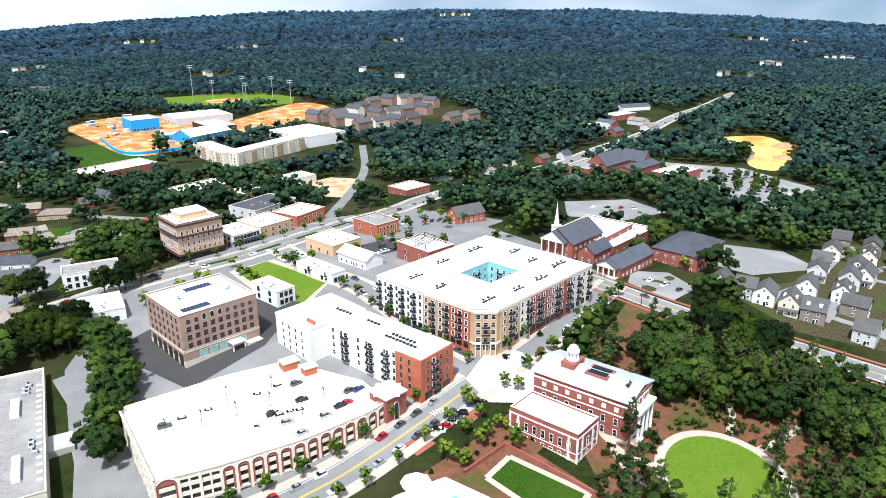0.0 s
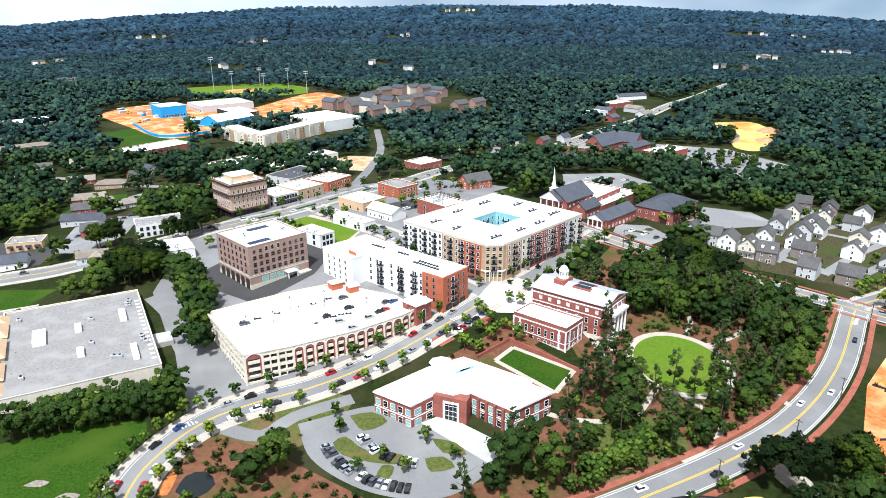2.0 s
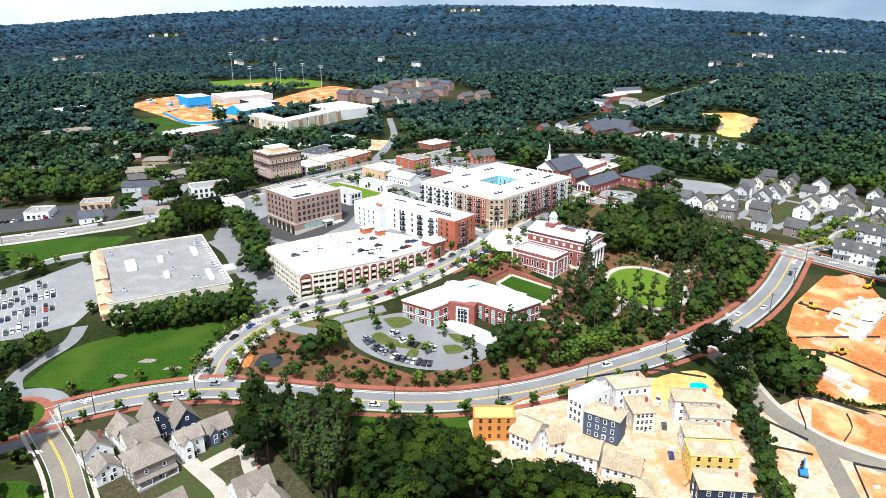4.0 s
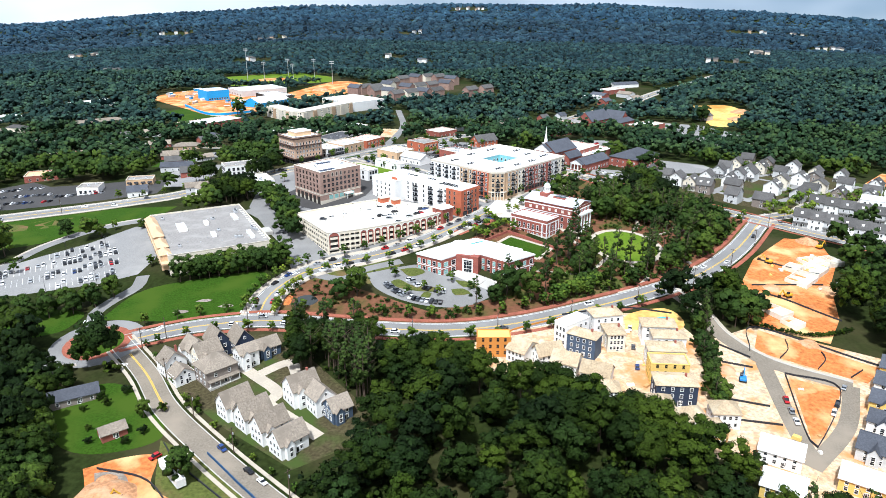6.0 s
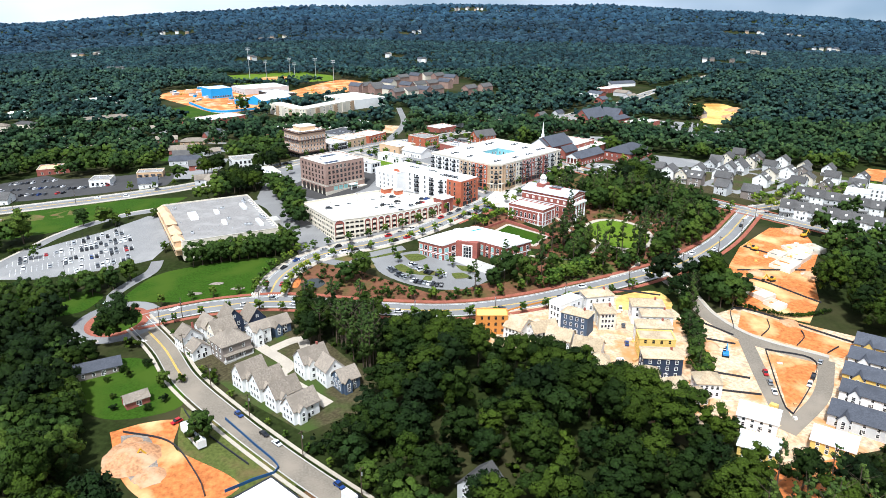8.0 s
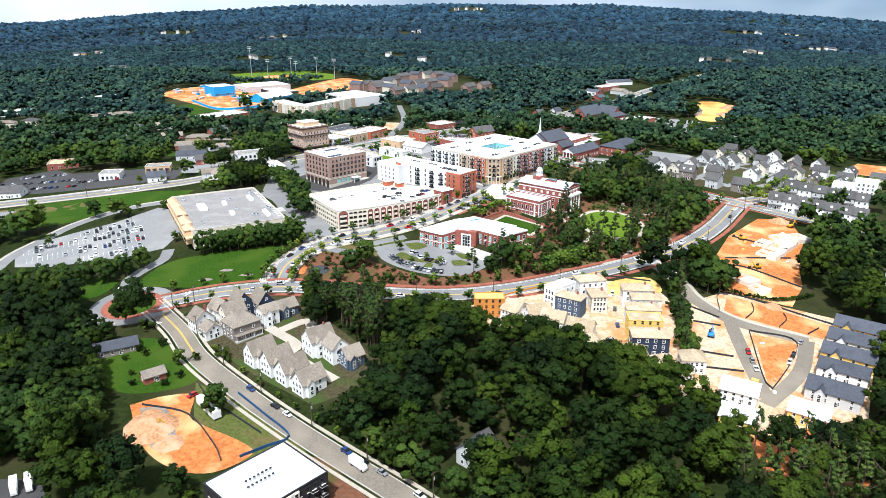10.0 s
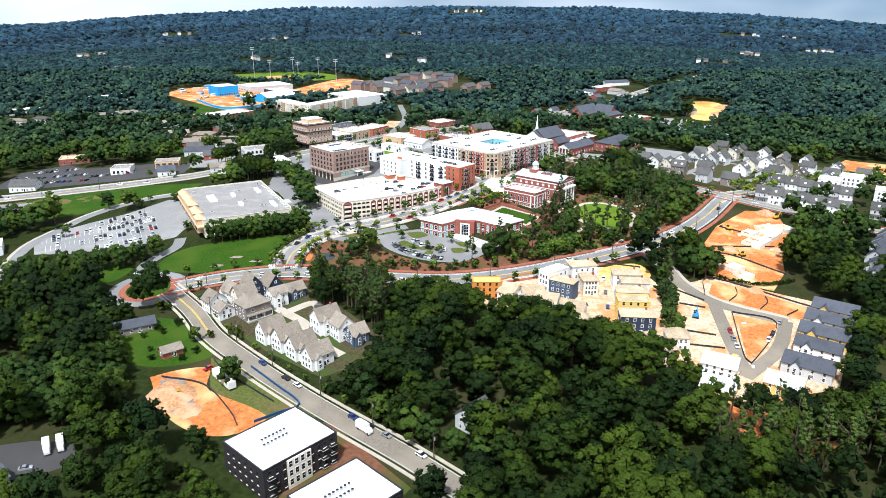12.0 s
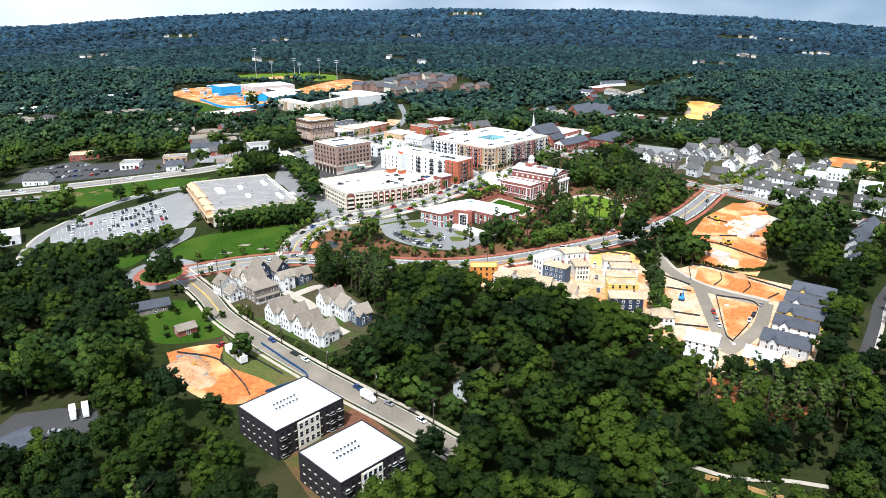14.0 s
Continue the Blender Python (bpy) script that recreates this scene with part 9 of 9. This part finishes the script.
# -- silt fences and pipes on the clay --
def fence_line(pts, label="dark silt fence on bare clay", h=0.9, material=None, t=0.12):
    L = spline(pts, 3.0)
    bm = bmesh.new()
    for p, q in zip(L, L[1:]):
        d = q - p
        n = np.array((-d[1], d[0])) / (np.linalg.norm(d) + 1e-9) * t
        za, zb = ground_z(*p), ground_z(*q)
        v = [bm.verts.new((*(p - n), za)), bm.verts.new((*(q - n), zb)), bm.verts.new((*(q + n), zb)), bm.verts.new((*(p + n), za))]
        u = [bm.verts.new((w_.co.x, w_.co.y, w_.co.z + h)) for w_ in v]
        bm.faces.new(v[::-1])
        bm.faces.new(u)
        for i in range(4):
            bm.faces.new((v[i], v[(i + 1) % 4], u[(i + 1) % 4], u[i]))
    bmesh.ops.remove_doubles(bm, verts=bm.verts[:], dist=0.01)
    tagged(part("silt_fence", bm, material or AWNING), label, "fence", "silt fences")


for pts in ([(128, 58), (146, 48), (124, 15), (118, 13), (128, 58)], [(120, 76), (131, 97), (172, 66)], [(131, 70), (138, 78), (140, 86)], [(144, 62), (151, 70), (152, 76)], [(155, 56), (163, 62)], [(104, 84), (118, 70)], [(104, 66), (116, 62)], [(92, 40), (112, 34)], [(90, 26), (112, 22)],
            [(130, 102), (148, 132), (176, 106)], [(146, 142), (186, 146)], [(162, 176), (190, 160), (206, 178)], [(-136, -6), (-116, -12), (-100, -30), (-94, -40)], [(-118, 8), (-110, -2), (-96, -14), (-84, -24)], [(40, 104), (70, 112), (94, 108)], [(2, 56), (30, 41), (58, 28)]):
    fence_line(pts)
fence_line([(-300, 800), (-352, 775), (-420, 860)], "blue site fence round a school plot", 3.0, BLUE_WRAP, 0.8)
fence_line([(-100, 2), (-86, -12), (-73, -26), (-80, -32), (-88, -38)], "dark blue sheeted site fence beside the street", 1.2, NAVY_SHEET, 0.12)
fence_line([(8, 84), (20, 92), (46, 104)], "orange safety netting beside the road", 1.0, ORANGE_WALL)
# timber stacks, skips and machines
for i in range(26):
    x, y = rf.choice(((rf.uniform(150, 205), rf.uniform(140, 200)), (rf.uniform(108, 165), rf.uniform(5, 60)), (rf.uniform(60, 72), rf.uniform(35, 95))))
    w, d, h = rf.uniform(1.2, 3.5), rf.uniform(1, 2.2), rf.uniform(0.4, 1.4)
    stuff_mat = rf.choice((WOOD, SHEATHING, WHITE, DECK))
    bm = bmesh.new()
    box(bm, -w / 2, -d / 2, 0, w / 2, d / 2, h / 3 - 0.03)
    o = part("timber_stack", bm, stuff_mat)
    for k in range(1, 3):
        bm = bmesh.new()
        box(bm, -w / 2 + 0.1 * k, -d / 2, h * k / 3 - 0.03, w / 2 - 0.1 * k, d / 2, h * (k + 1) / 3 - 0.04)
        part("layer", bm, stuff_mat, o)
    o.matrix_basis = pose(x, y, ground_z(x, y) + 0.05, 0, 0, rf.uniform(0, 180))
    tagged(o, "stack of building material on clay", "timber stack", "building materials")


def box_truck(x, y, yaw):
    root = tagged(empty_at("box_truck", x, y, yaw, ground_z(x, y) + 0.1), "white box truck parked at the kerb", "truck")
    bm = bmesh.new()
    box(bm, -4.2, -1.2, 0.9, 1.4, 1.2, 3.6)
    part("cargo_box", bm, WHITE, root)
    part("cab", profile_body([(1.5, 0.6), (3.4, 0.6), (3.4, 1.5), (2.9, 2.4), (1.5, 2.4)], 1.1), WHITE, root)
    for xx in (-2.8, 2.6):
        for yy in (1.0, -1.0):
            bm = bmesh.new()
            cyl(bm, 0, 0, -0.15, 0.15, 0.5, 0.5, 10)
            part("wheel", bm, TYRE, root).matrix_basis = pose(xx, yy, 0.5, 90)


box_truck(-45, -43, -42)
box_truck(-154, -54, -60)
box_truck(-158, -56, -60)


def site_trailer(x, y, yaw):
    root = tagged(empty_at("site_trailer", x, y, yaw), "long white site trailer on red clay", "trailer")
    bm = bmesh.new()
    box(bm, -8, -1.6, 0.7, 8, 1.6, 3.8)
    part("body", bm, WHITE, root)
    for xx in (-4, 4):
        bm = bmesh.new()
        box(bm, xx - 0.6, -1.3, 0, xx + 0.6, 1.3, 0.7)
        part("support", bm, DARK_METAL, root)


site_trailer(-108, -10, -48)


# -- diggers and lifts on the building sites --
MACHINE_YELLOW = mat("machine_yellow", (0.62, 0.36, 0.03), 0.5, 0.12)
MACHINE_BLUE = mat("machine_blue", (0.04, 0.22, 0.55), 0.5, 0.12)


def digger(x, y, yaw, paint, colour):
    root = tagged(empty_at("excavator", x, y, yaw, ground_z(x, y) + 0.05), colour + " excavator standing on bare clay", "excavator", "excavators")
    for s in (1, -1):
        bm = bmesh.new()
        box(bm, -2.0, s * 1.25 - 0.3, 0, 2.0, s * 1.25 + 0.3, 0.9)
        bmesh.ops.bevel(bm, geom=bm.edges[:], offset=0.25, affect='EDGES', segments=2)
        part("track", bm, DARK_METAL, root)
    bm = bmesh.new()
    box(bm, -2.2, -1.3, 0.95, 1.4, 1.3, 2.1)
    bmesh.ops.bevel(bm, geom=bm.edges[:], offset=0.15, affect='EDGES')
    part("body", bm, paint, root)
    bm = bmesh.new()
    box(bm, -0.2, 0.2, 2.1, 1.4, 1.25, 3.2)
    bmesh.ops.bevel(bm, geom=bm.edges[:], offset=0.12, affect='EDGES')
    part("cab", bm, GLASS, root, "glazed cab")
    for nm, ps in (("boom", ((1.2, 1.6), (3.4, 4.6), (3.8, 4.3), (1.6, 1.3))), ("arm", ((3.3, 4.6), (5.4, 2.0), (5.0, 1.8), (3.2, 4.2)))):
        bm = bmesh.new()
        rings = [[bm.verts.new((u, v, w)) for u, w in ps] for v in (-0.55, -0.15)]
        bm.faces.new(rings[0])
        bm.faces.new(rings[1][::-1])
        for i in range(4):
            bm.faces.new((rings[0][i], rings[1][i], rings[1][(i + 1) % 4], rings[0][(i + 1) % 4]))
        bmesh.ops.recalc_face_normals(bm, faces=bm.faces)
        part(nm, bm, paint, root)
    bm = bmesh.new()
    prism(bm, [(4.6, -0.9), (5.8, -0.9), (5.8, 0.2), (4.6, 0.2)], 1.0, 1.9)
    part("bucket", bm, DARK_METAL, root)


for x, y, a, p, c in ((209, 199, 30, MACHINE_YELLOW, "yellow"), (167, 172, 140, MACHINE_YELLOW, "yellow"), (108, 52, 70, MACHINE_BLUE, "blue"), (160, 130, 200, MACHINE_YELLOW, "yellow"), (-126, -22, 20, MACHINE_YELLOW, "yellow"), (99, 70, 10, MACHINE_YELLOW, "yellow"),
                      (-420, 880, 40, MACHINE_YELLOW, "yellow"), (-260, 1010, 70, MACHINE_YELLOW, "yellow"), (-470, 960, 10, MACHINE_YELLOW, "yellow"), (375, 760, 120, MACHINE_YELLOW, "yellow")):
    digger(x, y, a, p, c)


# -- wooden poles along the roads --
def utility_pole(x, y, yaw, h=11):
    root = tagged(empty_at("utility_pole", x, y, yaw), "weathered wooden utility pole beside the road", "utility pole", "utility poles")
    bm = bmesh.new()
    cyl(bm, 0, 0, -1, h, 0.22, 0.14, 8)
    part("pole", bm, BARK, root)
    for k in range(1):
        bm = bmesh.new()
        box(bm, -1.3, -0.22, h - 0.7 - 1.1 * k, 1.3, -0.1, h - 0.5 - 1.1 * k)
        part("crossarm", bm, BARK, root)
    bm = bmesh.new()
    cyl(bm, 0.4, 0, h - 3.4, h - 2.4, 0.28, 0.28, 8)
    part("transformer", bm, METAL, root)


def poles_beside(line, off, step):
    L = offset_line(line, off)
    acc = step / 2
    for p, q in zip(L, L[1:]):
        acc += np.linalg.norm(q - p)
        if acc > step:
            acc = 0
            utility_pole(q[0], q[1], math.degrees(math.atan2(q[1] - p[1], q[0] - p[0])) + 90)


poles_beside(MAIN_ROAD, -7.0, 36)
poles_beside(HIGHWAY[10:40], -8.0, 40)
poles_beside(MAIN_STREET[20:75], -9.0, 38)
poles_beside(STREET_F, 5.6, 30)
for x, y in ((-243, 182), (-222, 188), (-238, 158), (-214, 163), (-230, 134), (-205, 140)):
    lamp_post(x, y, h=9.0, label="tall slim lamp post in a parking lot")
# heaps of earth
HEAP = mat("clay_heap", (0.46, 0.24, 0.12), 0.95, 0.3, 0.9, 0.15, 0.5, second=(0.52, 0.36, 0.22))
for x, y, r, h in ((-127, -20, 11, 3.6), (-116, -30, 6, 1.8), (-130, -12, 4, 1.6), (205, 208, 7, 3), (156, 140, 5, 2), (186, 140, 6, 2.2), (60, 100, 5, 2), (104, 60, 4, 1.6), (150, 84, 5, 1.5), (-430, 900, 14, 5), (-380, 850, 12, 4), (-250, 1050, 16, 5), (-470, 1000, 12, 4), (390, 800, 16, 5), (360, 740, 12, 4), (-92, 590, 7, 2.5), (-98, 610, 5, 2)):
    bm = bmesh.new()
    rings = []
    for k in range(5):
        rr, zz = r * (1 - k / 4.6), h * (k / 4) ** 0.8
        rings.append([bm.verts.new((rr * (1 + rf.uniform(-0.14, 0.14)) * math.cos(i * 0.5236), rr * (1 + rf.uniform(-0.14, 0.14)) * math.sin(i * 0.5236), zz + rf.uniform(-0.08, 0.08) * h - (0.3 if k == 0 else 0))) for i in range(12)])
    for u, v in zip(rings, rings[1:]):
        for i in range(12):
            bm.faces.new((u[i], u[(i + 1) % 12], v[(i + 1) % 12], v[i]))
    bm.faces.new(rings[-1])
    for f in bm.faces:
        f.smooth = True
    o = tagged(part("mound", bm, HEAP), "mound of loose earth on a building site", "mound", "mounds")
    o.matrix_basis = pose(x, y, ground_z(x, y), 0, 0, rf.uniform(0, 90))


# -- huts and stacked goods on the far school site --
def site_hut(x, y, w, d, h, yaw, wall, roof):
    root = tagged(empty_at("site_hut", x, y, yaw), "small flat site hut on bare clay", "hut", "site huts")
    bm = bmesh.new()
    box(bm, -w / 2, -d / 2, 0, w / 2, d / 2, h)
    part("wall", bm, wall, root)
    bm = bmesh.new()
    box(bm, -w / 2 - 0.3, -d / 2 - 0.3, h, w / 2 + 0.3, d / 2 + 0.3, h + 0.3)
    part("roof", bm, roof, root)


for i in range(22):
    a, b = rf.random(), rf.random()
    x, y = -505 + 190 * a + 30 * b, 960 - 150 * a + 110 * b * (1 - 0.5 * a)
    site_hut(x, y, rf.uniform(5, 13), rf.uniform(3, 6), rf.uniform(2.5, 4), rf.uniform(0, 90), rf.choice((WHITE, BLUE_WRAP, GREY_WALL, CONCRETE, WOOD)), rf.choice((WHITE_ROOF, GREY_ROOF, METAL_ROOF)))

fence_line([(74, -88.5), (84, -93), (96, -99)], "brown wooden board fence beside a lawn", 1.8, WOOD)
